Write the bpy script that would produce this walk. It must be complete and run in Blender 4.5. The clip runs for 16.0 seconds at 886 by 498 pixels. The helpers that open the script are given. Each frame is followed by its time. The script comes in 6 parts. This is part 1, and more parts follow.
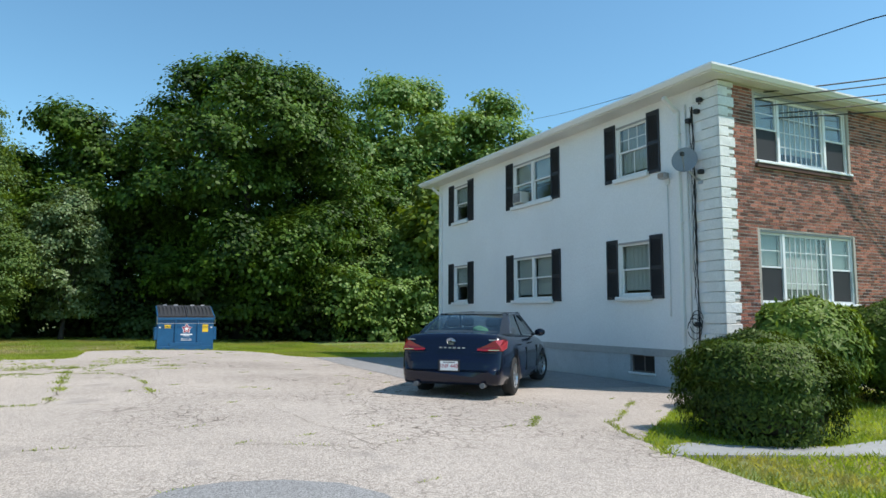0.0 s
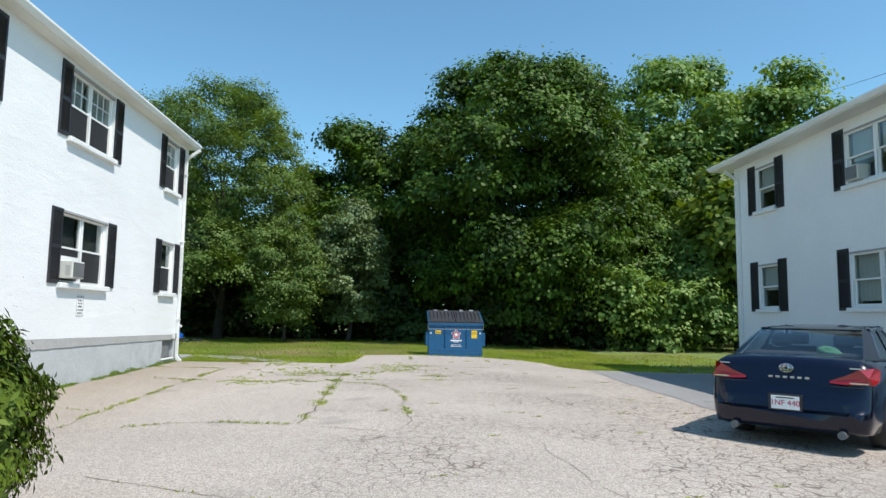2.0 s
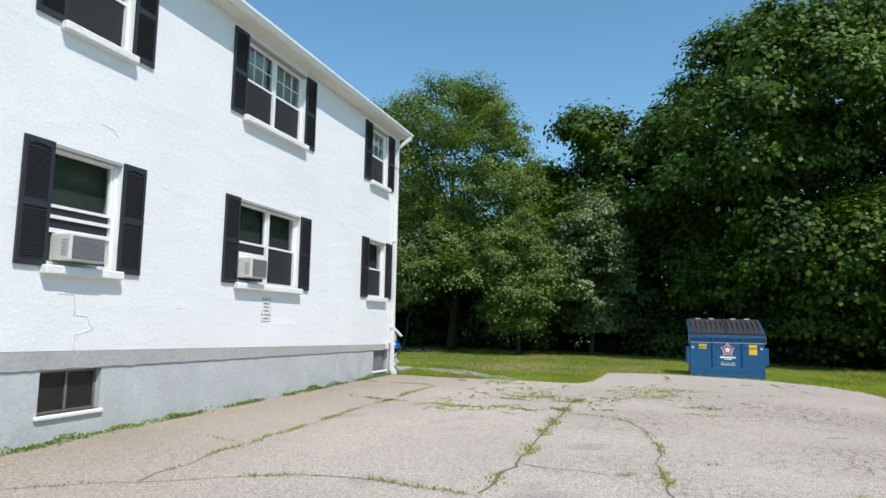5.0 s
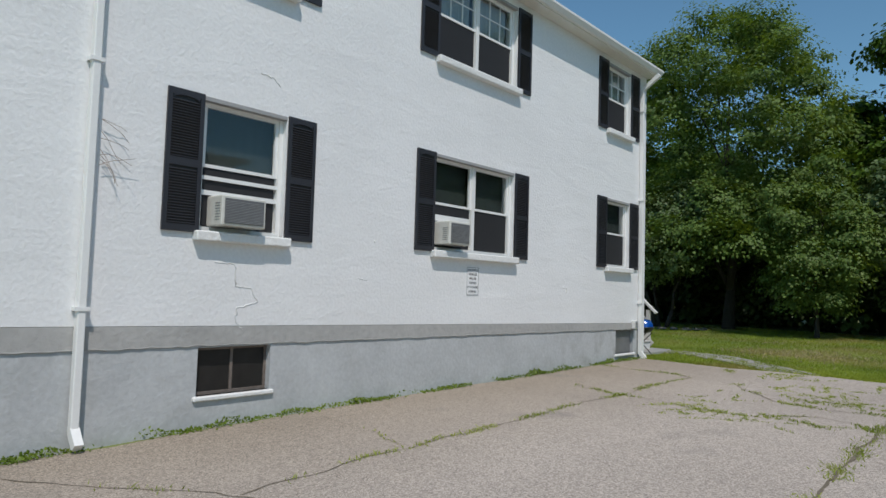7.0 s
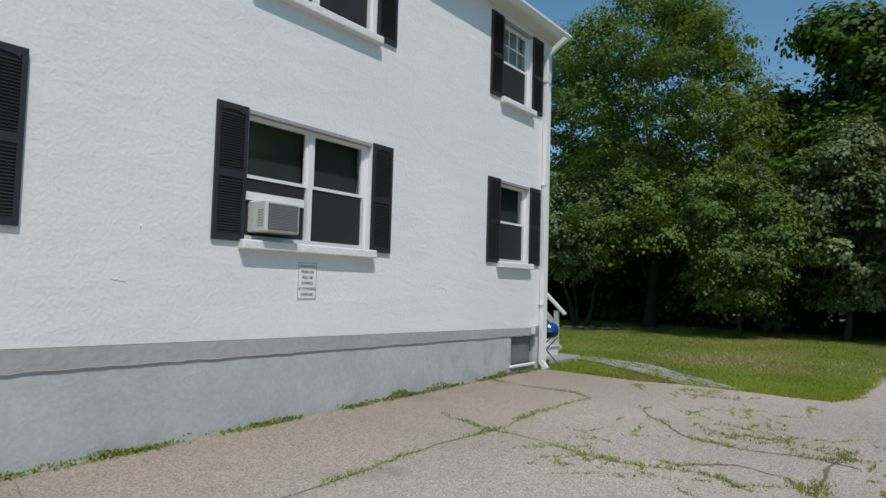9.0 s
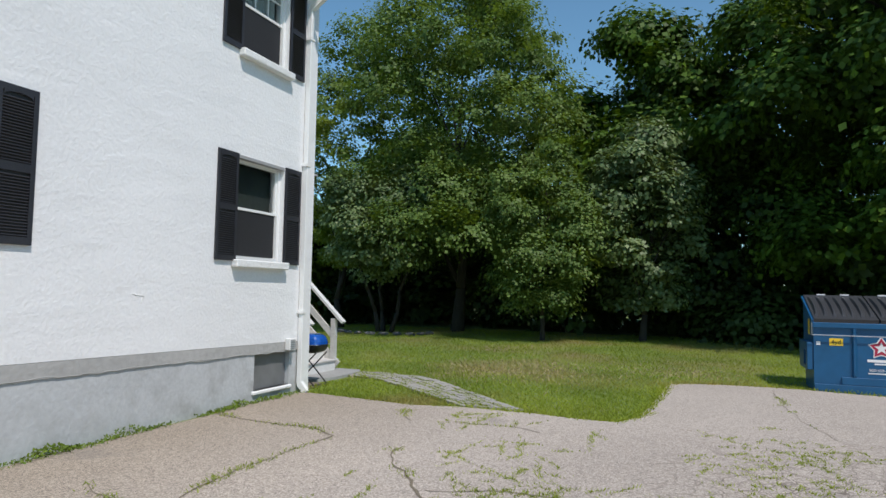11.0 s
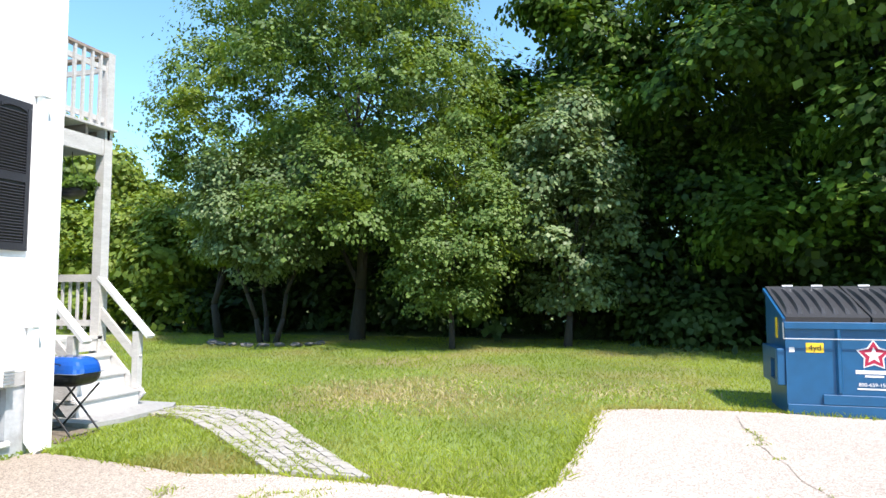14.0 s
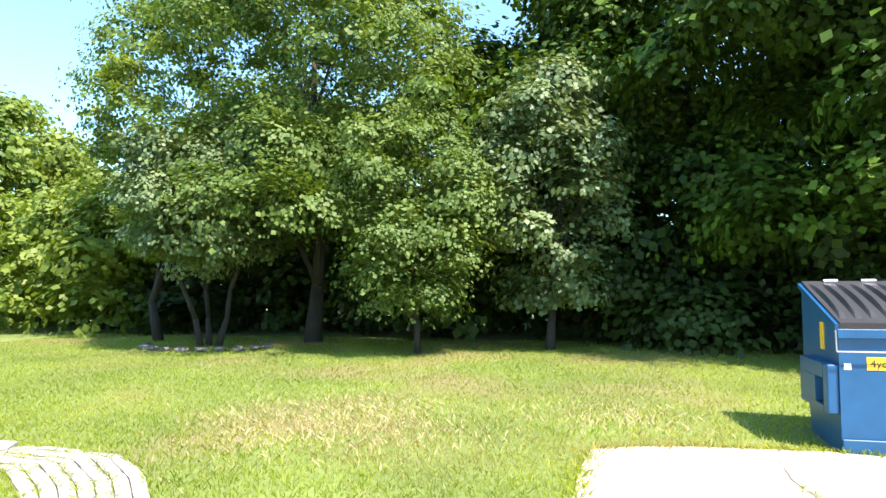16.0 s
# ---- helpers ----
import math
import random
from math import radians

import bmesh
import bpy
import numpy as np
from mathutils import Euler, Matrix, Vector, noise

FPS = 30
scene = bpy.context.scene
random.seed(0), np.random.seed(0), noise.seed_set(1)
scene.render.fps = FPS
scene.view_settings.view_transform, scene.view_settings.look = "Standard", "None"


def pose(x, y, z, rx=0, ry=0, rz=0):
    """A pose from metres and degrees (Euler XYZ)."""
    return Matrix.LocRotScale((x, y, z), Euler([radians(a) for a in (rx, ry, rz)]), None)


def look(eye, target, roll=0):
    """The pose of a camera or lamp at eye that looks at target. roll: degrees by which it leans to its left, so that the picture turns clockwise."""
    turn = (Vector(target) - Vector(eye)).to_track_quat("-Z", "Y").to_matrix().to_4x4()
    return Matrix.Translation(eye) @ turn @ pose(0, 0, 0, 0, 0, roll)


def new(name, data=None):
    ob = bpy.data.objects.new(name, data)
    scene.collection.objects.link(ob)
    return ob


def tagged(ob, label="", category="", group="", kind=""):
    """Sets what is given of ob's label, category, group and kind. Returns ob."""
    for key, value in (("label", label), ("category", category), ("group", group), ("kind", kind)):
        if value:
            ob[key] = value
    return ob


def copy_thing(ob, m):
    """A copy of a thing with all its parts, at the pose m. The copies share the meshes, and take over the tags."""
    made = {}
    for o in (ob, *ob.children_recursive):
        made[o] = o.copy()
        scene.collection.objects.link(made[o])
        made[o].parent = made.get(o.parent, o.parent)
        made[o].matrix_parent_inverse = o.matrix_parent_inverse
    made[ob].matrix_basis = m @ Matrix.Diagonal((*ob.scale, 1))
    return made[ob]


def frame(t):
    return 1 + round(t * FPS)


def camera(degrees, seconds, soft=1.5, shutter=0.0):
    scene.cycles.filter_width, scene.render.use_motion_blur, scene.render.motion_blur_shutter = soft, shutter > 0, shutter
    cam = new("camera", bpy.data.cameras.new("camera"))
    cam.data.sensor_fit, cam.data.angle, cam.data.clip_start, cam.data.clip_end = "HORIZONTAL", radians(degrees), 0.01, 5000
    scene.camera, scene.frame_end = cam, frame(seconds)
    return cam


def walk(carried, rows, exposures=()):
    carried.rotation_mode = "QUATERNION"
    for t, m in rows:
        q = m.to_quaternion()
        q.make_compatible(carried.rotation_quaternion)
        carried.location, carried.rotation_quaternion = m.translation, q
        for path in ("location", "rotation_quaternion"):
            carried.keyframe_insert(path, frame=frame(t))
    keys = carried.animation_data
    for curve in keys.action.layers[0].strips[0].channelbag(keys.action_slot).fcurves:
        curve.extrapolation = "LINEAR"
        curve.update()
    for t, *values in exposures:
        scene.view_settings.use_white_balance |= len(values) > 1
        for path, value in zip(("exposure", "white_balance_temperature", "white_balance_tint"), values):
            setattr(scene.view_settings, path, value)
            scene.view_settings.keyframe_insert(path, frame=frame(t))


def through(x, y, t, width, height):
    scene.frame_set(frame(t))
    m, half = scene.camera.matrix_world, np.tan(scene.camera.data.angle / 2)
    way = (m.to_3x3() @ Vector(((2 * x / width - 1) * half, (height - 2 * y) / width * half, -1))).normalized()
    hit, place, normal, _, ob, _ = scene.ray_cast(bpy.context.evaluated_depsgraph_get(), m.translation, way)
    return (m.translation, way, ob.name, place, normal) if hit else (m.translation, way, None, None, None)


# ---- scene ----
cam = camera(67.7, 16.0)
METRES, EYE, TILT, LEAN, TURN = 18.5, 1.5, 0.0, 0.0, -24.7
PATH = [
    (0, (0.132, -0.236, 1.709), (1.02, 1.545, 1.908), 0.2),
    (0.5, (0.332, 0.27, 1.743), (0.969, 2.155, 1.94), 0.2),
    (0.8, (0.44, 0.593, 1.761), (0.903, 2.528, 1.956), 0.5),
    (1, (0.497, 0.85, 1.777), (0.845, 2.809, 1.974), 0.8),
    (1.5, (0.598, 1.421, 1.795), (0.805, 3.401, 1.995), 0.8),
    (2, (0.656, 2.007, 1.831), (0.776, 3.993, 2.033), 0.8),
    (2.5, (0.685, 2.572, 1.874), (0.741, 4.559, 2.089), 1.0),
    (3, (0.77, 3.135, 1.892), (0.747, 5.122, 2.121), 0.9),
    (3.5, (0.707, 3.789, 1.867), (0.604, 5.772, 2.103), 1.0),
    (4, (0.741, 4.401, 1.834), (0.542, 6.377, 2.072), 1.0),
    (4.5, (0.699, 4.972, 1.783), (0.343, 6.926, 2.018), 1.0),
    (5, (0.688, 5.548, 1.759), (0.08, 7.44, 1.983), 1.1),
    (5.2, (0.688, 5.794, 1.764), (-0.088, 7.625, 1.978), 1.1),
    (7.3, (0.404, 8.171, 1.817), (-0.916, 9.669, 1.935), 1.7),
    (7.5, (0.344, 8.448, 1.823), (-0.97, 9.95, 1.942), 1.5),
    (8, (0.145, 9.068, 1.86), (-1.157, 10.582, 1.972), 1.5),
    (8.5, (0.023, 9.669, 1.903), (-1.239, 11.218, 2.007), 1.7),
    (9, (-0.014, 10.31, 1.936), (-1.188, 11.926, 2.045), 1.6),
    (9.5, (-0.077, 10.925, 2.005), (-1.157, 12.605, 2.108), 1.9),
    (10, (-0.063, 11.584, 2.032), (-1.018, 13.338, 2.141), 1.8),
    (12.3, (-0.137, 14.26, 1.918), (-0.733, 16.164, 2.058), -0.0),
    (12.5, (-0.16, 14.488, 1.914), (-0.749, 16.394, 2.055), -0.1),
    (13, (-0.208, 15.054, 1.923), (-0.781, 16.965, 2.063), 0.0),
    (13.5, (-0.193, 15.659, 1.925), (-0.747, 17.576, 2.066), -0.1),
    (14, (-0.244, 16.247, 1.924), (-0.789, 18.166, 2.062), 0.0),
    (14.5, (-0.242, 16.857, 1.915), (-0.771, 18.781, 2.054), -0.0),
    (15, (-0.306, 17.444, 1.915), (-0.825, 19.372, 2.019), -0.1),
    (15.5, (-0.355, 17.984, 1.928), (-0.869, 19.913, 2.053), 1.6),
    (16, (-0.413, 18.521, 1.97), (-0.912, 20.454, 2.091), -0.2),
]
walk(cam, [(t, look(eye, target, roll)) for t, eye, target, roll in PATH],
     [(0, 0.0, 6500, 12), (3, 0.0, 6500, 12), (5.2, -0.16, 6500, 14), (7.3, -0.83, 6550, 14), (10.2, -0.74, 6550, 15), (12.3, 0.27, 6500, 16), (13.5, 0.63, 6550, 17),
      (14.5, 1.0, 6700, 19), (16, 1.4, 6900, 20)])

# ---- world, sun, exposure ----
SUN_FROM = Vector((0.50, -0.40, 1.0)).normalized()
world = bpy.data.worlds.new("world")
scene.world = world
world.use_nodes = True
wn, wl = world.node_tree.nodes, world.node_tree.links
sky = wn.new("ShaderNodeTexSky")
sky.sky_type, sky.sun_disc = "NISHITA", False
sky.sun_elevation = math.asin(SUN_FROM.z)
sky.sun_rotation = math.atan2(SUN_FROM.x, SUN_FROM.y)
sky.air_density, sky.dust_density, sky.ozone_density = 1.0, 0.5, 1.0
balance = wn.new("ShaderNodeMix")
balance.data_type, balance.blend_type = "RGBA", "MULTIPLY"
balance.inputs[0].default_value, balance.inputs[7].default_value = 1.0, (0.84, 1.24, 1.26, 1)
wl.new(sky.outputs[0], balance.inputs[6])
wl.new(balance.outputs[2], wn["Background"].inputs[0])
wn["Background"].inputs[1].default_value = 0.15
sun_data = bpy.data.lights.new("sun", "SUN")
sun_data.energy, sun_data.angle, sun_data.color = 4.9, radians(0.53), (1.0, 0.955, 0.885)
sun = new("sun", sun_data)
sun.matrix_world = look(SUN_FROM * 60, (0, 0, 0))


# ---- materials ----
def material(name, color, rough=0.7, metal=0.0, bump=0.0, scale=20.0, vary=0.12, blotch=1.2, spec=0.5, coat=0.0, island=0.0, stretch=None):
    """Principled, coloured by fine grain and by wide blotches, with fine relief."""
    m = bpy.data.materials.new(name)
    m.use_nodes = True
    nt = m.node_tree
    n, l = nt.nodes, nt.links
    p = n["Principled BSDF"]
    p.inputs["Roughness"].default_value = rough
    p.inputs["Metallic"].default_value = metal
    p.inputs["Specular IOR Level"].default_value = spec
    p.inputs["Coat Weight"].default_value = coat
    p.inputs["Coat Roughness"].default_value = 0.04
    tc = n.new("ShaderNodeTexCoord")
    geo = n.new("ShaderNodeNewGeometry")
    src = geo.outputs["Position"]
    if stretch:
        mp = n.new("ShaderNodeMapping")
        mp.inputs["Scale"].default_value = stretch
        l.new(tc.outputs["Object"], mp.inputs[0])
        src = mp.outputs[0]
    fine, wide = n.new("ShaderNodeTexNoise"), n.new("ShaderNodeTexNoise")
    for q, s, d in ((fine, scale, 6), (wide, blotch, 4)):
        q.inputs["Scale"].default_value, q.inputs["Detail"].default_value = s, d
        l.new(src, q.inputs["Vector"])
    mix = n.new("ShaderNodeMix")
    mix.data_type, mix.blend_type = "RGBA", "MULTIPLY"
    mix.inputs[0].default_value = 1.0
    mix.inputs[6].default_value = (*color, 1)
    add = n.new("ShaderNodeMath")
    add.operation = "ADD"
    l.new(fine.outputs[0], add.inputs[0])
    l.new(wide.outputs[0], add.inputs[1])
    rng = n.new("ShaderNodeMapRange")
    rng.inputs[1].default_value, rng.inputs[2].default_value = 0.6, 1.4
    rng.inputs[3].default_value, rng.inputs[4].default_value = 1 - vary, 1 + vary
    l.new(add.outputs[0], rng.inputs[0])
    out = rng.outputs[0]
    if island:
        r2 = n.new("ShaderNodeMapRange")
        r2.inputs[3].default_value, r2.inputs[4].default_value = 1 - island, 1 + island
        l.new(geo.outputs["Random Per Island"], r2.inputs[0])
        mm = n.new("ShaderNodeMath")
        mm.operation = "MULTIPLY"
        l.new(out, mm.inputs[0])
        l.new(r2.outputs[0], mm.inputs[1])
        out = mm.outputs[0]
    l.new(out, mix.inputs[7])
    l.new(mix.outputs[2], p.inputs["Base Color"])
    if bump:
        b = n.new("ShaderNodeBump")
        b.inputs["Strength"].default_value, b.inputs["Distance"].default_value = bump, 0.02
        l.new(fine.outputs[0], b.inputs["Height"])
        l.new(b.outputs[0], p.inputs["Normal"])
    return m


def glass(name, tint=(0.75, 0.8, 0.8), clear=0.9):
    """A thin pane: clear, with mirror gloss that grows at a slant."""
    m = bpy.data.materials.new(name)
    m.use_nodes = True
    n, l = m.node_tree.nodes, m.node_tree.links
    n.remove(n["Principled BSDF"])
    tr, gl, mx, lw = n.new("ShaderNodeBsdfTransparent"), n.new("ShaderNodeBsdfGlossy"), n.new("ShaderNodeMixShader"), n.new("ShaderNodeLayerWeight")
    tr.inputs[0].default_value = (*[v ** 0.5 for v in tint], 1)
    gl.inputs["Roughness"].default_value = 0.03
    lw.inputs["Blend"].default_value = 0.5
    pw, ma = n.new("ShaderNodeMath"), n.new("ShaderNodeMath")
    pw.operation, ma.operation = "POWER", "MULTIPLY_ADD"
    pw.inputs[1].default_value, ma.inputs[1].default_value, ma.inputs[2].default_value = 3.5, 0.7, 0.05
    l.new(lw.outputs["Facing"], pw.inputs[0])
    l.new(pw.outputs[0], ma.inputs[0])
    l.new(ma.outputs[0], mx.inputs[0])
    l.new(tr.outputs[0], mx.inputs[1])
    l.new(gl.outputs[0], mx.inputs[2])
    l.new(mx.outputs[0], n["Material Output"].inputs[0])
    return m


def leaf_material(name, low, high, shine=0.35, through=0.35, dry=False):
    m = bpy.data.materials.new(name)
    m.use_nodes = True
    n, l = m.node_tree.nodes, m.node_tree.links
    p = n["Principled BSDF"]
    geo = n.new("ShaderNodeNewGeometry")
    ramp = n.new("ShaderNodeMix")
    ramp.data_type = "RGBA"
    ramp.inputs[6].default_value, ramp.inputs[7].default_value = (*low, 1), (*high, 1)
    wide = n.new("ShaderNodeTexNoise")
    wide.inputs["Scale"].default_value = 0.5
    l.new(geo.outputs["Position"], wide.inputs["Vector"])
    add = n.new("ShaderNodeMath")
    add.operation = "MULTIPLY_ADD"
    add.inputs[1].default_value = 0.6
    sub = n.new("ShaderNodeMapRange")
    sub.inputs[1].default_value, sub.inputs[2].default_value, sub.inputs[3].default_value, sub.inputs[4].default_value = 0.35, 0.65, -0.1, 0.5
    l.new(wide.outputs[0], sub.inputs[0])
    l.new(geo.outputs["Random Per Island"], add.inputs[0])
    l.new(sub.outputs[0], add.inputs[2])
    l.new(add.outputs[0], ramp.inputs[0])
    if dry:
        dn, dr, dm = n.new("ShaderNodeTexNoise"), n.new("ShaderNodeMapRange"), n.new("ShaderNodeMix")
        dn.inputs["Scale"].default_value, dn.inputs["Detail"].default_value = 0.38, 4
        dr.inputs[1].default_value, dr.inputs[2].default_value, dr.inputs[4].default_value = 0.50, 0.66, 0.85
        l.new(geo.outputs["Position"], dn.inputs["Vector"])
        l.new(dn.outputs[0], dr.inputs[0])
        dm.data_type = "RGBA"
        dm.inputs[7].default_value = (0.36, 0.30, 0.14, 1)
        l.new(ramp.outputs[2], dm.inputs[6])
        l.new(dr.outputs[0], dm.inputs[0])
        ramp = dm
    l.new(ramp.outputs[2], p.inputs["Base Color"])
    p.inputs["Roughness"].default_value = 0.55
    p.inputs["Specular IOR Level"].default_value = shine
    t, mx = n.new("ShaderNodeBsdfTranslucent"), n.new("ShaderNodeMixShader")
    tint = n.new("ShaderNodeMix")
    tint.data_type, tint.blend_type = "RGBA", "MULTIPLY"
    tint.inputs[0].default_value = 1.0
    tint.inputs[7].default_value = (1.6, 1.5, 0.5, 1)
    l.new(ramp.outputs[2], tint.inputs[6])
    l.new(tint.outputs[2], t.inputs[0])
    mx.inputs[0].default_value = through
    l.new(p.outputs[0], mx.inputs[1])
    l.new(t.outputs[0], mx.inputs[2])
    l.new(mx.outputs[0], n["Material Output"].inputs[0])
    return m


M = dict(
    stucco=material("white stucco paint", (0.80, 0.80, 0.795), 0.75, bump=0.30, scale=26, vary=0.07, blotch=0.6, spec=0.2),
    band=material("grey cement band", (0.40, 0.395, 0.38), 0.85, bump=0.5, scale=14, vary=0.14, blotch=1.5),
    foundation=material("pale grey foundation paint", (0.48, 0.495, 0.50), 0.8, bump=0.28, scale=22, vary=0.14, blotch=1.6),
    trim=material("white painted trim", (0.80, 0.80, 0.78), 0.5, bump=0.08, scale=40, vary=0.04),
    sill=material("rough painted sill", (0.79, 0.79, 0.77), 0.7, bump=0.7, scale=22, vary=0.08),
    soffit=material("cream soffit paint", (0.74, 0.73, 0.68), 0.6, bump=0.05, vary=0.06),
    shutter=material("weathered black vinyl shutter", (0.026, 0.027, 0.033), 0.5, bump=0.1, scale=60, vary=0.3),
    # Plain grey on fins and lamp head; on window heads it paints shade.
    greyframe=material("grey head trim coloured as a shaded reveal", (0.33, 0.33, 0.33), 0.6, bump=0.15, vary=0.15),
    inside=material("dim room wall", (0.20, 0.19, 0.18), 0.9),
    curtain=material("pale curtain cloth", (0.52, 0.53, 0.50), 0.9, bump=0.2, scale=30),
    blind=material("sage green blind", (0.032, 0.043, 0.040), 0.8),
    screen=material("dark insect screen", (0.018, 0.018, 0.02), 0.7),
    shingle=material("grey roof shingle", (0.17, 0.165, 0.16), 0.95, bump=0.6, scale=30, vary=0.25),
    mortar=material("mortar", (0.44, 0.40, 0.35), 0.95, bump=0.5, scale=60, vary=0.15),
    brick=material("red brick", (0.25, 0.092, 0.058), 0.9, bump=0.5, scale=45, vary=0.18, blotch=9.0, island=0.7),
    # Red brick with the sill's shadow put into its colour.
    shadebrick=material("brick darkened as sill shade", (0.09, 0.045, 0.035), 0.9, bump=0.5, scale=40, vary=0.35, blotch=6.0),
    quoin=material("chipped white painted brick", (0.74, 0.74, 0.71), 0.8, bump=0.7, scale=25, vary=0.12, blotch=4.0),
    wood=material("weathered grey painted wood", (0.52, 0.51, 0.49), 0.8, bump=0.4, scale=8, vary=0.16, stretch=(3, 3, 12)),
    barewood=material("bare worn wood", (0.30, 0.24, 0.20), 0.85, bump=0.4, scale=12, vary=0.3),
    blue=material("blue enamelled steel", (0.008, 0.092, 0.215), 0.38, bump=0.08, scale=6, vary=0.16, blotch=2.5, spec=0.5),
    lid=material("black lid plastic", (0.045, 0.046, 0.05), 0.42, bump=0.1, scale=30, vary=0.2),
    steel=material("galvanised steel", (0.45, 0.46, 0.47), 0.4, 0.8, vary=0.15),
    white=material("white print", (0.82, 0.82, 0.82), 0.5),
    redprint=material("crimson print", (0.45, 0.02, 0.06), 0.5),
    yellow=material("yellow sticker", (0.85, 0.55, 0.03), 0.5),
    # Print and small black parts; also the sheets that paint shade in recesses.
    ink=material("dark ink and recess shade", (0.03, 0.03, 0.03), 0.6),
    paint=material("dark blue metallic car paint", (0.002, 0.004, 0.018), 0.22, 0.1, vary=0.05, coat=0.5, spec=0.3),
    rubber=material("tyre rubber", (0.02, 0.02, 0.02), 0.8, bump=0.2, scale=80),
    blackplastic=material("black plastic", (0.02, 0.02, 0.022), 0.5),
    chrome=material("chrome", (0.75, 0.75, 0.76), 0.15, 1.0, vary=0.03),
    alloy=material("alloy wheel", (0.55, 0.56, 0.57), 0.3, 0.9, vary=0.05),
    tail=material("red tail lamp lens", (0.30, 0.006, 0.008), 0.12, coat=1.0, vary=0.15, scale=60),
    cloth=material("grey seat cloth", (0.12, 0.12, 0.13), 0.9),
    greencloth=material("pale green cloth", (0.25, 0.55, 0.30), 0.9, vary=0.3),
    grillblue=material("glossy blue enamel", (0.008, 0.085, 0.40), 0.15, coat=1.0, vary=0.04),
    grillblack=material("sooty black enamel", (0.015, 0.015, 0.016), 0.4),
    bark=material("grey brown bark", (0.045, 0.037, 0.031), 0.95, bump=0.9, scale=14, vary=0.35, stretch=(1, 1, 0.25)),
    stone=material("grey field stone", (0.13, 0.125, 0.12), 0.9, bump=0.6, scale=10, vary=0.25),
    paver=material("pale concrete paver", (0.37, 0.35, 0.31), 0.9, bump=0.5, scale=30, vary=0.16, island=0.14),
    slab=material("worn concrete", (0.31, 0.31, 0.30), 0.9, bump=0.5, scale=25, vary=0.22),
    ac=material("ivory appliance plastic", (0.62, 0.61, 0.56), 0.5, vary=0.08),
    vent=material("grey vent grille", (0.13, 0.135, 0.14), 0.6),
    rail=material("faded white rail paint", (0.66, 0.66, 0.64), 0.7, bump=0.2, vary=0.1),
    straw=material("dry straw", (0.42, 0.34, 0.18), 0.9, vary=0.25),
    cable=material("black cable", (0.015, 0.015, 0.015), 0.6),
    conduit=material("white painted conduit", (0.72, 0.72, 0.70), 0.5, vary=0.08),
    dish=material("grey dish enamel", (0.23, 0.24, 0.25), 0.45, vary=0.1),
    glass=glass("window glass"),
    grime=material("dirty dark glass", (0.022, 0.021, 0.02), 0.3, vary=0.4, scale=6, spec=0.3),
    haze=material("hazy grey plastic", (0.16, 0.165, 0.17), 0.35, vary=0.35, scale=3, blotch=2.0, spec=0.5),
    rust=material("rusty window frame", (0.17, 0.14, 0.12), 0.8, bump=0.3, vary=0.3),
    carglass=glass("tinted car glass", (0.28, 0.33, 0.34)),
    maple=leaf_material("maple leaves", (0.016, 0.042, 0.007), (0.105, 0.19, 0.018), 0.25, 0.20),
    locust=leaf_material("locust leaves", (0.06, 0.115, 0.025), (0.17, 0.25, 0.06), 0.3, 0.33),
    pear=leaf_material("pale glossy leaves", (0.055, 0.10, 0.03), (0.22, 0.30, 0.12), 0.5, 0.25),
    lime=leaf_material("yellow green leaves", (0.085, 0.145, 0.022), (0.24, 0.31, 0.05)),
    far=leaf_material("far tree leaves", (0.08, 0.17, 0.04), (0.25, 0.36, 0.09), 0.35, 0.3),
    yew=leaf_material("yew needles", (0.016, 0.038, 0.007), (0.12, 0.175, 0.018), 0.22, 0.15),
    juniper=leaf_material("juniper sprays", (0.08, 0.14, 0.02), (0.21, 0.29, 0.04), 0.3, 0.25),
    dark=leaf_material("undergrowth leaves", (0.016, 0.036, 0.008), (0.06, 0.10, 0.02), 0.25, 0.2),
    weed=leaf_material("weed blades", (0.16, 0.22, 0.03), (0.34, 0.40, 0.08), 0.3, 0.4),
    blade=leaf_material("grass blades", (0.16, 0.235, 0.028), (0.38, 0.44, 0.08), 0.3, 0.55, True),
)


def roughen(m, scale, strength, distance):
    """A second, wider relief under the fine one: trowel sweeps and patches."""
    n, l = m.node_tree.nodes, m.node_tree.links
    fine = next(q for q in n if q.type == "BUMP")
    geo, mp, nz, b = n.new("ShaderNodeNewGeometry"), n.new("ShaderNodeMapping"), n.new("ShaderNodeTexNoise"), n.new("ShaderNodeBump")
    mp.inputs["Scale"].default_value, mp.inputs["Rotation"].default_value = scale, (0.25, 0, 0)
    nz.inputs["Scale"].default_value, nz.inputs["Detail"].default_value, nz.inputs["Distortion"].default_value = 1.0, 5, 0.6
    b.inputs["Strength"].default_value, b.inputs["Distance"].default_value = strength, distance
    l.new(geo.outputs["Position"], mp.inputs[0])
    l.new(mp.outputs[0], nz.inputs["Vector"])
    l.new(nz.outputs[0], b.inputs["Height"])
    l.new(b.outputs[0], fine.inputs["Normal"])


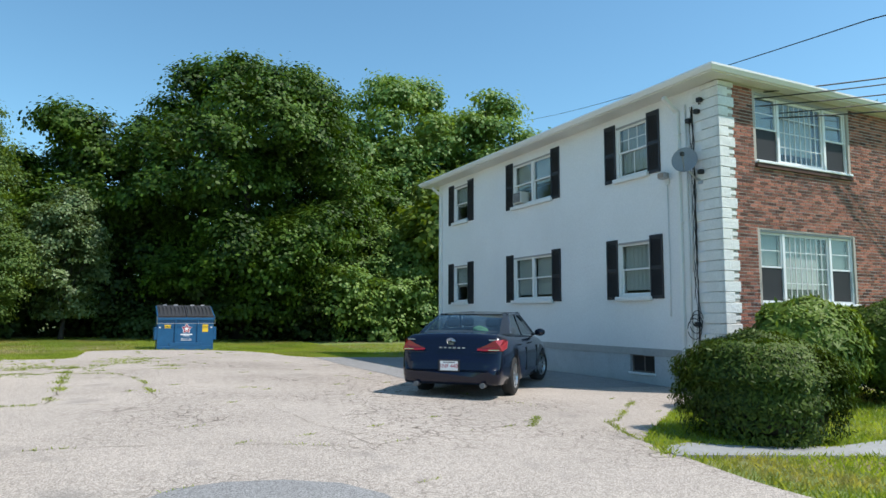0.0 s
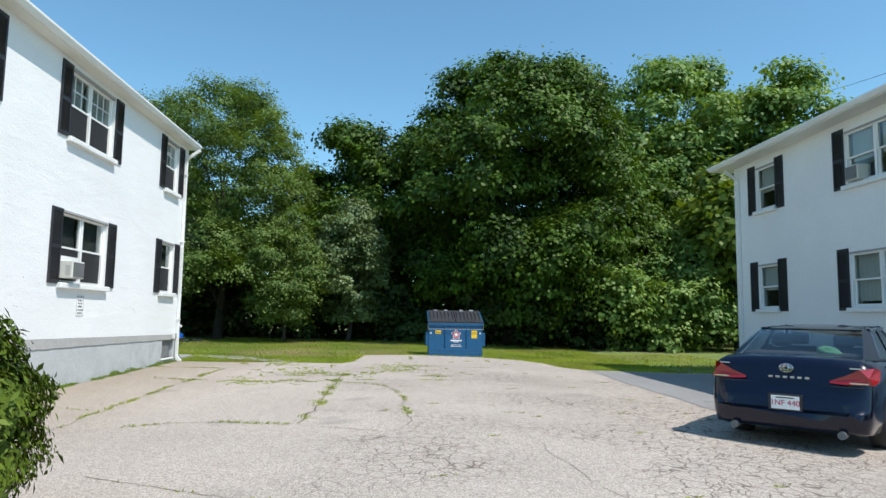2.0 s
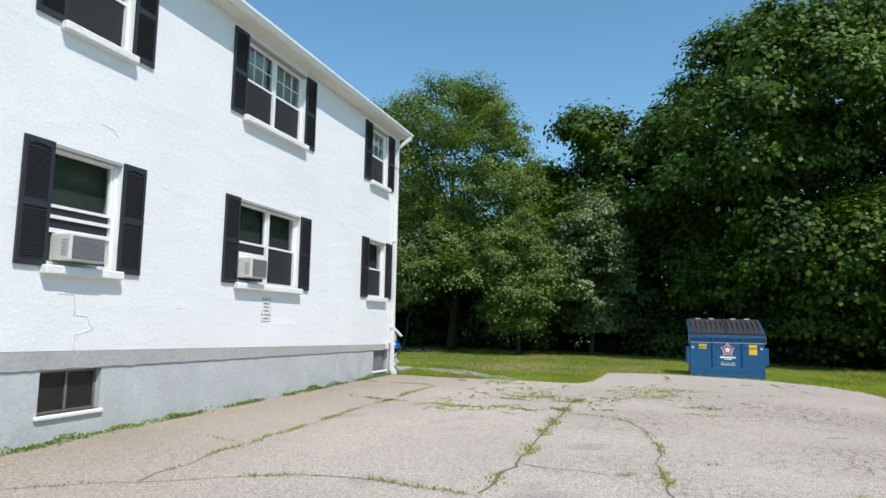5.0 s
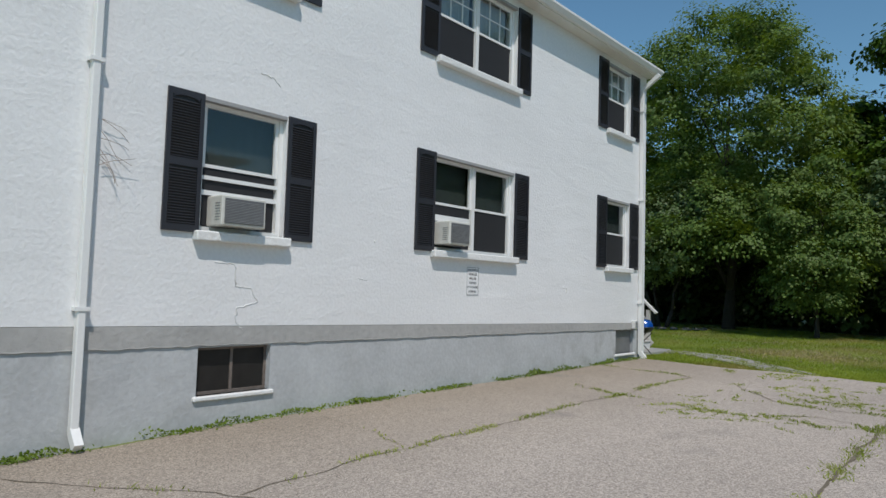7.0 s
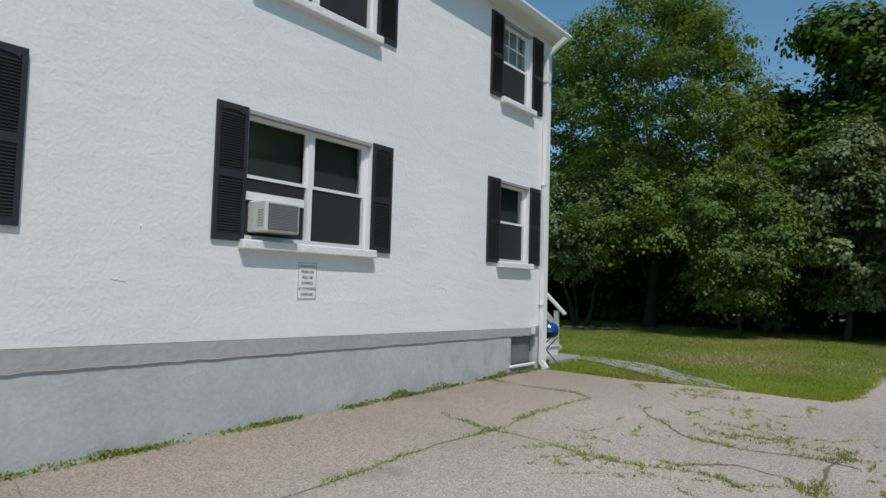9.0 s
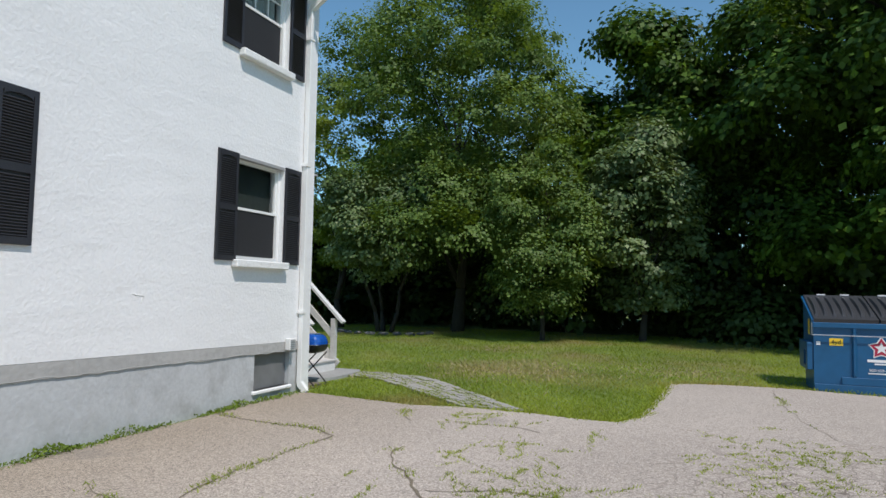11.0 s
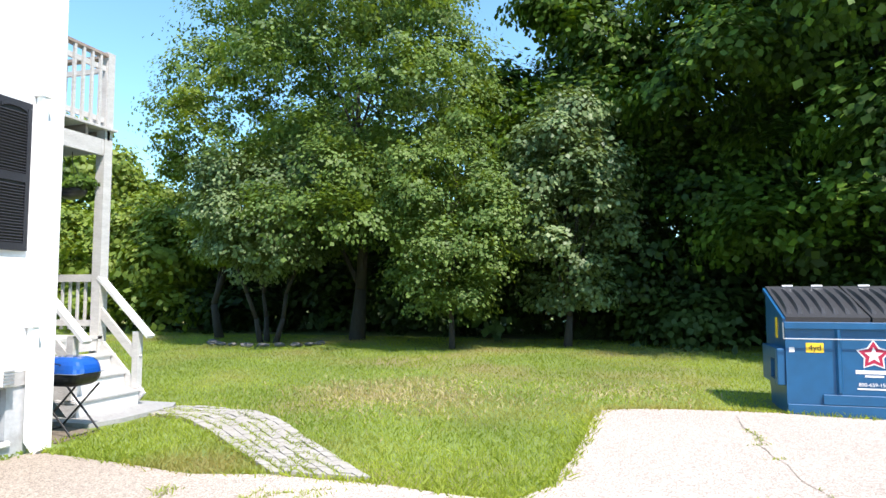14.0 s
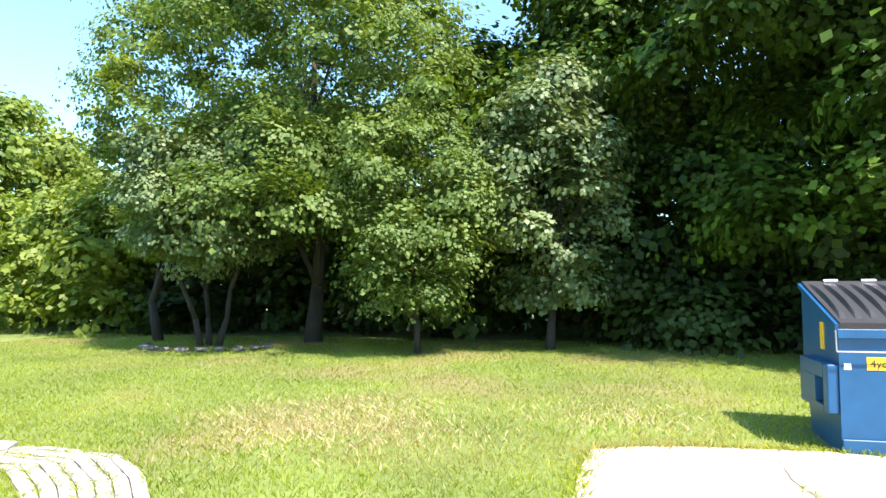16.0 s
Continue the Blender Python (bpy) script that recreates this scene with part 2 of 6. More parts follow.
roughen(M["stucco"], (1.6, 0.9, 3.0), 0.26, 0.05)
_n, _l = M["foundation"].node_tree.nodes, M["foundation"].node_tree.links
_p = _n["Principled BSDF"]
_geo, _nz, _sx, _ry, _rn, _mu, _mx = (_n.new(k) for k in ("ShaderNodeNewGeometry", "ShaderNodeTexNoise", "ShaderNodeSeparateXYZ", "ShaderNodeMapRange", "ShaderNodeMapRange", "ShaderNodeMath", "ShaderNodeMix"))
_nz.inputs["Scale"].default_value, _nz.inputs["Detail"].default_value = 2.6, 6
_l.new(_geo.outputs["Position"], _nz.inputs["Vector"])
_l.new(_geo.outputs["Position"], _sx.inputs[0])
_l.new(_sx.outputs[1], _ry.inputs[0])
_ry.inputs[1].default_value, _ry.inputs[2].default_value, _ry.inputs[3].default_value, _ry.inputs[4].default_value = 17.0, 20.5, 0.15, 0.75
_l.new(_nz.outputs[0], _rn.inputs[0])
_rn.inputs[1].default_value, _rn.inputs[2].default_value = 0.50, 0.66
_mu.operation = "MULTIPLY"
_l.new(_ry.outputs[0], _mu.inputs[0])
_l.new(_rn.outputs[0], _mu.inputs[1])
_mx.data_type = "RGBA"
_mx.inputs[7].default_value = (0.27, 0.265, 0.25, 1)
_l.new(_mu.outputs[0], _mx.inputs[0])
_l.new(_p.inputs["Base Color"].links[0].from_socket, _mx.inputs[6])
_l.new(_mx.outputs[2], _p.inputs["Base Color"])
roughen(M["foundation"], (1.5, 1.2, 2.0), 0.4, 0.03)
M["brickpart"] = M["brick"].copy()
M["brickpart"].name = "single red brick"
_n, _l = M["brickpart"].node_tree.nodes, M["brickpart"].node_tree.links
_info = _n.new("ShaderNodeObjectInfo")
for _link in list(_l):
    if _link.from_socket.name == "Random Per Island":
        _to = _link.to_socket
        _l.new(_info.outputs["Random"], _to)


# ---- helpers ----
def mesh_of(name, bm, mat, smooth=False, recalc=True):
    me = bpy.data.meshes.new(name)
    if recalc:
        bmesh.ops.recalc_face_normals(bm, faces=bm.faces)
    bm.to_mesh(me)
    bm.free()
    me.materials.append(mat)
    if smooth:
        me.polygons.foreach_set("use_smooth", [True] * len(me.polygons))
    return me


def part(name, bm, mat, parent=None, label="", smooth=False, kind=""):
    ob = new(name, mesh_of(name, bm, mat, smooth))
    if parent:
        ob.parent = parent
    return tagged(ob, label, kind=kind)


def thing(name, label, category, at=(0, 0, 0), group="", turn=0):
    e = new(name)
    e.matrix_world = pose(*at, 0, 0, turn)
    return tagged(e, label, category, group)


def box(bm, x0, x1, y0, y1, z0, z1, bevel=0.0):
    vs = [bm.verts.new((x, y, z)) for x in (x0, x1) for y in (y0, y1) for z in (z0, z1)]
    fs = [bm.faces.new([vs[i] for i in f]) for f in ((0, 1, 3, 2), (4, 6, 7, 5), (0, 4, 5, 1), (2, 3, 7, 6), (0, 2, 6, 4), (1, 5, 7, 3))]
    if bevel:
        es = list({e for f in fs for e in f.edges})
        bmesh.ops.bevel(bm, geom=es, offset=bevel, segments=1, affect="EDGES")
    return vs


def boxbm(*a, bevel=0.0):
    bm = bmesh.new()
    box(bm, *a, bevel=bevel)
    return bm


def rod(bm, a, b, r, r2=None, n=8):
    """A capped round bar from a to b."""
    a, b = Vector(a), Vector(b)
    r2 = r if r2 is None else r2
    q = (b - a).to_track_quat("Z", "Y")
    rings = []
    for p, rr in ((a, r), (b, r2)):
        rings.append([bm.verts.new(p + q @ Vector((rr * math.cos(6.2832 * i / n), rr * math.sin(6.2832 * i / n), 0))) for i in range(n)])
    for i in range(n):
        bm.faces.new((rings[0][i], rings[0][(i + 1) % n], rings[1][(i + 1) % n], rings[1][i]))
    bm.faces.new(rings[0][::-1])
    bm.faces.new(rings[1])


def beam(bm, a, b, w, h, up=(0, 0, 1)):
    """A square-cut bar from a to b, w wide and h high."""
    a, b = Vector(a), Vector(b)
    d = (b - a).normalized()
    s = d.cross(Vector(up)).normalized()
    u = s.cross(d)
    r = [[bm.verts.new(p + s * (w / 2 * i) + u * (h / 2 * j)) for i, j in ((-1, -1), (1, -1), (1, 1), (-1, 1))] for p in (a, b)]
    for i in range(4):
        bm.faces.new((r[0][i], r[0][(i + 1) % 4], r[1][(i + 1) % 4], r[1][i]))
    bm.faces.new(r[0][::-1])
    bm.faces.new(r[1])


def tube(name, pts, r, mat, parent=None, label=""):
    """A smooth round cable or pipe through points, as a mesh."""
    bm = bmesh.new()
    P = [Vector(p) for p in pts]
    rings = []
    for i, p in enumerate(P):
        d = (P[min(i + 1, len(P) - 1)] - P[max(i - 1, 0)]).normalized()
        q = d.to_track_quat("Z", "Y")
        rings.append([bm.verts.new(p + q @ Vector((r * math.cos(6.2832 * k / 6), r * math.sin(6.2832 * k / 6), 0))) for k in range(6)])
    for a, b in zip(rings, rings[1:]):
        for k in range(6):
            bm.faces.new((a[k], a[(k + 1) % 6], b[(k + 1) % 6], b[k]))
    bm.faces.new(rings[0][::-1])
    bm.faces.new(rings[-1])
    return part(name, bm, mat, parent, label, smooth=True)


def sag(a, b, drop, n=24):
    a, b = Vector(a), Vector(b)
    return [a.lerp(b, i / n) - Vector((0, 0, drop * 4 * (i / n) * (1 - i / n))) for i in range(n + 1)]


def raw(name, verts, faces, mat, parent=None, label="", kind="", smooth=False):
    me = bpy.data.meshes.new(name)
    me.from_pydata(verts, [], faces)
    me.materials.append(mat)
    if smooth:
        me.polygons.foreach_set("use_smooth", [True] * len(me.polygons))
    ob = new(name, me)
    if parent:
        ob.parent = parent
    return tagged(ob, label, kind=kind)


def text(name, body, size, mat, m, parent=None):
    cu = bpy.data.curves.new(name, "FONT")
    cu.body, cu.size, cu.align_x, cu.align_y, cu.extrude = body, size, "CENTER", "CENTER", 0.0015
    ob = bpy.data.objects.new(name, cu)
    me = bpy.data.meshes.new_from_object(ob)
    bpy.data.objects.remove(ob)
    me.materials.clear()
    me.materials.append(mat)
    o = new(name, me)
    if parent:
        o.parent = parent
    o.matrix_basis = m
    return o


# ---- ground ----
def ground_z(x, y):
    """The lie of the land: it rises a little towards the back and falls to the right."""
    z = 0.30 + 0.012 * min(max(y, -8), 12) - 0.026 * min(max(x - 1, 0), 8)
    z -= 0.011 * min(max(20 - y, 0), 12) * min(max(-x / 4, 0), 1)
    if y > 26:
        z += 0.012 * min(y - 26, 14)
    return z


def draped(name, outline, top, mat, label="", kind="structure", step=1.0, thick=0.0, parent=None):
    """A sheet of that outline laid over the land, top above it, cut fine enough to follow it."""
    bm = bmesh.new()
    bm.faces.new([bm.verts.new((x, y, 0)) for x, y in outline])
    xs, ys = [p[0] for p in outline], [p[1] for p in outline]
    for axis, lo, hi in ((0, min(xs), max(xs)), (1, min(ys), max(ys))):
        k = math.ceil(lo / step) * step
        while k < hi:
            co, no = [0, 0, 0], [0, 0, 0]
            co[axis], no[axis] = k + 0.0007, 1
            bmesh.ops.bisect_plane(bm, geom=bm.verts[:] + bm.edges[:] + bm.faces[:], plane_co=co, plane_no=no)
            k += step
    for v in bm.verts:
        v.co.z = ground_z(v.co.x, v.co.y) + top
    if thick:
        r = bmesh.ops.extrude_face_region(bm, geom=bm.faces[:])
        for v in [g for g in r["geom"] if isinstance(g, bmesh.types.BMVert)]:
            v.co.z -= thick
    for f in bm.faces:
        if f.normal.z < 0:
            f.normal_flip()
    return part(name, bm, mat, parent, label, kind=kind)


def grow_outline(pts, wobble, step=0.35, seed=1):
    """The outline with uneven edges."""
    out = []
    for i, a in enumerate(pts):
        b = pts[(i + 1) % len(pts)]
        a, b = Vector((*a, 0)), Vector((*b, 0))
        n = max(1, int((b - a).length / step))
        side = (b - a).normalized().cross(Vector((0, 0, 1)))
        for k in range(n):
            p = a.lerp(b, k / n)
            w = noise.noise(Vector((p.x * 1.3, p.y * 1.3, seed))) * wobble
            out.append((p.x + side.x * w, p.y + side.y * w))
    return out


def lawn_material():
    m = material("lawn soil and thatch", (0.15, 0.20, 0.045), 0.95, bump=0.6, scale=14, vary=0.35, blotch=0.6)
    n, l = m.node_tree.nodes, m.node_tree.links
    geo = n.new("ShaderNodeNewGeometry")
    nz = n.new("ShaderNodeTexNoise")
    nz.inputs["Scale"].default_value, nz.inputs["Detail"].default_value = 0.33, 3
    l.new(geo.outputs["Position"], nz.inputs["Vector"])
    rg = n.new("ShaderNodeMapRange")
    rg.inputs[1].default_value, rg.inputs[2].default_value = 0.52, 0.68
    l.new(nz.outputs[0], rg.inputs[0])
    mx = n.new("ShaderNodeMix")
    mx.data_type = "RGBA"
    p = n["Principled BSDF"]
    old = p.inputs["Base Color"].links[0].from_socket
    l.new(old, mx.inputs[6])
    mx.inputs[7].default_value = (0.23, 0.19, 0.09, 1)
    l.new(rg.outputs[0], mx.inputs[0])
    l.new(mx.outputs[2], p.inputs["Base Color"])
    return m


def paving_material(name, color, crazed, lines):
    """Old asphalt: pale stone grit, stains, and crazing that is denser in places."""
    m = material(name, color, 0.92, bump=0.45, scale=70, vary=0.16, blotch=0.45, spec=0.2)
    n, l = m.node_tree.nodes, m.node_tree.links
    p = n["Principled BSDF"]
    geo = n.new("ShaderNodeNewGeometry")
    warp = n.new("ShaderNodeTexNoise")
    warp.inputs["Scale"].default_value = 2.2
    l.new(geo.outputs["Position"], warp.inputs["Vector"])
    wm = n.new("ShaderNodeMix")
    wm.data_type, wm.blend_type = "RGBA", "LINEAR_LIGHT"
    wm.inputs[0].default_value = 0.16
    l.new(geo.outputs["Position"], wm.inputs[6])
    l.new(warp.outputs["Color"], wm.inputs[7])
    old = p.inputs["Base Color"].links[0].from_socket
    grit = n.new("ShaderNodeTexVoronoi")
    grit.inputs["Scale"].default_value = 95
    l.new(geo.outputs["Position"], grit.inputs["Vector"])
    gr = n.new("ShaderNodeMapRange")
    gr.inputs[3].default_value, gr.inputs[4].default_value = 0.44, 1.50
    l.new(grit.outputs["Color"], gr.inputs[0])
    g2 = n.new("ShaderNodeMix")
    g2.data_type, g2.blend_type = "RGBA", "MULTIPLY"
    g2.inputs[0].default_value = 1.0
    l.new(old, g2.inputs[6])
    l.new(gr.outputs[0], g2.inputs[7])
    last = g2.outputs[2]
    where = n.new("ShaderNodeTexNoise")
    where.inputs["Scale"].default_value = 0.32
    l.new(geo.outputs["Position"], where.inputs["Vector"])
    wr = n.new("ShaderNodeMapRange")
    wr.inputs[1].default_value, wr.inputs[2].default_value = crazed
    l.new(where.outputs[0], wr.inputs[0])
    if name.startswith("old"):
        sx = n.new("ShaderNodeSeparateXYZ")
        l.new(geo.outputs["Position"], sx.inputs[0])
        east = n.new("ShaderNodeMapRange")
        east.inputs[1].default_value, east.inputs[2].default_value, east.inputs[3].default_value, east.inputs[4].default_value = -1.2, 0.8, -1.0, 0.12
        l.new(sx.outputs[0], east.inputs[0])
        both = n.new("ShaderNodeMath")
        both.operation, both.use_clamp = "ADD", True
        l.new(wr.outputs[0], both.inputs[0])
        l.new(east.outputs[0], both.inputs[1])
        north = n.new("ShaderNodeMapRange")
        north.inputs[1].default_value, north.inputs[2].default_value, north.inputs[3].default_value, north.inputs[4].default_value = 18.5, 21.5, 1.0, 0.12
        l.new(sx.outputs[1], north.inputs[0])
        fade = n.new("ShaderNodeMath")
        fade.operation = "MULTIPLY"
        l.new(both.outputs[0], fade.inputs[0])
        l.new(north.outputs[0], fade.inputs[1])
        wr = fade
        brown = n.new("ShaderNodeMapRange")
        brown.inputs[1].default_value, brown.inputs[2].default_value, brown.inputs[3].default_value, brown.inputs[4].default_value = -5.2, -2.6, 0.6, 0.0
        l.new(sx.outputs[0], brown.inputs[0])
        bm_ = n.new("ShaderNodeMix")
        bm_.data_type, bm_.blend_type = "RGBA", "MULTIPLY"
        bm_.inputs[7].default_value = (0.62, 0.575, 0.48, 1)
        l.new(last, bm_.inputs[6])
        l.new(brown.outputs[0], bm_.inputs[0])
        last = bm_.outputs[2]
        stain = n.new("ShaderNodeTexNoise")
        stain.inputs["Scale"].default_value, stain.inputs["Detail"].default_value = 0.9, 5
        l.new(geo.outputs["Position"], stain.inputs["Vector"])
        sr = n.new("ShaderNodeMapRange")
        sr.inputs[1].default_value, sr.inputs[2].default_value, sr.inputs[4].default_value = 0.62, 0.74, 0.5
        l.new(stain.outputs[0], sr.inputs[0])
        st = n.new("ShaderNodeMix")
        st.data_type = "RGBA"
        st.inputs[7].default_value = (0.20, 0.185, 0.17, 1)
        l.new(last, st.inputs[6])
        l.new(sr.outputs[0], st.inputs[0])
        last = st.outputs[2]
    for scale, width, depth, masked in lines:
        v = n.new("ShaderNodeTexVoronoi")
        v.feature = "DISTANCE_TO_EDGE"
        v.inputs["Scale"].default_value = scale
        l.new(wm.outputs[2], v.inputs["Vector"])
        r = n.new("ShaderNodeMapRange")
        r.inputs[1].default_value, r.inputs[2].default_value, r.inputs[3].default_value, r.inputs[4].default_value = 0.0, width, depth, 0.0
        l.new(v.outputs["Distance"], r.inputs[0])
        fac = r.outputs[0]
        if masked:
            mu = n.new("ShaderNodeMath")
            mu.operation = "MULTIPLY"
            l.new(fac, mu.inputs[0])
            l.new(wr.outputs[0], mu.inputs[1])
            fac = mu.outputs[0]
        k = n.new("ShaderNodeMix")
        k.data_type = "RGBA"
        k.inputs[7].default_value = (0.13, 0.105, 0.085, 1)
        l.new(last, k.inputs[6])
        k.clamp_factor = True
        l.new(fac, k.inputs[0])
        last = k.outputs[2]
    l.new(last, p.inputs["Base Color"])
    return m


M["lawn"] = lawn_material()
M["paving"] = paving_material("old pale asphalt", (0.43, 0.375, 0.325), (0.42, 0.58), ((5.4, 0.042, 1.1, True), (1.9, 0.016, 1.0, True)))
M["newpaving"] = paving_material("newer grey asphalt", (0.27, 0.265, 0.26), (0.5, 0.7), ((1.5, 0.006, 0.3, False),))
M["soil"] = material("dark crack soil", (0.17, 0.14, 0.10), 0.95, bump=0.5, scale=40, vary=0.3)

GX = sorted({-900, -400, -150, -70, 70, 160, 400, 900, 1, 9, *range(-40, 41, 4), *range(-8, 10)})
GY = sorted({-900, -400, -150, -70, 120, 400, 900, -8, 12, 26, 40, *range(-40, 71, 4), *range(-8, 26)})
verts = [(x, y, ground_z(x, y)) for y in GY for x in GX]
w = len(GX)
faces = [(j * w + i, j * w + i + 1, (j + 1) * w + i + 1, (j + 1) * w + i) for j in range(len(GY) - 1) for i in range(w - 1)]
raw("ground", verts, faces, M["lawn"], label="mown lawn of mixed grass with dry brown patches", kind="structure")

PAVED = [(-5.62, 21.25), (-5.34, 21.19), (-3.74, 21.05), (-3.1, 21.19), (-2.14, 21.19), (-1.5, 21.0), (-1.05, 21.02), (-0.85, 21.5), (-0.77, 22.4), (-0.75, 23.2),
         (-0.72, 24.4), (-0.66, 25.0), (-0.4, 25.15), (1.5, 25.45), (3.5, 25.4),
         (4.8, 24.4), (5.3, 23.2), (5.45, 22.0), (5.95, 21.0), (10.6, 21.2), (10.6, 8.9), (8.6, 8.0), (6.6, 6.5), (5.7, 5.75), (5.5, 4.95), (5.3, 4.0), (5.2, -9),
         (-4.2, -9), (-3.0, 2.5), (-2.2, 5.0), (-1.9, 6.0), (-2.3, 7.0), (-3.6, 7.9), (-5.4, 8.6), (-5.62, 9.3)]
paving = draped("pavement", grow_outline(PAVED, 0.10), 0.02, M["paving"], "pale sun-bleached asphalt with crazing and stains", thick=0.10)
NEWER = [(6.02, 20.9), (5.85, 17.0), (5.87, 14.34), (5.85, 12.6), (7.6, 11.0), (10.58, 10.2), (10.58, 20.9)]
draped("road", grow_outline(NEWER, 0.05, seed=5), 0.026, M["newpaving"], "newer smooth grey asphalt beside the building")
PATCH = [(0.35, 5.0), (0.60, 5.3), (1.0, 5.34), (1.45, 5.28), (1.85, 5.03), (2.08, 4.6), (2.1, 3.6), (0.4, 3.6)]
draped("road", grow_outline(PATCH, 0.06, seed=8), 0.026, M["newpaving"], "grey asphalt repair patch")
CURB = [(5.42, 4.95), (5.60, 5.36), (6.1, 5.45), (6.6, 5.1), (7.6, 4.72), (9.5, 4.85), (9.5, 4.3), (7.67, 4.2), (6.1, 4.72)]
walkway = draped("pavement", grow_outline(CURB, 0.03, seed=9), 0.035, M["slab"], "worn grey concrete walkway edge", thick=0.08)


# ---- buildings ----
def wall_y(bm, x0, x1, y0, y1, z0, z1, holes, slope=0.0):
    """A wall that runs along y from x0 to x1 in thickness, with holes (y0, y1, z0, z1). slope: rise of its foot per metre towards y0."""
    cuts = sorted({y0, y1, *[h[0] for h in holes], *[h[1] for h in holes]})
    for a, b in zip(cuts, cuts[1:]):
        zs = [z0] + [z for h in sorted(holes, key=lambda h: h[2]) if h[0] <= a and b <= h[1] for z in h[2:4]] + [z1]
        for lo, hi in zip(zs[::2], zs[1::2]):
            if hi > lo:
                vs = box(bm, x0, x1, a, b, lo, hi)
                if slope and lo == z0:
                    for v in vs:
                        if abs(v.co.z - lo) < 1e-6:
                            v.co.z += slope * (y1 - v.co.y)
    bmesh.ops.remove_doubles(bm, verts=bm.verts[:], dist=1e-4)


def wall_x(bm, x0, x1, y0, y1, z0, z1, holes):
    cuts = sorted({x0, x1, *[h[0] for h in holes], *[h[1] for h in holes]})
    for a, b in zip(cuts, cuts[1:]):
        zs = [z0] + [z for h in sorted(holes, key=lambda h: h[2]) if h[0] <= a and b <= h[1] for z in h[2:4]] + [z1]
        for lo, hi in zip(zs[::2], zs[1::2]):
            if hi > lo:
                box(bm, a, b, y0, y1, lo, hi)
    bmesh.ops.remove_doubles(bm, verts=bm.verts[:], dist=1e-4)


def sash(parent, u0, u1, z0, z1, depth, grid, name="sash", w=0.035):
    """One sash in the x = 0 plane facing +x, from u0 to u1 along y, with its bars and its pane."""
    bm = bmesh.new()
    d0, d1 = depth - 0.02, depth + 0.02
    for a in ((u0, u0 + w, z0, z1), (u1 - w, u1, z0, z1), (u0 + w, u1 - w, z0, z0 + w), (u0 + w, u1 - w, z1 - w, z1)):
        box(bm, d0, d1, *a)
    nx, nz = grid
    for i in range(1, nx):
        c = u0 + w + (u1 - u0 - 2 * w) * i / nx
        box(bm, depth - 0.004, depth + 0.010, c - 0.008, c + 0.008, z0 + w, z1 - w)
    for i in range(1, nz):
        c = z0 + w + (z1 - z0 - 2 * w) * i / nz
        box(bm, depth - 0.003, depth + 0.009, u0 + w, u1 - w, c - 0.008, c + 0.008)
    s = part(name, bm, M["trim"], parent)
    g = part("pane", boxbm(depth - 0.003, depth, u0 + w, u1 - w, z0 + w, z1 - w), M["glass"], s)
    g.visible_shadow = False


def window(at, face, width, height, units, label, grid=(1, 1), low_grid=(1, 1), cover="curtain", screen=True, wide_mid=False):
    """A vinyl window. at: the middle of its foot on the wall's face; face: 'E', 'W' or 'S', the way it looks out. Its parts are built facing +x."""
    turn = {"E": 0, "W": 180, "S": -90}[face]
    inset = 0.05 if face == "E" else 0.0
    t = thing("window", label, "window", (at[0] - inset, at[1], at[2]), turn=turn)
    t["kind"] = "structure"
    h = width / 2
    fr = bmesh.new()
    d0, d1 = -0.12, -0.02
    f = 0.05
    for a in ((-h, -h + f, 0, height), (h - f, h, 0, height), (-h + f, h - f, 0, f), (-h + f, h - f, height - f, height)):
        box(fr, d0, d1, *a)
    edges = [-h + f + (width - 2 * f) * s for s in units]
    for e in edges[1:-1]:
        box(fr, d0, d1, e - 0.035, e + 0.035, f, height - f)
    part("window_frame", fr, M["trim"], t)
    # Lintel strip whose grey stands for the shade under the opening's head.
    part("head_trim", boxbm(-0.019, 0.005 + inset, -h, h, height - 0.045, height + 0.0, bevel=0.004), M["greyframe"], t, "grey head trim coloured as a shaded reveal")
    for i, (a, b) in enumerate(zip(edges, edges[1:])):
        a += 0.035 if i else 0
        b -= 0.035 if i < len(edges) - 2 else 0
        mid = height * 0.5
        if wide_mid and i == 1:
            sash(t, a, b, f, height - f, -0.07, (8, 4), "picture_sash", 0.045)
            part("curtain", boxbm(-0.20, -0.19, a, b, f + 0.25, height - f), M["curtain"], t, "pale translucent blind")
            continue
        sash(t, a, b, mid - 0.02, height - f, -0.06, grid, "upper_sash")
        sash(t, a, b, f, mid + 0.02, -0.095, low_grid, "lower_sash")
        if screen:
            part("screen", boxbm(-0.055, -0.053, a + 0.02, b - 0.02, f + 0.01, mid - 0.025), M["screen"], t, "dark insect screen")
        cz = {"curtain": f + 0.1, "blind": mid + 0.03, "half": mid - 0.1}[cover]
        cm = M["blind"] if cover == "blind" else M["curtain"]
        bm = bmesh.new()
        n = 14
        fold = 0.001 if cover == "blind" else 0.02
        vs = [[bm.verts.new((-0.155 + (fold if k % 2 else -fold), a + (b - a) * k / n, z)) for k in range(n + 1)] for z in (cz, height - f)]
        for k in range(n):
            bm.faces.new((vs[0][k], vs[0][k + 1], vs[1][k + 1], vs[1][k]))
        part("curtain", bm, cm, t)
    return t


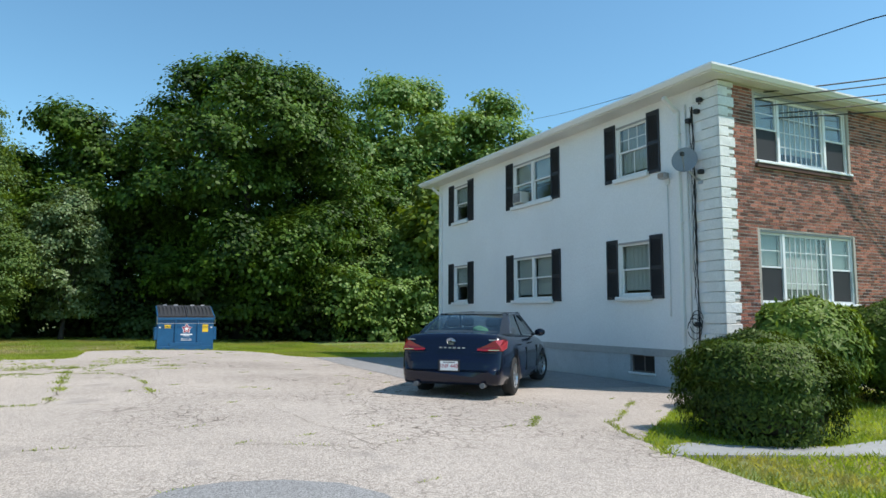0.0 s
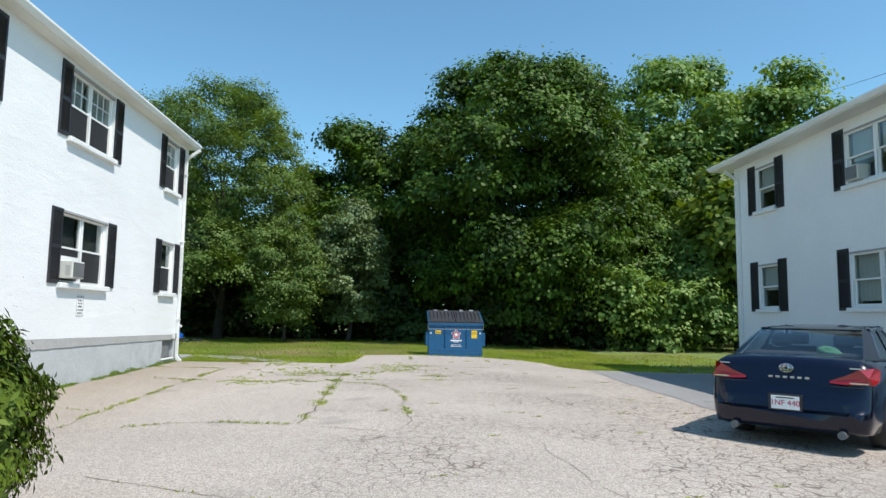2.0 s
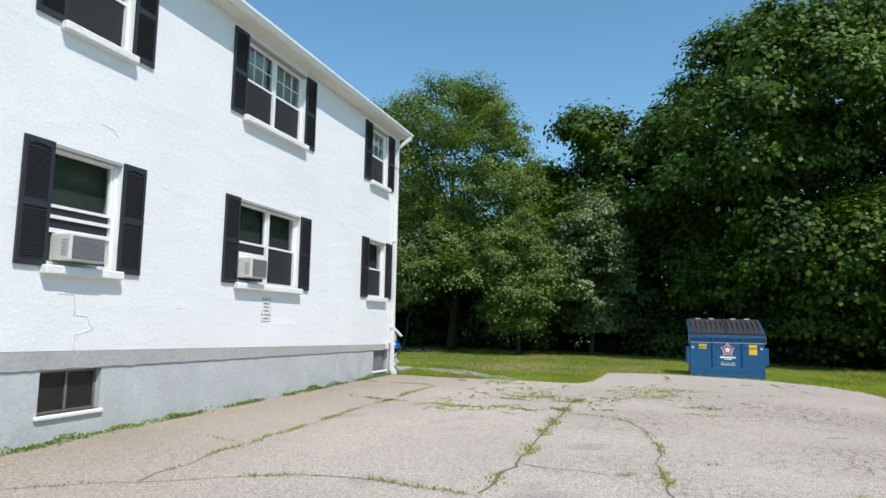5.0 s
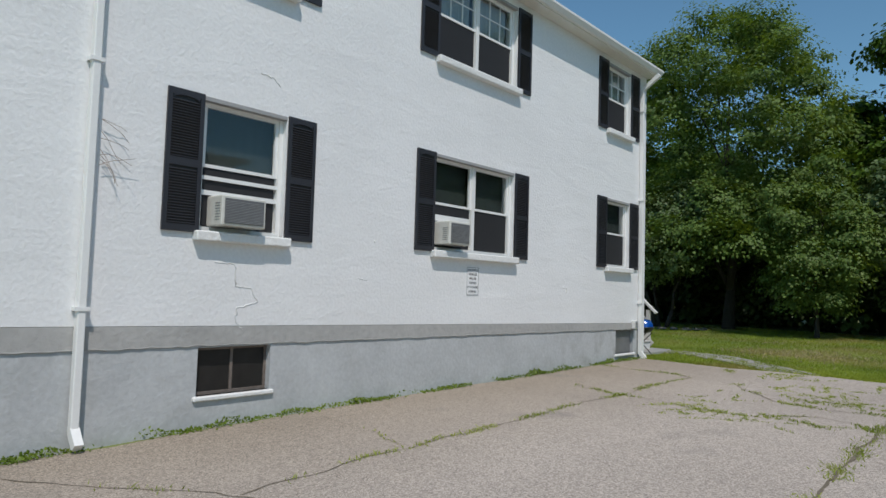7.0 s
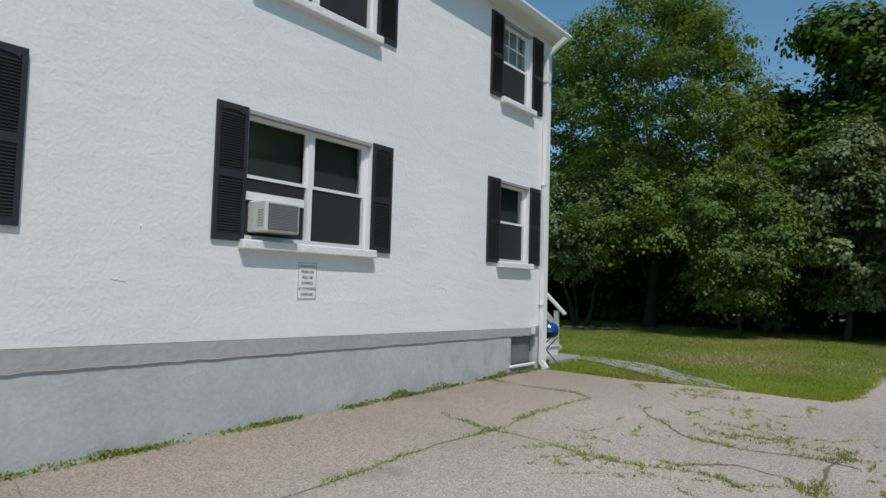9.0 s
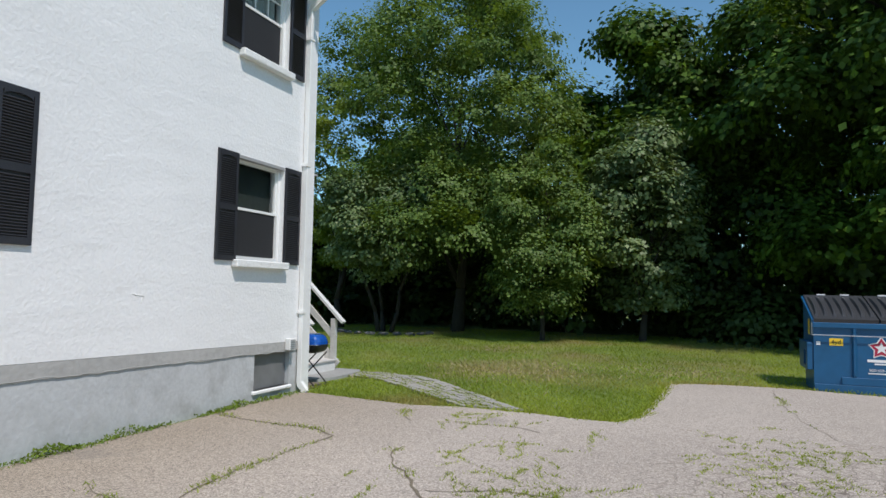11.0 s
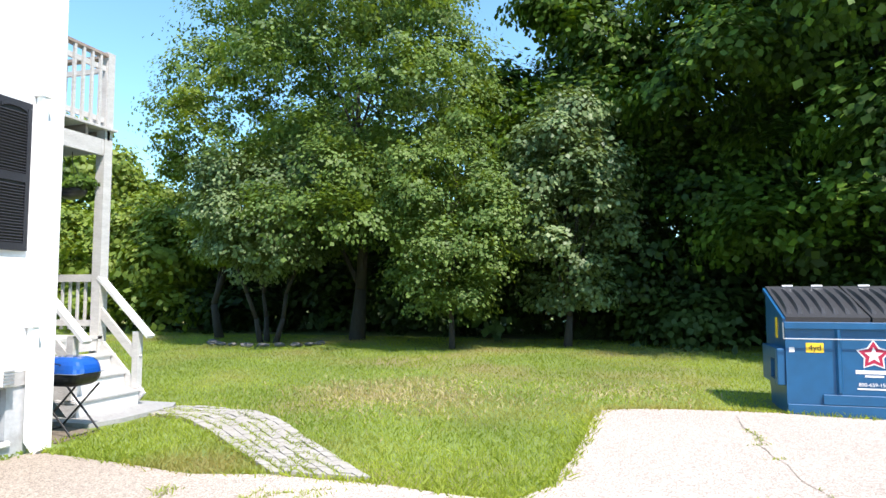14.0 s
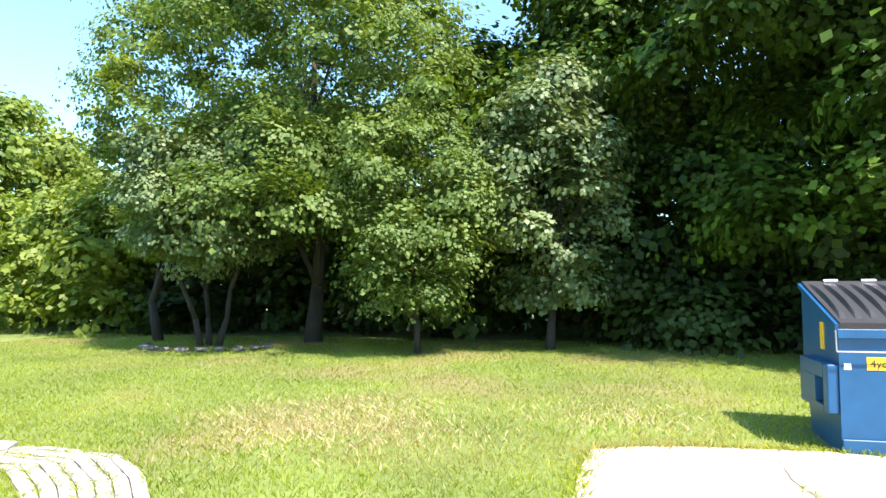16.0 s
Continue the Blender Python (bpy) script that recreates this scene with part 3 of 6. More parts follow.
def shutter_template():
    """A louvred shutter with an arched top to its upper panel, facing +x, 0.38 wide and 1.395 high."""
    e = thing("shutter", "black weathered louvred vinyl shutter beside a window", "shutter", group="window shutters")
    w, h, t = 0.38, 1.395, 0.03
    bm = bmesh.new()
    rail = 0.045
    for a in ((-w / 2, -w / 2 + rail, 0, h), (w / 2 - rail, w / 2, 0, h), (-w / 2 + rail, w / 2 - rail, 0, 0.07), (-w / 2 + rail, w / 2 - rail, h - 0.06, h),
              (-w / 2 + rail, w / 2 - rail, 0.64, 0.72)):
        box(bm, 0.004, t, *a)
    box(bm, 0.002, 0.008, -w / 2 + 0.01, w / 2 - 0.01, 0.01, h - 0.01)
    n = 6
    for i in range(n):
        a0, a1 = math.pi * i / n, math.pi * (i + 1) / n
        y0, y1 = -math.cos(a0) * 0.135, -math.cos(a1) * 0.135
        z0, z1 = h - 0.10 + math.sin(a0) * 0.04, h - 0.10 + math.sin(a1) * 0.04
        v = [bm.verts.new(p) for p in ((t, y0, z0), (t, y1, z1), (t, y1, h - 0.05), (t, y0, h - 0.05))]
        bm.faces.new(v)
    part("frame", bm, M["shutter"], e)
    # A black sheet paints the shade seen between the slats.
    part("backing", boxbm(0.0085, 0.010, -w / 2 + 0.04, w / 2 - 0.04, 0.06, h - 0.05), M["ink"], e, "black sheet for the shade behind the louvres")
    zs = [0.080 + 0.0275 * i for i in range(20)] + [0.730 + 0.0275 * i for i in range(21)]
    bm = bmesh.new()
    v = [bm.verts.new(p) for p in ((0.029, -0.145, 0), (0.029, 0.145, 0), (0.014, 0.145, 0.013), (0.014, -0.145, 0.013))]
    bm.faces.new(v)
    v2 = [bm.verts.new(p) for p in ((0.024, -0.145, -0.004), (0.024, 0.145, -0.004))]
    bm.faces.new((v[1], v[0], v2[0], v2[1]))
    me = mesh_of("slat", bm, M["shutter"])
    for z in zs:
        s = new("slat", me)
        s.parent = e
        s.location = (0, 0, z)
    return e


SHUTTER = shutter_template()
shutter_used = [False]


def shutter(x, y, z, face):
    m = pose(x, y, z, 0, 0, 0 if face == "E" else 180)
    if not shutter_used[0]:
        shutter_used[0] = True
        SHUTTER.matrix_world = m
        return SHUTTER
    return copy_thing(SHUTTER, m)


def sill(x0, x1, y0, y1, z, mat=None):
    bm = boxbm(min(x0, x1), max(x0, x1), y0, y1, z - 0.10, z, bevel=0.012)
    return part("window_sill", bm, mat or M["sill"], None, "thick white painted masonry sill with chipped edges", kind="structure")


def downspout(x, y, z0, z1, out, label):
    """A square-cut downpipe with its elbows: out is the way off the wall along x, +1 or -1."""
    e = thing("downspout", label, "downpipe", (x, y, 0))
    bm = bmesh.new()
    box(bm, -0.04, 0.04, -0.035, 0.035, z0 + 0.16, z1 - 0.30, bevel=0.008)
    part("pipe", bm, M["trim"], e)
    bm = bmesh.new()
    beam(bm, (0, 0, z0 + 0.18), (out * 0.12, -0.0, z0 + 0.05), 0.075, 0.085)
    part("elbow", bm, M["trim"], e, "bent foot of the downpipe")
    bm = bmesh.new()
    beam(bm, (0, 0, z1 - 0.31), (out * 0.38, 0, z1 - 0.04), 0.075, 0.08)
    part("elbow", bm, M["trim"], e)
    for z in (z0 + 1.2, z0 + 3.4, z1 - 0.8):
        part("bracket", boxbm(-0.05, 0.05, -0.06, 0.06, z, z + 0.035), M["trim"], e)
    return e


def hip_roof(x0, x1, y0, y1, z, over, rise):
    """Low hipped roof with soffit, fascia and gutter."""
    a, b, c, d = x0 - over, x1 + over, y0 - over, y1 + over
    run = min(b - a, d - c) / 2
    bm = bmesh.new()
    lo = [bm.verts.new(p) for p in ((a, c, z + 0.10), (b, c, z + 0.10), (b, d, z + 0.10), (a, d, z + 0.10))]
    if (b - a) < (d - c):
        top = [bm.verts.new(((a + b) / 2, c + run, z + rise)), bm.verts.new(((a + b) / 2, d - run, z + rise))]
        bm.faces.new((lo[0], lo[1], top[0]))
        bm.faces.new((lo[1], lo[2], top[1], top[0]))
        bm.faces.new((lo[2], lo[3], top[1]))
        bm.faces.new((lo[3], lo[0], top[0], top[1]))
    else:
        top = [bm.verts.new((a + run, (c + d) / 2, z + rise)), bm.verts.new((b - run, (c + d) / 2, z + rise))]
        bm.faces.new((lo[3], lo[0], top[0]))
        bm.faces.new((lo[0], lo[1], top[1], top[0]))
        bm.faces.new((lo[1], lo[2], top[1]))
        bm.faces.new((lo[2], lo[3], top[0], top[1]))
    bm.faces.new(lo[::-1])
    part("roof", bm, M["shingle"], None, "low hipped roof of grey shingle", kind="structure")
    bm = bmesh.new()
    box(bm, a + 0.03, b - 0.03, c + 0.03, d - 0.03, z, z + 0.03)
    part("soffit", bm, M["soffit"], None, "cream painted soffit boards", kind="structure")
    bm = bmesh.new()
    for q in ((a, b, c, c + 0.03), (a, b, d - 0.03, d), (a, a + 0.03, c + 0.03, d - 0.03), (b - 0.03, b, c + 0.03, d - 0.03)):
        box(bm, q[0], q[1], q[2], q[3], z - 0.01, z + 0.13)
    part("trim", bm, M["soffit"], None, "cream painted fascia board", kind="structure")
    g = 0.10
    bm = bmesh.new()
    prof = [(0.0, 0.0), (0.05, 0.0), (0.075, 0.04), (0.10, 0.075), (0.10, 0.115), (0.085, 0.115), (0.085, 0.08), (0.05, 0.02), (0.0, 0.02)]
    rings = []
    for sx, sy, px, py in ((-1, -1, a, c), (1, -1, b, c), (1, 1, b, d), (-1, 1, a, d)):
        rings.append([bm.verts.new((px + sx * (o - 0.0), py + sy * (o - 0.0), z + 0.015 + h)) for o, h in prof])
    for i in range(4):
        r, s = rings[i], rings[(i + 1) % 4]
        for k in range(len(prof) - 1):
            bm.faces.new((r[k], s[k], s[k + 1], r[k + 1]))
    part("gutter", bm, M["trim"], None, "white metal eaves gutter", kind="structure")


def storey_windows(x, face, dz, spec, grids):
    """The windows, shutters and sills of one long side. spec rows: y of the middle, opening width, units, storey's foot height, cover."""
    out = 1 if face == "E" else -1
    for y, wd, units, z, cover, grid in spec:
        label = ("white vinyl double-hung window" if len(units) == 2 else "white vinyl twin double-hung window") + (" with dark screen" if face == "E" else " with pale curtains") + (" and grid bars" if grid[0] > 1 else "")
        low = 0.04 if face == "E" else 0.0
        window((x, y, z - low), face, wd, 1.25 + low * 3, units, label, grid, (1, 1) if grid[0] == 1 else (2, 1), cover, face == "E")
        sill(x - 0.16 * out, x + 0.10 * out, y - wd / 2 - 0.06, y + wd / 2 + 0.06, z - low)
        for s in (-1, 1):
            shutter(x + out * 0.002, y + s * (wd / 2 + 0.20), z - 0.06, face)


ONE, TWO = (0, 1), (0, 0.5, 1)
LZ, UZ = 2.39, 5.15
LX, RX, DROP = -5.70, 10.68, 0.25
left_spec = [(20.21, 1.02, ONE, LZ, "blind", (1, 1)), (15.57, 1.92, TWO, LZ, "blind", (1, 1)), (11.61, 1.00, ONE, LZ - 0.03, "blind", (1, 1)),
             (20.21, 1.02, ONE, UZ, "half", (3, 2)), (15.57, 1.92, TWO, UZ, "half", (3, 2)), (11.61, 1.00, ONE, UZ, "half", (3, 2))]
right_spec = [(11.20, 1.02, ONE, LZ - DROP, "curtain", (1, 1)), (15.27, 1.90, TWO, LZ - DROP, "curtain", (1, 1)), (19.54, 1.00, ONE, LZ - DROP, "half", (1, 1)),
              (11.20, 1.02, ONE, UZ - DROP, "curtain", (3, 2)), (15.27, 1.90, TWO, UZ - DROP, "half", (1, 1)), (19.54, 1.00, ONE, UZ - DROP, "half", (1, 1))]


def band_depth(y, slope):
    """How far the cement band reaches down at y: on the sloping one more and more towards the street."""
    return 0.155 if slope == 0 else 0.12 + 0.008 * max(0.0, 21.3 - y)


def shell(x_face, inward, y0, y1, y_brick, spec, soffit, foot, slope, deep, cellar, brick_holes):
    """Walls, floors and ceiling of a block. inward: -1 when it lies to the left of its face."""
    xi = x_face + inward * 0.25
    xf = x_face + inward * deep
    low = 0.04 if inward < 0 else 0.0
    holes = [(y - w / 2, y + w / 2, z - low, z + 1.25 + 2 * low) for y, w, _, z, _, _ in spec]
    bm = bmesh.new()
    wall_y(bm, min(x_face, xi), max(x_face, xi), y0, y1, foot, soffit, holes, slope)
    part("wall_long", bm, M["stucco"], None, "white painted stucco wall with trowel marks", kind="structure")
    bm = bmesh.new()
    cx0, cx1 = min(x_face, xi) + (0.012 if inward > 0 else 0), max(x_face, xi) - (0.012 if inward < 0 else 0)
    ch = [(c[0], c[1], c[2], c[3]) for c in cellar]
    cuts = sorted({y0, y1, *[c[0] for c in cellar], *[c[1] for c in cellar]})
    for a, b in zip(cuts, cuts[1:]):
        hole = [c for c in cellar if c[0] <= a and b <= c[1]]
        ta, tb = foot + slope * (y1 - a) - band_depth(a, slope), foot + slope * (y1 - b) - band_depth(b, slope)
        if hole:
            box(bm, cx0, cx1, a, b, -0.3, hole[0][2])
            if min(ta, tb) > hole[0][3]:
                box(bm, cx0, cx1, a, b, hole[0][3], min(ta, tb))
        else:
            for v in box(bm, cx0, cx1, a, b, -0.3, 0.9):
                if v.co.z > 0.5:
                    v.co.z = ta if abs(v.co.y - a) < 1e-5 else tb
    bmesh.ops.remove_doubles(bm, verts=bm.verts[:], dist=1e-4)
    part("wall_foundation", bm, M["foundation"], None, "pale grey painted foundation wall", kind="structure")
    bm = bmesh.new()
    bx0, bx1 = (x_face - 0.2, x_face + 0.004) if inward < 0 else (x_face - 0.004, x_face + 0.2)
    for a, b in zip(cuts, cuts[1:]):
        for v in box(bm, bx0, bx1, a, b, -1, 1):
            base = foot + slope * (y1 - v.co.y)
            v.co.z = base - 0.004 if v.co.z > 0 else base - band_depth(v.co.y, slope)
    part("wall_band", bm, M["band"], None, "rough grey cement band above the foundation", kind="structure")
    pts = []
    for y in np.arange(y0, y1, 0.05):
        pts.append((x_face - inward * 0.002, y, foot + slope * (y1 - y) - band_depth(y, slope) + 0.016 * noise.noise(Vector((y * 2.5, 0, x_face))) + 0.014 * noise.noise(Vector((y * 9, 3, x_face)))))
    o = tube("band_edge", pts, 0.005, M["band"], None, "ragged lower edge of the cement band")
    o["kind"] = "structure"
    bm = bmesh.new()
    lo, hi = min(xi, xf), max(xi, xf)
    wall_x(bm, min(x_face, xf), max(x_face, xf), y1, y1 + 0.2, -0.3, soffit, [])
    part("wall_rear", bm, M["stucco"], None, "white painted stucco rear wall", kind="structure")
    bm = bmesh.new()
    box(bm, min(xf, xf + inward * 0.2), max(xf, xf + inward * 0.2), y0 - 0.2, y1 + 0.2, -0.3, soffit)
    part("wall_side", bm, M["stucco"], None, "white painted stucco wall", kind="structure")
    bm = bmesh.new()
    wall_x(bm, min(x_face + inward * 0.02, xf), max(x_face + inward * 0.02, xf), y0 - 0.15, y0, -0.3, soffit, brick_holes)
    part("wall_front", bm, M["mortar"], None, "mortar bed of the brick front", kind="structure")
    bm = bmesh.new()
    box(bm, lo, hi, y0, y1, foot + 0.25, foot + 0.4)
    part("floor", bm, M["inside"], None, "room floor", kind="structure")
    bm = bmesh.new()
    box(bm, lo, hi, y0, y1, foot + 2.9, foot + 3.1)
    part("ceiling", bm, M["inside"], None, "room ceiling", kind="structure")
    bm = bmesh.new()
    xm = x_face + inward * 3.2
    box(bm, xm - 0.05, xm + 0.05, y0 + 0.01, y1 - 0.01, foot + 0.42, soffit - 0.05)
    part("wall_inner", bm, M["inside"], None, "dim inner room wall", kind="structure")
    hip_roof(min(x_face, xf), max(x_face, xf), y0 - (0.13 if slope else -0.05), y1 + (0.0 if slope else 0.2), soffit, 0.24 if slope else 0.48, 1.7)


L_Y0, L_Y1, R_Y0, R_Y1 = 9.2, 21.30, 8.88, 21.05
cellar_left = [(11.18, 12.03, 0.67, 1.15), (20.20, 21.00, 0.60, 1.085)]
cellar_right = [(10.66, 11.42, 0.46, 0.845)]
shell(LX, -1, L_Y0, L_Y1, 0, left_spec, 6.60, 1.21, 0.016, 12.0, cellar_left, [])
front_holes = [(11.74, 14.76, 1.97, 3.45), (11.74, 14.76, 4.86, 6.30)]
shell(RX, 1, R_Y0, R_Y1, 0, right_spec, 6.40, 1.00, 0.0, 12.0, cellar_right, front_holes)
storey_windows(LX, "E", 0, left_spec, None)
storey_windows(RX, "W", 0, right_spec, None)
for z, h, lab in ((1.97, 1.48, "lower"), (4.86, 1.44, "upper")):
    window((13.25, R_Y0 - 0.13, z), "S", 3.02, h, (0, 0.24, 0.76, 1), "wide white picture window between two narrow double-hung windows", (1, 2), (1, 1), "curtain", True, True)
    part("window_sill", boxbm(11.70, 14.80, R_Y0 - 0.23, R_Y0 - 0.05, z - 0.045, z, bevel=0.006), M["trim"], None, "white painted wooden sill", kind="structure")
    # This brick course is coloured dark for the shadow below the sill.
    part("brick_sill", boxbm(11.68, 14.82, R_Y0 - 0.21, R_Y0 - 0.05, z - 0.135, z - 0.05, bevel=0.005), M["shadebrick"], None, "soldier course of brick under the sill, darkened as shade", kind="structure")



def cellar_window(x, y0, y1, z0, z1, face, covered=False):
    t = thing("window", "small cellar window behind a hazy grey cover" if covered else "small rusty cellar window with dark panes", "window", (x, (y0 + y1) / 2, z0), turn=0 if face == "E" else 180)
    t["kind"] = "structure"
    h, w = z1 - z0, (y1 - y0) / 2
    bm = bmesh.new()
    for a in ((-w, -w + 0.03, 0, h), (w - 0.03, w, 0, h), (-w + 0.03, w - 0.03, 0, 0.03), (-w + 0.03, w - 0.03, h - 0.03, h), (-0.015, 0.015, 0.03, h - 0.03)):
        box(bm, -0.12, -0.09, *a)
    part("window_frame", bm, M["rust"], t, "rusty steel frame")
    for s in (-1, 1):
        g = part("pane", boxbm(-0.107, -0.103, min(s * 0.015, s * (w - 0.03)), max(s * 0.015, s * (w - 0.03)), 0.03, h - 0.03), M["grime"], t, "dirty dark pane")
    if covered:
        part("cover", boxbm(-0.085, -0.078, -w, w, 0.0, h), M["haze"], t, "hazy grey plastic cover")
    # Black sheet added in place of the cellar's own shade.
    part("backing", boxbm(-0.24, -0.23, -w, w, 0, h), M["ink"], t, "black sheet for the unlit cellar")
    part("window_sill", boxbm(-0.10, 0.025, -w - 0.04, w + 0.04, -0.05, 0.0, bevel=0.012), M["sill"], t, "chipped concrete sill")


for c in cellar_left:
    cellar_window(LX, *c, "E", c[0] > 15)
for c in cellar_right:
    cellar_window(RX, *c, "W")

downspout(LX + 0.05, 21.20, 0.42, 6.56, 1, "white painted metal downpipe at the corner of the stucco wall")
downspout(LX + 0.05, 10.04, 0.33, 6.56, 1, "white painted metal downpipe on the stucco wall")
downspout(RX - 0.05, 9.75, 0.22, 6.30, -1, "white painted metal downpipe near the quoined corner")
downspout(RX - 0.05, 20.95, 0.22, 6.30, -1, "white painted metal downpipe at the far corner")


# ---- dumpster ----
def dumpster():
    e = thing("dumpster", "blue steel dumpster with black plastic lids on the lawn's edge", "dumpster", (2.565, 25.49, 0.405))
    w, d, hf, hb = 0.95, 1.20, 1.19, 1.57
    side = [(0.0, 0.0), (0.0, hf), (d, hb), (d, 0.62), (d - 0.12, 0.45), (d - 0.25, 0.0)]
    for s in (-1, 1):
        bm = bmesh.new()
        outer = [bm.verts.new((s * w, y, z)) for y, z in side]
        inner = [bm.verts.new((s * (w - 0.02), y, z)) for y, z in side]
        bm.faces.new(outer)
        bm.faces.new(inner[::-1])
        for i in range(len(side)):
            j = (i + 1) % len(side)
            bm.faces.new((outer[i], outer[j], inner[j], inner[i]))
        part("side_panel", bm, M["blue"], e)
    part("front_panel", boxbm(-w + 0.02, w - 0.02, 0.0, 0.02, 0.0, hf), M["blue"], e, "blue enamelled steel front with scratches")
    part("back_panel", boxbm(-w + 0.02, w - 0.02, d - 0.02, d, 0.6, hb - 0.02), M["blue"], e)
    part("floor_plate", boxbm(-w + 0.02, w - 0.02, 0.02, d - 0.26, 0.02, 0.05), M["blue"], e)
    bm = bmesh.new()
    box(bm, -w - 0.02, w + 0.02, -0.045, -0.003, hf - 0.10, hf - 0.01, bevel=0.008)
    part("rim", bm, M["blue"], e)
    bm = bmesh.new()
    box(bm, -w, w, -0.03, -0.003, 0.0, 0.16, bevel=0.006)
    box(bm, -0.55, 0.55, -0.03, -0.003, 0.165, 0.29, bevel=0.006)
    part("kick_plate", bm, M["blue"], e)
    for x in (-0.36, 0.40):
        bm = bmesh.new()
        vs = [bm.verts.new(p) for p in ((x - 0.035, -0.002, 0.26), (x + 0.035, -0.002, 0.26), (x + 0.035, -0.002, hf - 0.1), (x - 0.035, -0.002, hf - 0.1),
                                        (x - 0.015, -0.04, 0.32), (x + 0.015, -0.04, 0.32), (x + 0.015, -0.04, hf - 0.1), (x - 0.015, -0.04, hf - 0.1))]
        for f in ((4, 5, 6, 7), (0, 1, 5, 4), (1, 2, 6, 5), (3, 0, 4, 7)):
            bm.faces.new([vs[i] for i in f])
        part("rib", bm, M["blue"], e)
    bm = bmesh.new()
    rod(bm, (-w - 0.03, -0.055, hf - 0.22), (w + 0.03, -0.055, hf - 0.22), 0.008)
    for s in (-1, 1):
        rod(bm, (s * (w + 0.03), -0.055, hf - 0.22), (s * (w + 0.03), -0.04, hf - 0.02), 0.008)
    part("lid_rod", bm, M["steel"], e, "thin steel rod under the lids")
    for s in (-1, 1):
        bm = bmesh.new()
        x0, x1 = sorted((s * w, s * (w + 0.10)))
        box(bm, x0, x1, 0.02, 0.16, 0.38, 0.84, bevel=0.01)
        box(bm, x0, x1, 0.165, 0.95, 0.38, 0.44)
        box(bm, x0, x1, 0.165, 0.95, 0.70, 0.84)
        box(bm, x0, x1, 0.42, 0.95, 0.445, 0.695)
        part("fork_pocket", bm, M["blue"], e, "blue steel fork pocket")
        # The pocket's inner shade is painted as a thin black plate.
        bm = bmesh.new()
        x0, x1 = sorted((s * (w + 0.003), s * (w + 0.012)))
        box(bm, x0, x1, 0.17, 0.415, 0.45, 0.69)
        part("pocket_opening", bm, M["ink"], e, "black plate for the shade in the fork pocket")
        bm = bmesh.new()
        a, b = Vector((s * (w + 0.015), -0.04, hf + 0.01)), Vector((s * (w + 0.015), d + 0.02, hb + 0.02))
        beam(bm, a, b, 0.035, 0.05)
        part("side_rail", bm, M["blue"], e)
        x0, x1 = sorted((s * 0.012, s * (w - 0.005)))
        bm = bmesh.new()
        n = Vector((0, -(hb - hf), d)).normalized()
        t = Vector((0, d, hb - hf)).normalized()
        org = Vector((0, -0.05, hf + 0.03))
        ln = math.hypot(d, hb - hf) + 0.06

        def P(x, u, h):
            return org + Vector((x, 0, 0)) + t * u + n * h
        vs = [bm.verts.new(P(x, u, h)) for x in (x0, x1) for u in (0, ln) for h in (0, 0.02)]
        for f in ((0, 1, 3, 2), (4, 6, 7, 5), (0, 4, 5, 1), (2, 3, 7, 6), (0, 2, 6, 4), (1, 5, 7, 3)):
            bm.faces.new([vs[i] for i in f])
        vs = [bm.verts.new(P(x, u, h)) for x in (x0, x1) for u in (0, 0.015) for h in (-0.07, 0)]
        for f in ((0, 1, 3, 2), (4, 6, 7, 5), (0, 4, 5, 1), (2, 3, 7, 6), (0, 2, 6, 4), (1, 5, 7, 3)):
            bm.faces.new([vs[i] for i in f])
        lid = part("lid", bm, M["lid"], e, "black plastic lid with moulded ridges")
        for k in range(7):
            cx = x0 + (x1 - x0) * (k + 0.5) / 7
            bm = bmesh.new()
            nseg = 8
            rows = []
            for q in range(nseg + 1):
                u = 0.10 + (ln - 0.2) * q / nseg
                hh = 0.022 + 0.045 * math.sin(math.pi * q / nseg) ** 0.6
                off = 0.02 * math.sin(math.pi * q / nseg)
                rows.append([bm.verts.new(P(cx + o + off, u, h2)) for o, h2 in ((-0.042, 0.018), (-0.018, hh), (0.018, hh), (0.042, 0.018))])
            for a1, b1 in zip(rows, rows[1:]):
                for i in range(3):
                    bm.faces.new((a1[i], a1[i + 1], b1[i + 1], b1[i]))
            part("ridge", bm, M["lid"], lid)
        for hx in (0.3, 0.7):
            cx = x0 + (x1 - x0) * hx
            bm = bmesh.new()
            pts = [P(cx - 0.07, ln - 0.03, 0.03), P(cx + 0.07, ln - 0.03, 0.03)]
            rod(bm, pts[0], pts[1], 0.022)
            part("hinge", bm, M["steel"], lid, "steel lid hinge")
    # stickers on the front
    for name, a, mat, lab in (("sticker", (-0.72, -0.52, 0.80, 0.92), "yellow", "yellow size sticker"), ("sticker", (0.56, 0.76, 0.66, 0.80), "yellow", "yellow notice sticker"),
                              ("sticker", (0.56, 0.76, 0.81, 0.93), "yellow", "yellow notice sticker"), ("sticker", (-0.91, -0.85, 0.80, 0.86), "white", "small white sticker"),
                              ("sticker", (0.84, 0.90, 0.80, 0.86), "white", "small white sticker")):
        part(name, boxbm(a[0], a[1], -0.0045, -0.001, a[2], a[3]), M[mat], e, lab)
    text("lettering", "4yd", 0.10, M["ink"], pose(-0.62, -0.006, 0.857, 90), e)
    text("lettering", "800-659-1501", 0.062, M["white"], pose(0.02, -0.006, 0.42, 90), e)
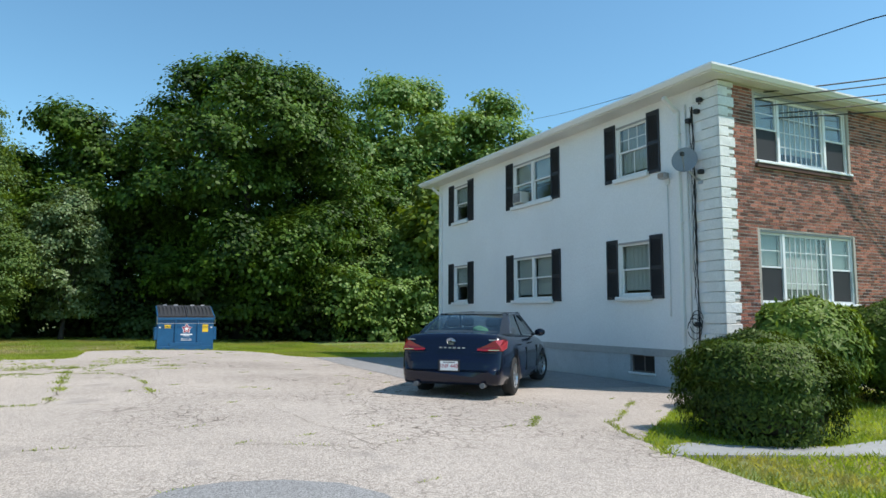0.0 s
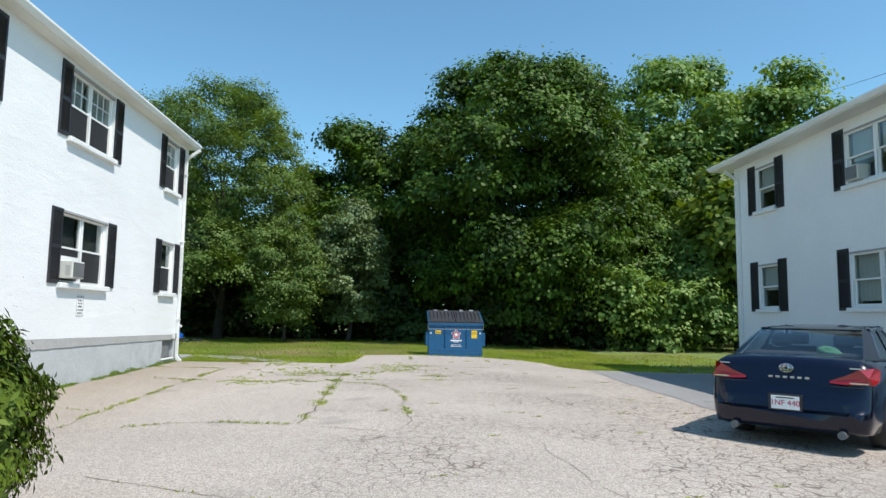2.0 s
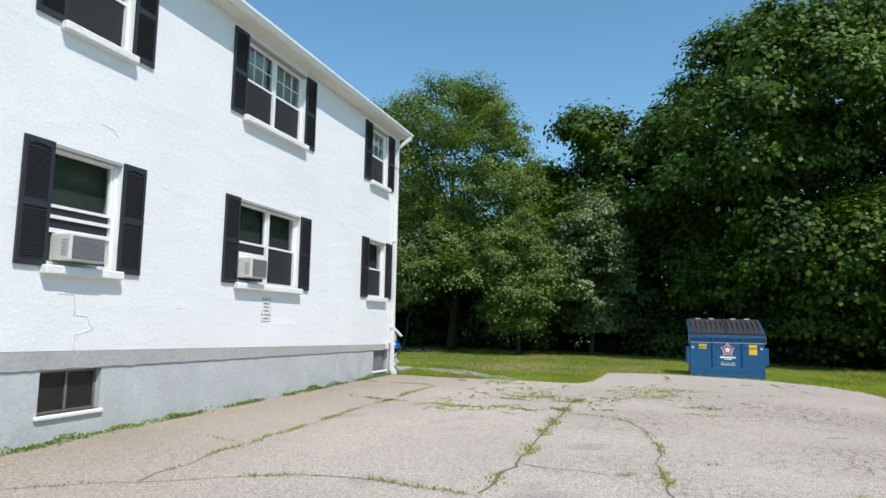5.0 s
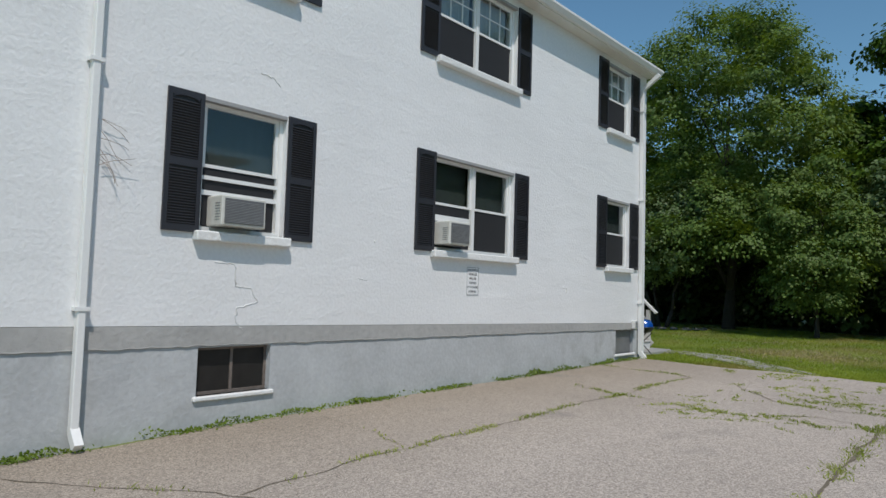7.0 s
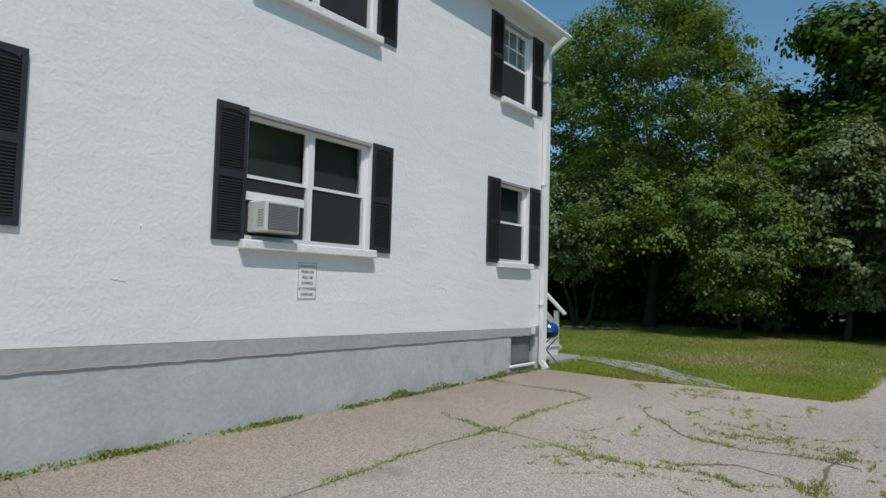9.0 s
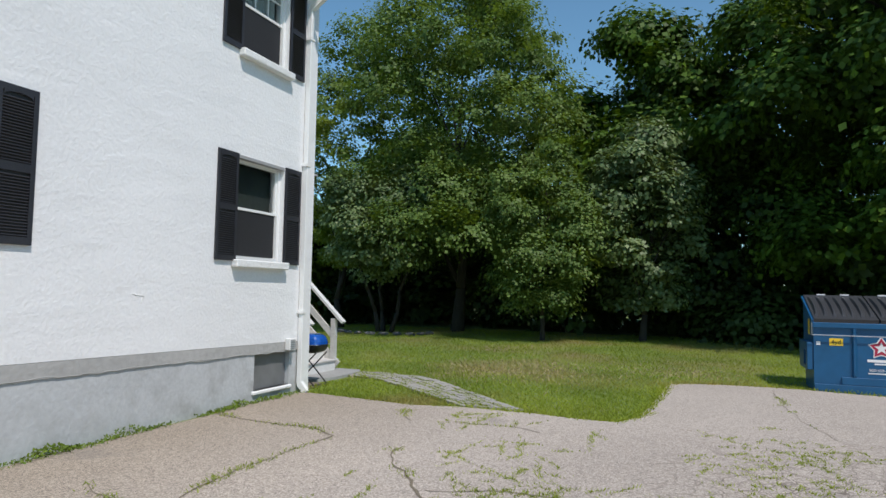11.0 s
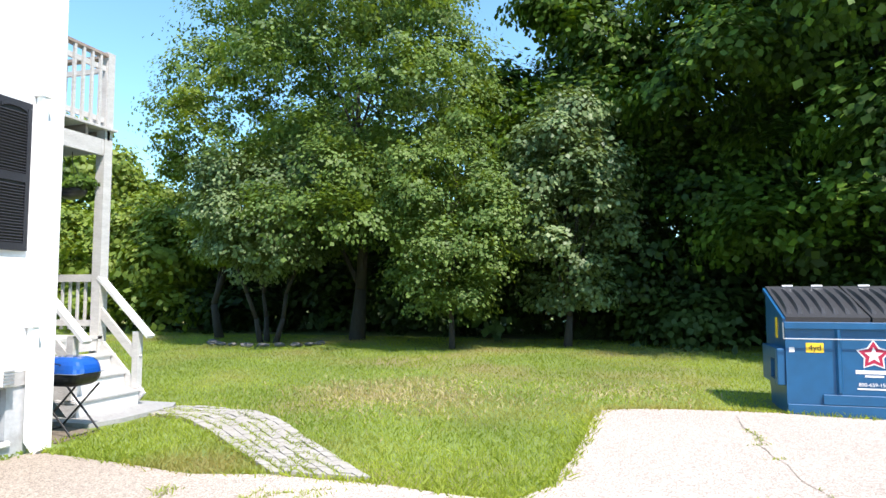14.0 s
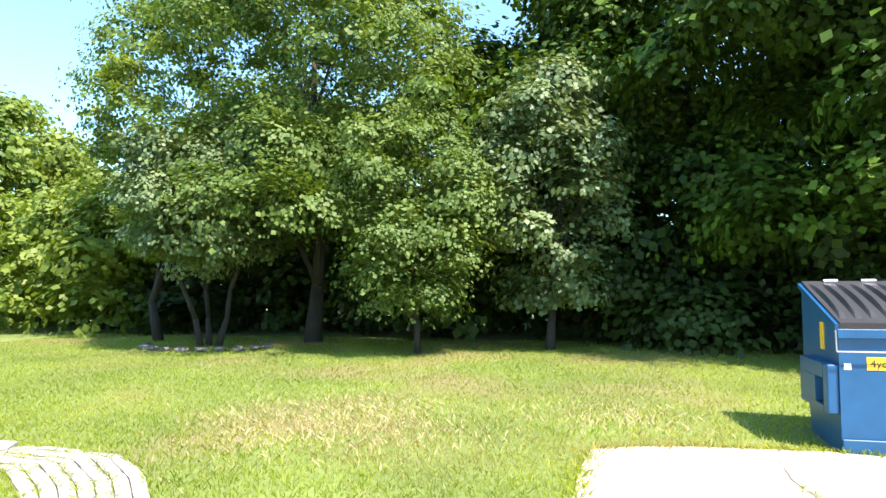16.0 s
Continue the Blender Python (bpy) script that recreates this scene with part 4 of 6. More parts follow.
    for z, ww, hh in ((0.575, 0.20, 0.022), (0.525, 0.10, 0.012), (0.37, 0.19, 0.009)):
        part("print_bar", boxbm(0.02 - ww, 0.02 + ww, -0.005, -0.001, z - hh, z + hh), M["white"], e, "white printed bar")
    bm, bm2, bm3 = bmesh.new(), bmesh.new(), bmesh.new()

    def star(b, R, r, y, cx=0.02, cz=0.78):
        vs = [b.verts.new((cx + (R if i % 2 == 0 else r) * math.sin(math.pi * i / 5), y, cz + (R if i % 2 == 0 else r) * math.cos(math.pi * i / 5))) for i in range(10)]
        c = b.verts.new((cx, y, cz))
        for i in range(10):
            b.faces.new((vs[i], vs[(i + 1) % 10], c))
    star(bm, 0.195, 0.115, -0.004)
    star(bm2, 0.172, 0.095, -0.0065)
    star(bm3, 0.105, 0.045, -0.009)
    part("emblem_edge", bm, M["white"], e)
    part("emblem", bm2, M["redprint"], e, "crimson star emblem")
    part("emblem_star", bm3, M["white"], e)
    bm = boxbm(-w - 0.012, -w - 0.001, 0.42, 0.52, 0.95, 1.22)
    part("sticker", bm, M["yellow"], e, "yellow notice sticker")
    return e


dumpster()


# ---- car ----
def car():
    e = thing("car", "dark blue metallic four-door sedan parked on the asphalt", "car", (6.99, 11.54, ground_z(6.99, 11.54) + 0.02), turn=-44.4)
    stations = [(-2.52, 0.66, 0.34, 0.60), (-2.49, 0.80, 0.27, 0.64), (-2.43, 0.86, 0.25, 0.74), (-2.38, 0.875, 0.24, 0.95), (-2.33, 0.885, 0.24, 1.05), (-2.2, 0.895, 0.23, 1.075),
                (-1.95, 0.91, 0.22, 1.085), (0.0, 0.925, 0.20, 1.01), (0.9, 0.92, 0.20, 0.98), (1.3, 0.915, 0.20, 0.95), (1.9, 0.90, 0.22, 0.86), (2.2, 0.87, 0.24, 0.78), (2.36, 0.80, 0.25, 0.70), (2.46, 0.66, 0.30, 0.58)]
    ys = sorted({s[0] for s in stations} | {yw + k * 0.062 for yw in (-1.40, 1.42) for k in range(-6, 7)} | {-0.9 + 0.3 * k for k in range(6)})
    S = np.array(stations)
    bm = bmesh.new()
    rings = []
    for y in ys:
        w_, zb, zt = (float(np.interp(y, S[:, 0], S[:, k])) for k in (1, 2, 3))
        arch = 0.0
        for yw in (-1.40, 1.42):
            if abs(y - yw) < 0.373:
                arch = 0.33 + math.sqrt(0.373 ** 2 - (y - yw) ** 2)
        half = [(0, zt + 0.03), (w_ * 0.5, zt + 0.022), (w_ * 0.84, zt), (w_ * 0.93, zt - 0.045), (w_ * 0.975, zt - 0.14), (w_, (zt + zb) * 0.5 + 0.03), (w_ * 0.985, zb + 0.14), (w_ * 0.95, zb + 0.02), (w_ * 0.80, zb), (w_ * 0.70, zb), (0, zb)]
        pts = []
        for i, (x, z) in enumerate(half):
            if 4 < i < 9 and z < arch:
                z = arch
            pts.append((x, z))
        ring = [bm.verts.new((x, y, z)) for x, z in pts] + [bm.verts.new((-x, y, z)) for x, z in pts[-2:0:-1]]
        rings.append(ring)
    n = len(rings[0])
    for a, b in zip(rings, rings[1:]):
        for i in range(n):
            bm.faces.new((a[i], a[(i + 1) % n], b[(i + 1) % n], b[i]))
    bm.faces.new(rings[0][::-1])
    bm.faces.new(rings[-1])
    part("body", bm, M["paint"], e, "dark blue metallic body", smooth=True)
    # cabin frame and panes
    base = {k: Vector(v) for k, v in dict(rb=(0.68, -1.88, 1.085), rt=(0.56, -1.02, 1.425), ft=(0.58, 0.18, 1.45), fb=(0.72, 1.02, 0.99)).items()}
    bl = [Vector((0.80, -1.70, 1.085)), Vector((0.615, -0.92, 1.40)), Vector((0.635, 0.12, 1.415)), Vector((0.80, 0.86, 1.0))]
    bm = bmesh.new()
    top = []
    for y, z, wx in ((-1.14, 1.42, 0.555), (-0.98, 1.45, 0.57), (-0.7, 1.475, 0.585), (-0.3, 1.485, 0.59), (0.1, 1.475, 0.59), (0.24, 1.455, 0.57)):
        top.append([bm.verts.new((s * wx * k, y, z - 0.035 * abs(k) ** 3)) for s, k in ((-1, 1.09), (-1, 0.8), (-1, 0.4), (1, 0), (1, 0.4), (1, 0.8), (1, 1.09))])
    for a, b in zip(top, top[1:]):
        for i in range(6):
            bm.faces.new((a[i], a[i + 1], b[i + 1], b[i]))
    part("roof_panel", bm, M["paint"], e, smooth=True)
    for s in (-1, 1):
        def V(x, y, z):
            return (s * x, y, z)
        bm = bmesh.new()
        bm.faces.new([bm.verts.new(V(*p)) for p in ((0.735, -2.02, 1.08), (0.85, -1.62, 1.08), (0.83, -1.38, 1.075), (0.665, -0.92, 1.415), (0.64, -0.78, 1.445), (0.605, -1.12, 1.42))])
        part("rear_pillar", bm, M["paint"], e)
        for nm, a in (("front_pillar", (V(0.80, 0.93, 1.0), V(0.60, 0.17, 1.445), 0.05, 0.06)), ("roof_rail", (V(0.635, -0.95, 1.41), V(0.635, 0.19, 1.435), 0.06, 0.05)),
                      ("middle_pillar", (V(0.815, -0.42, 1.03), V(0.645, -0.36, 1.43), 0.07, 0.03, (1, 0, 0)))):
            bm = bmesh.new()
            beam(bm, *a)
            part(nm, bm, M["paint"], e)
    for a in (((-0.60, -1.10, 1.415), (0.60, -1.10, 1.415), 0.05, 0.02), ((-0.58, 0.22, 1.45), (0.58, 0.22, 1.45), 0.05, 0.03)):
        bm = bmesh.new()
        beam(bm, *a)
        part("header_rail", bm, M["paint"], e)

    def pane(name, pts, lab):
        b = bmesh.new()
        b.faces.new([b.verts.new(p) for p in pts])
        g = part(name, b, M["carglass"], e, lab)
        g.visible_shadow = False
    b = bmesh.new()
    rows = []
    for q in range(5):
        f = q / 4
        y, z, wx = -1.98 + 0.90 * f, 1.085 + 0.34 * f + 0.035 * math.sin(math.pi * f), 0.74 - 0.135 * f
        rows.append([b.verts.new((wx * k, y - 0.05 * (1 - k * k) * (1 - f), z)) for k in (-1, -0.5, 0, 0.5, 1)])
    for r0, r1 in zip(rows, rows[1:]):
        for i in range(4):
            b.faces.new((r0[i], r0[i + 1], r1[i + 1], r1[i]))
    part("rear_window", b, M["carglass"], e, "tinted rear window", smooth=True)
    pane("windscreen", ((-0.74, 1.02, 0.99), (0.74, 1.02, 0.99), (0.58, 0.22, 1.45), (-0.58, 0.22, 1.45)), "tinted windscreen")
    for s in (-1, 1):
        pane("side_window", ((s * 0.815, 0.86, 1.02), (s * 0.82, -0.40, 1.04), (s * 0.65, -0.37, 1.43), (s * 0.63, 0.13, 1.43)), "tinted side window")
        pane("side_window", ((s * 0.82, -0.46, 1.04), (s * 0.815, -1.36, 1.07), (s * 0.655, -0.92, 1.41), (s * 0.65, -0.42, 1.43)), "tinted side window")
        bm = bmesh.new()
        pts = [(s * 0.832, 0.90, 1.00), (s * 0.835, -0.4, 1.025), (s * 0.83, -1.42, 1.075), (s * 0.665, -0.90, 1.425), (s * 0.66, -0.3, 1.45)]
        for a, b2 in zip(pts[2:], pts[3:]):
            rod(bm, a, b2, 0.009)
        part("window_trim", bm, M["chrome"], e, "bright window trim")
    bm = bmesh.new()
    box(bm, -0.70, 0.70, -1.75, -1.15, 1.045, 1.12, bevel=0.02)
    part("parcel_shelf", bm, M["cloth"], e, "dark parcel shelf")
    for x, y in ((-0.38, -1.0), (0.38, -1.0), (-0.38, 0.0), (0.38, 0.0)):
        bm = bmesh.new()
        box(bm, x - 0.25, x + 0.25, y - 0.08, y + 0.06, 1.03, 1.16, bevel=0.04)
        box(bm, x - 0.13, x + 0.13, y - 0.06, y + 0.03, 1.18, 1.36, bevel=0.04)
        part("seat", bm, M["cloth"], e, "grey seat back with headrest")
    bm = bmesh.new()
    bmesh.ops.create_icosphere(bm, subdivisions=3, radius=0.12)
    for v in bm.verts:
        v.co *= 1 + 0.5 * noise.noise(v.co * 9)
        v.co = Vector((v.co.x * 1.2 + 0.30, v.co.y * 0.8 - 1.55, max(v.co.z * 0.6 + 1.14, 1.115)))
    part("cloth_bundle", bm, M["greencloth"], e, "crumpled pale green cloth on the parcel shelf", smooth=True)
    # rear details
    for s in (-1, 1):
        bm = bmesh.new()
        P = [(0.46, -2.415, 0.845), (0.62, -2.415, 0.91), (0.76, -2.405, 0.985), (0.880, -2.24, 1.00), (0.915, -2.06, 0.97), (0.918, -2.16, 0.85), (0.885, -2.37, 0.81), (0.62, -2.435, 0.81), (0.46, -2.43, 0.82)]
        vs = [bm.verts.new((s * x, y - 0.012, z)) for x, y, z in P]
        c = bm.verts.new((s * 0.845, -2.405, 0.89))
        for i in range(len(vs)):
            bm.faces.new((vs[i], vs[(i + 1) % len(vs)], c))
        tl = part("tail_light", bm, M["tail"], e, "red tail lamp")
        bm = bmesh.new()
        beam(bm, (s * 0.66, -2.448, 0.830), (s * 0.84, -2.430, 0.830), 0.012, 0.014)
        part("reflector_strip", bm, M["chrome"], tl, "clear strip of the tail lamp")
        bm = bmesh.new()
        rod(bm, (s * 0.58, -2.40, 0.25), (s * 0.58, -2.56, 0.25), 0.045, n=14)
        part("exhaust", bm, M["vent"], e, "dull steel exhaust tip")
        bm = bmesh.new()
        bmesh.ops.create_icosphere(bm, subdivisions=2, radius=1)
        for v in bm.verts:
            v.co = Vector((s * (1.0 + v.co.x * 0.115), 0.62 + v.co.y * 0.07, 1.06 + v.co.z * 0.08))
        mir = part("wing_mirror", bm, M["paint"], e, "dark blue wing mirror", smooth=True)
        bm = bmesh.new()
        beam(bm, (s * 0.83, 0.66, 1.01), (s * 0.95, 0.63, 1.03), 0.06, 0.04)
        part("mirror_arm", bm, M["blackplastic"], mir)
        for y in (-1.05, -0.05):
            bm = bmesh.new()
            x0, x1 = sorted((s * 0.912, s * 0.945))
            box(bm, x0, x1, y - 0.09, y + 0.09, 0.86, 0.885, bevel=0.006)
            part("door_handle", bm, M["paint"], e)
        for y0 in (-0.42, 0.72, -1.28):
            bm = bmesh.new()
            x0, x1 = sorted((s * 0.90, s * 0.9265))
            box(bm, x0, x1, y0 - 0.004, y0 + 0.004, 0.36, 0.80)
            part("door_gap", bm, M["ink"], e, "dark door seam")
    bm = bmesh.new()
    box(bm, -0.185, 0.185, -2.53, -2.49, 0.470, 0.660)
    part("plate_recess", bm, M["blackplastic"], e)
    plate = part("license_plate", boxbm(-0.155, 0.155, -2.535, -2.523, 0.485, 0.640, bevel=0.004), M["white"], e, "white licence plate with red characters")
    text("lettering", "1NF 440", 0.092, M["redprint"], pose(0, -2.537, 0.557, 90), plate)
    part("print_bar", boxbm(-0.10, 0.10, -2.538, -2.536, 0.613, 0.627), M["ink"], plate, "dark printed bar")
    bm = bmesh.new()
    for rx, rz in ((0.072, 0.05), (0.028, 0.045), (0.05, 0.02)):
        k = 20
        for i in range(k):
            a0, a1 = 6.2832 * i / k, 6.2832 * (i + 1) / k
            rod(bm, (rx * math.cos(a0), -2.425, 0.965 + rz * math.sin(a0)), (rx * math.cos(a1), -2.425, 0.965 + rz * math.sin(a1)), 0.006, n=5)
    part("badge", bm, M["chrome"], e, "chrome oval badge")
    for k in range(6):
        x = -0.20 + 0.08 * k
        part("badge_bar", boxbm(x, x + 0.045, -2.43, -2.415, 0.845, 0.868), M["alloy"], e, "small chrome badge bar")
    for x in (-0.78, 0.66):
        part("badge_bar", boxbm(x, x + 0.12, -2.41, -2.385, 0.985, 1.0), M["alloy"], e, "small chrome badge bar")
    bm = bmesh.new()
    box(bm, -0.80, 0.80, -2.425, -2.40, 0.775, 0.785)
    part("boot_gap", bm, M["ink"], e, "dark seam under the boot lid")
    # wheels
    w0 = new("wheel")
    w0.parent = e
    bm = bmesh.new()
    prof = [(0.215, -0.10), (0.30, -0.105), (0.328, -0.085), (0.332, 0), (0.328, 0.085), (0.30, 0.105), (0.215, 0.10)]
    k = 28
    rg = [[bm.verts.new((o, r * math.cos(6.2832 * i / k), r * math.sin(6.2832 * i / k))) for r, o in prof] for i in range(k)]
    for i in range(k):
        for j in range(len(prof) - 1):
            bm.faces.new((rg[i][j], rg[(i + 1) % k][j], rg[(i + 1) % k][j + 1], rg[i][j + 1]))
    ty = part("tyre", bm, M["rubber"], w0, smooth=True)
    bm = bmesh.new()
    for i in range(k):
        a0, a1 = 6.2832 * i / k, 6.2832 * (i + 1) / k
        q = [bm.verts.new((o, r * math.cos(a), r * math.sin(a))) for a in (a0, a1) for r, o in ((0.222, 0.095), (0.205, 0.05), (0.0, 0.02))]
        bm.faces.new((q[0], q[3], q[4], q[1]))
    for i in range(7):
        a = 6.2832 * i / 7
        c, s2 = math.cos(a), math.sin(a)
        beam(bm, (0.075, 0.05 * c, 0.05 * s2), (0.085, 0.215 * c, 0.215 * s2), 0.035, 0.02, (1, 0, 0))
    rod(bm, (0.05, 0, 0), (0.09, 0, 0), 0.06, n=14)
    part("rim", bm, M["alloy"], w0, "silver alloy rim")
    bm = bmesh.new()
    rod(bm, (-0.05, 0, 0), (0.04, 0, 0), 0.15, n=20)
    part("brake_disc", bm, M["steel"], w0)
    first = True
    for s in (1, -1):
        for y in (-1.40, 1.42):
            turn = (0 if s > 0 else 180) + (-14 if y > 0 else 0)
            m = pose(s * 0.80, y, 0.332, 0, 0, turn)
            if first:
                w0.matrix_basis = m
                first = False
            else:
                c = copy_thing(w0, m)
    return e


car()


# ---- trees ----
def leaves(rng, centers, normals, size, droop=0.35, aspect=1.0):
    """Small pointed leaves, two triangles each, as arrays of verts and faces."""
    n = len(centers)
    nrm = normals + rng.normal(0, 0.28, (n, 3))
    nrm[:, 2] += 0.35
    nrm /= np.linalg.norm(nrm, axis=1)[:, None]
    d = rng.normal(0, 1, (n, 3))
    d[:, 2] -= droop
    d -= (d * nrm).sum(1)[:, None] * nrm
    d /= np.linalg.norm(d, axis=1)[:, None]
    s = np.cross(nrm, d)
    ln = size * rng.uniform(0.6, 1.3, (n, 1))
    w_ = ln * 0.42 * aspect
    v = np.empty((n, 4, 3))
    v[:, 0] = centers
    v[:, 1] = centers + d * ln * 0.5 + s * w_ + nrm * ln * 0.08
    v[:, 2] = centers + d * ln
    v[:, 3] = centers + d * ln * 0.5 - s * w_ + nrm * ln * 0.08
    return v.reshape(-1, 3)


def quads_object(name, v, mat, parent=None, label="", kind=""):
    n = len(v) // 4
    me = bpy.data.meshes.new(name)
    me.vertices.add(4 * n)
    me.vertices.foreach_set("co", v.astype(np.float32).ravel())
    me.loops.add(4 * n)
    me.loops.foreach_set("vertex_index", np.arange(4 * n, dtype=np.int32))
    me.polygons.add(n)
    me.polygons.foreach_set("loop_start", np.arange(0, 4 * n, 4, dtype=np.int32))
    me.polygons.foreach_set("loop_total", np.full(n, 4, dtype=np.int32))
    me.update(calc_edges=True)
    me.materials.append(mat)
    ob = new(name, me)
    if parent:
        ob.parent = parent
    return tagged(ob, label, kind=kind)


def crown_points(rng, n, lobes, flat=0.6, shell=0.2, sprig=0.22, clump=1.0):
    """Points and outward ways: sprigs spread over the lobes (x, y, z, radius), and leaves crowded round each sprig."""
    L = np.array(lobes)
    m = max(30, int(n / (13 * clump ** 1.8)))
    area = L[:, 3] ** 2
    k = rng.choice(len(L), m, p=area / area.sum())
    u = rng.normal(0, 1, (m, 3))
    u /= np.linalg.norm(u, axis=1)[:, None]
    low = u[:, 2] < -0.45
    u[low, 2] *= -1
    r = L[k, 3] * (1.06 - np.abs(rng.normal(0, shell, m)) + rng.exponential(0.02, m))
    s = L[k, :3] + u * r[:, None] * np.array((1, 1, flat))
    q = rng.integers(0, m, n)
    size = sprig * clump * rng.uniform(0.5, 1.3, m)
    off = rng.normal(0, 1, (n, 3)) * np.array((1, 1, 0.5 / clump ** 0.5))
    off[:, 2] -= 0.25 * (clump - 1) * (off[:, 0] ** 2 + off[:, 1] ** 2)
    off += u[q] * rng.uniform(-0.6, 1.4, (n, 1))
    c = s[q] + off * size[q][:, None]
    return c, u[q]


def make_tree(name, label, at, height, radius, n_leaves, leaf, mat, low=0.12, n_lobes=70, lobe=0.26, seed=1, flat=0.6, trunk_r=0.28, shape=1.0, limbs=9, stems=1, lean=0.0, extra=(), clump=1.0):
    """A broad tree: tapered trunk, limbs, and a crown of leaf clumps spread over its outline."""
    rng = np.random.default_rng(seed)
    x0, y0 = at
    z0 = ground_z(x0, y0)
    e = thing(name, label, "tree", (x0, y0, z0), group="trees round the lawn")
    zl, zh = height * low, height
    zc, hz = (zl + zh) / 2, (zh - zl) / 2
    lobes = []
    for q in range(n_lobes):
        u = rng.normal(0, 1, 3)
        u /= np.linalg.norm(u)
        u = np.sign(u) * np.abs(u) ** shape
        s = radius * lobe * rng.uniform(0.6, 1.25)
        k = rng.uniform(0.86, 1.04) if rng.random() < 0.8 else rng.uniform(0.3, 0.8)
        lobes.append((u[0] * (radius - s * 0.9) * k + lean * (u[2] + 1), u[1] * (radius - s * 0.9) * k, zc + u[2] * (hz - s * flat * 0.8) * k, s))
    lobes += list(extra)
    c, u = crown_points(rng, n_leaves, lobes, flat, 0.2, leaf * 1.1, clump)
    c[:, 2] = np.maximum(c[:, 2], 0.15)
    quads_object("crown", leaves(rng, c, u, leaf), mat, e, "crown of many small leaves")
    bm = bmesh.new()
    tops = []
    for s in range(stems):
        off = Vector((0, 0, 0)) if stems == 1 else Vector((0.22 * math.cos(s * 2.1), 0.18 * math.sin(s * 2.1), 0))
        p = off.copy()
        r = trunk_r
        steps = 6
        tip = Vector((off.x * 7, off.y * 7, height * 0.72))
        for i in range(steps):
            q = off.lerp(tip, (i + 1) / steps) + Vector((rng.normal(0, 0.10), rng.normal(0, 0.10), 0))
            r2 = trunk_r * (1 - 0.8 * (i + 1) / steps)
            rod(bm, p - Vector((0, 0, 0.15 if i == 0 else 0)), q, r * (1.35 if i == 0 else 1), r2, n=9)
            p, r = q, r2
            tops.append((q.copy(), r2))
    part("trunk", bm, M["bark"], e, "grey-brown tapered trunk", smooth=True)
    for i in range(limbs):
        b, r = tops[int(rng.integers(0, max(1, len(tops) - 1)))]
        g = lobes[int(rng.integers(0, n_lobes))]
        tgt = Vector(g[:3])
        mid = b.lerp(tgt, 0.5) + Vector((0, 0, 0.3))
        bm = bmesh.new()
        rod(bm, b, mid, r * 0.5, r * 0.3, n=6)
        rod(bm, mid, tgt, r * 0.3, r * 0.08, n=6)
        bmesh.ops.remove_doubles(bm, verts=bm.verts[:], dist=0.02)
        part("limb", bm, M["bark"], e)
    return e


make_tree("maple_tree", "large dense dark green maple with a domed crown near the lawn", (6.1, 35.2), 15.1, 6.2, 170000, 0.20, M["maple"], 0.02, 165, 0.19, 11, flat=0.85, shape=0.92, trunk_r=0.4, clump=1.45,
          extra=[(5.4, 0.0, 6.8, 1.5), (6.2, -0.4, 4.8, 1.5), (6.0, 0.5, 3.2, 1.4), (4.8, -0.6, 8.6, 1.4), (5.6, 0.8, 5.6, 1.5)])
make_tree("maple_tree", "dark green maple beside the large maple", (-2.0, 38.6), 11.7, 4.1, 58000, 0.22, M["maple"], 0.03, 110, 0.22, 12, flat=0.8, clump=1.4)
make_tree("locust_tree", "feathery light green locust with a tall straight trunk", (-8.3, 35.0), 12.9, 4.3, 105000, 0.12, M["locust"], 0.2, 230, 0.16, 13, flat=0.75, trunk_r=0.2, clump=2.0,
          extra=[(0.7, -4.0, 3.3, 1.0), (-0.6, -4.0, 3.5, 0.8), (1.6, -3.6, 3.2, 0.8), (0.5, -3.0, 4.5, 1.2), (-2.0, -3.0, 5.0, 1.0), (-4.9, 0.0, 10.3, 1.3), (-6.0, 0.2, 9.2, 1.1), (-4.2, 0.0, 11.3, 1.0), (-6.3, 0.0, 7.6, 1.2), (-5.2, 0.0, 8.6, 1.4), (-5.6, 0.0, 6.4, 1.3)])
make_tree("small_tree", "pale-leaved small tree with several stems", (-10.4, 33.4), 6.0, 2.5, 36000, 0.115, M["pear"], 0.24, 60, 0.28, 14, flat=0.8, trunk_r=0.075, stems=3)
make_tree("small_tree", "pale glossy-leaved young tree at the wood's edge", (-1.9, 34.2), 6.9, 1.9, 26000, 0.14, M["pear"], 0.10, 60, 0.28, 15, flat=0.8, trunk_r=0.10)
make_tree("locust_tree", "young locust with drooping light green sprays", (-4.7, 32.8), 6.4, 1.9, 30000, 0.10, M["locust"], 0.10, 90, 0.22, 16, flat=0.75, trunk_r=0.07, clump=1.8)
make_tree("ash_tree", "thin yellowish tree with sparse twigs", (-12.8, 34.6), 9.0, 2.1, 15000, 0.12, M["lime"], 0.25, 70, 0.17, 17, flat=0.7, trunk_r=0.12)
make_tree("oak_tree", "tall light green tree behind the large maple", (19.8, 48.0), 20.4, 6.3, 70000, 0.30, M["far"], 0.15, 130, 0.20, 18, flat=0.75, trunk_r=0.4)
make_tree("oak_tree", "tall green tree behind the white building", (26.0, 44.5), 18.8, 5.8, 56000, 0.30, M["far"], 0.15, 110, 0.20, 19, flat=0.75, trunk_r=0.4)
make_tree("oak_tree", "tall green tree in the wood behind", (14.0, 46.0), 15.0, 5.4, 34000, 0.30, M["far"], 0.1, 80, 0.22, 20, flat=0.75, trunk_r=0.3)
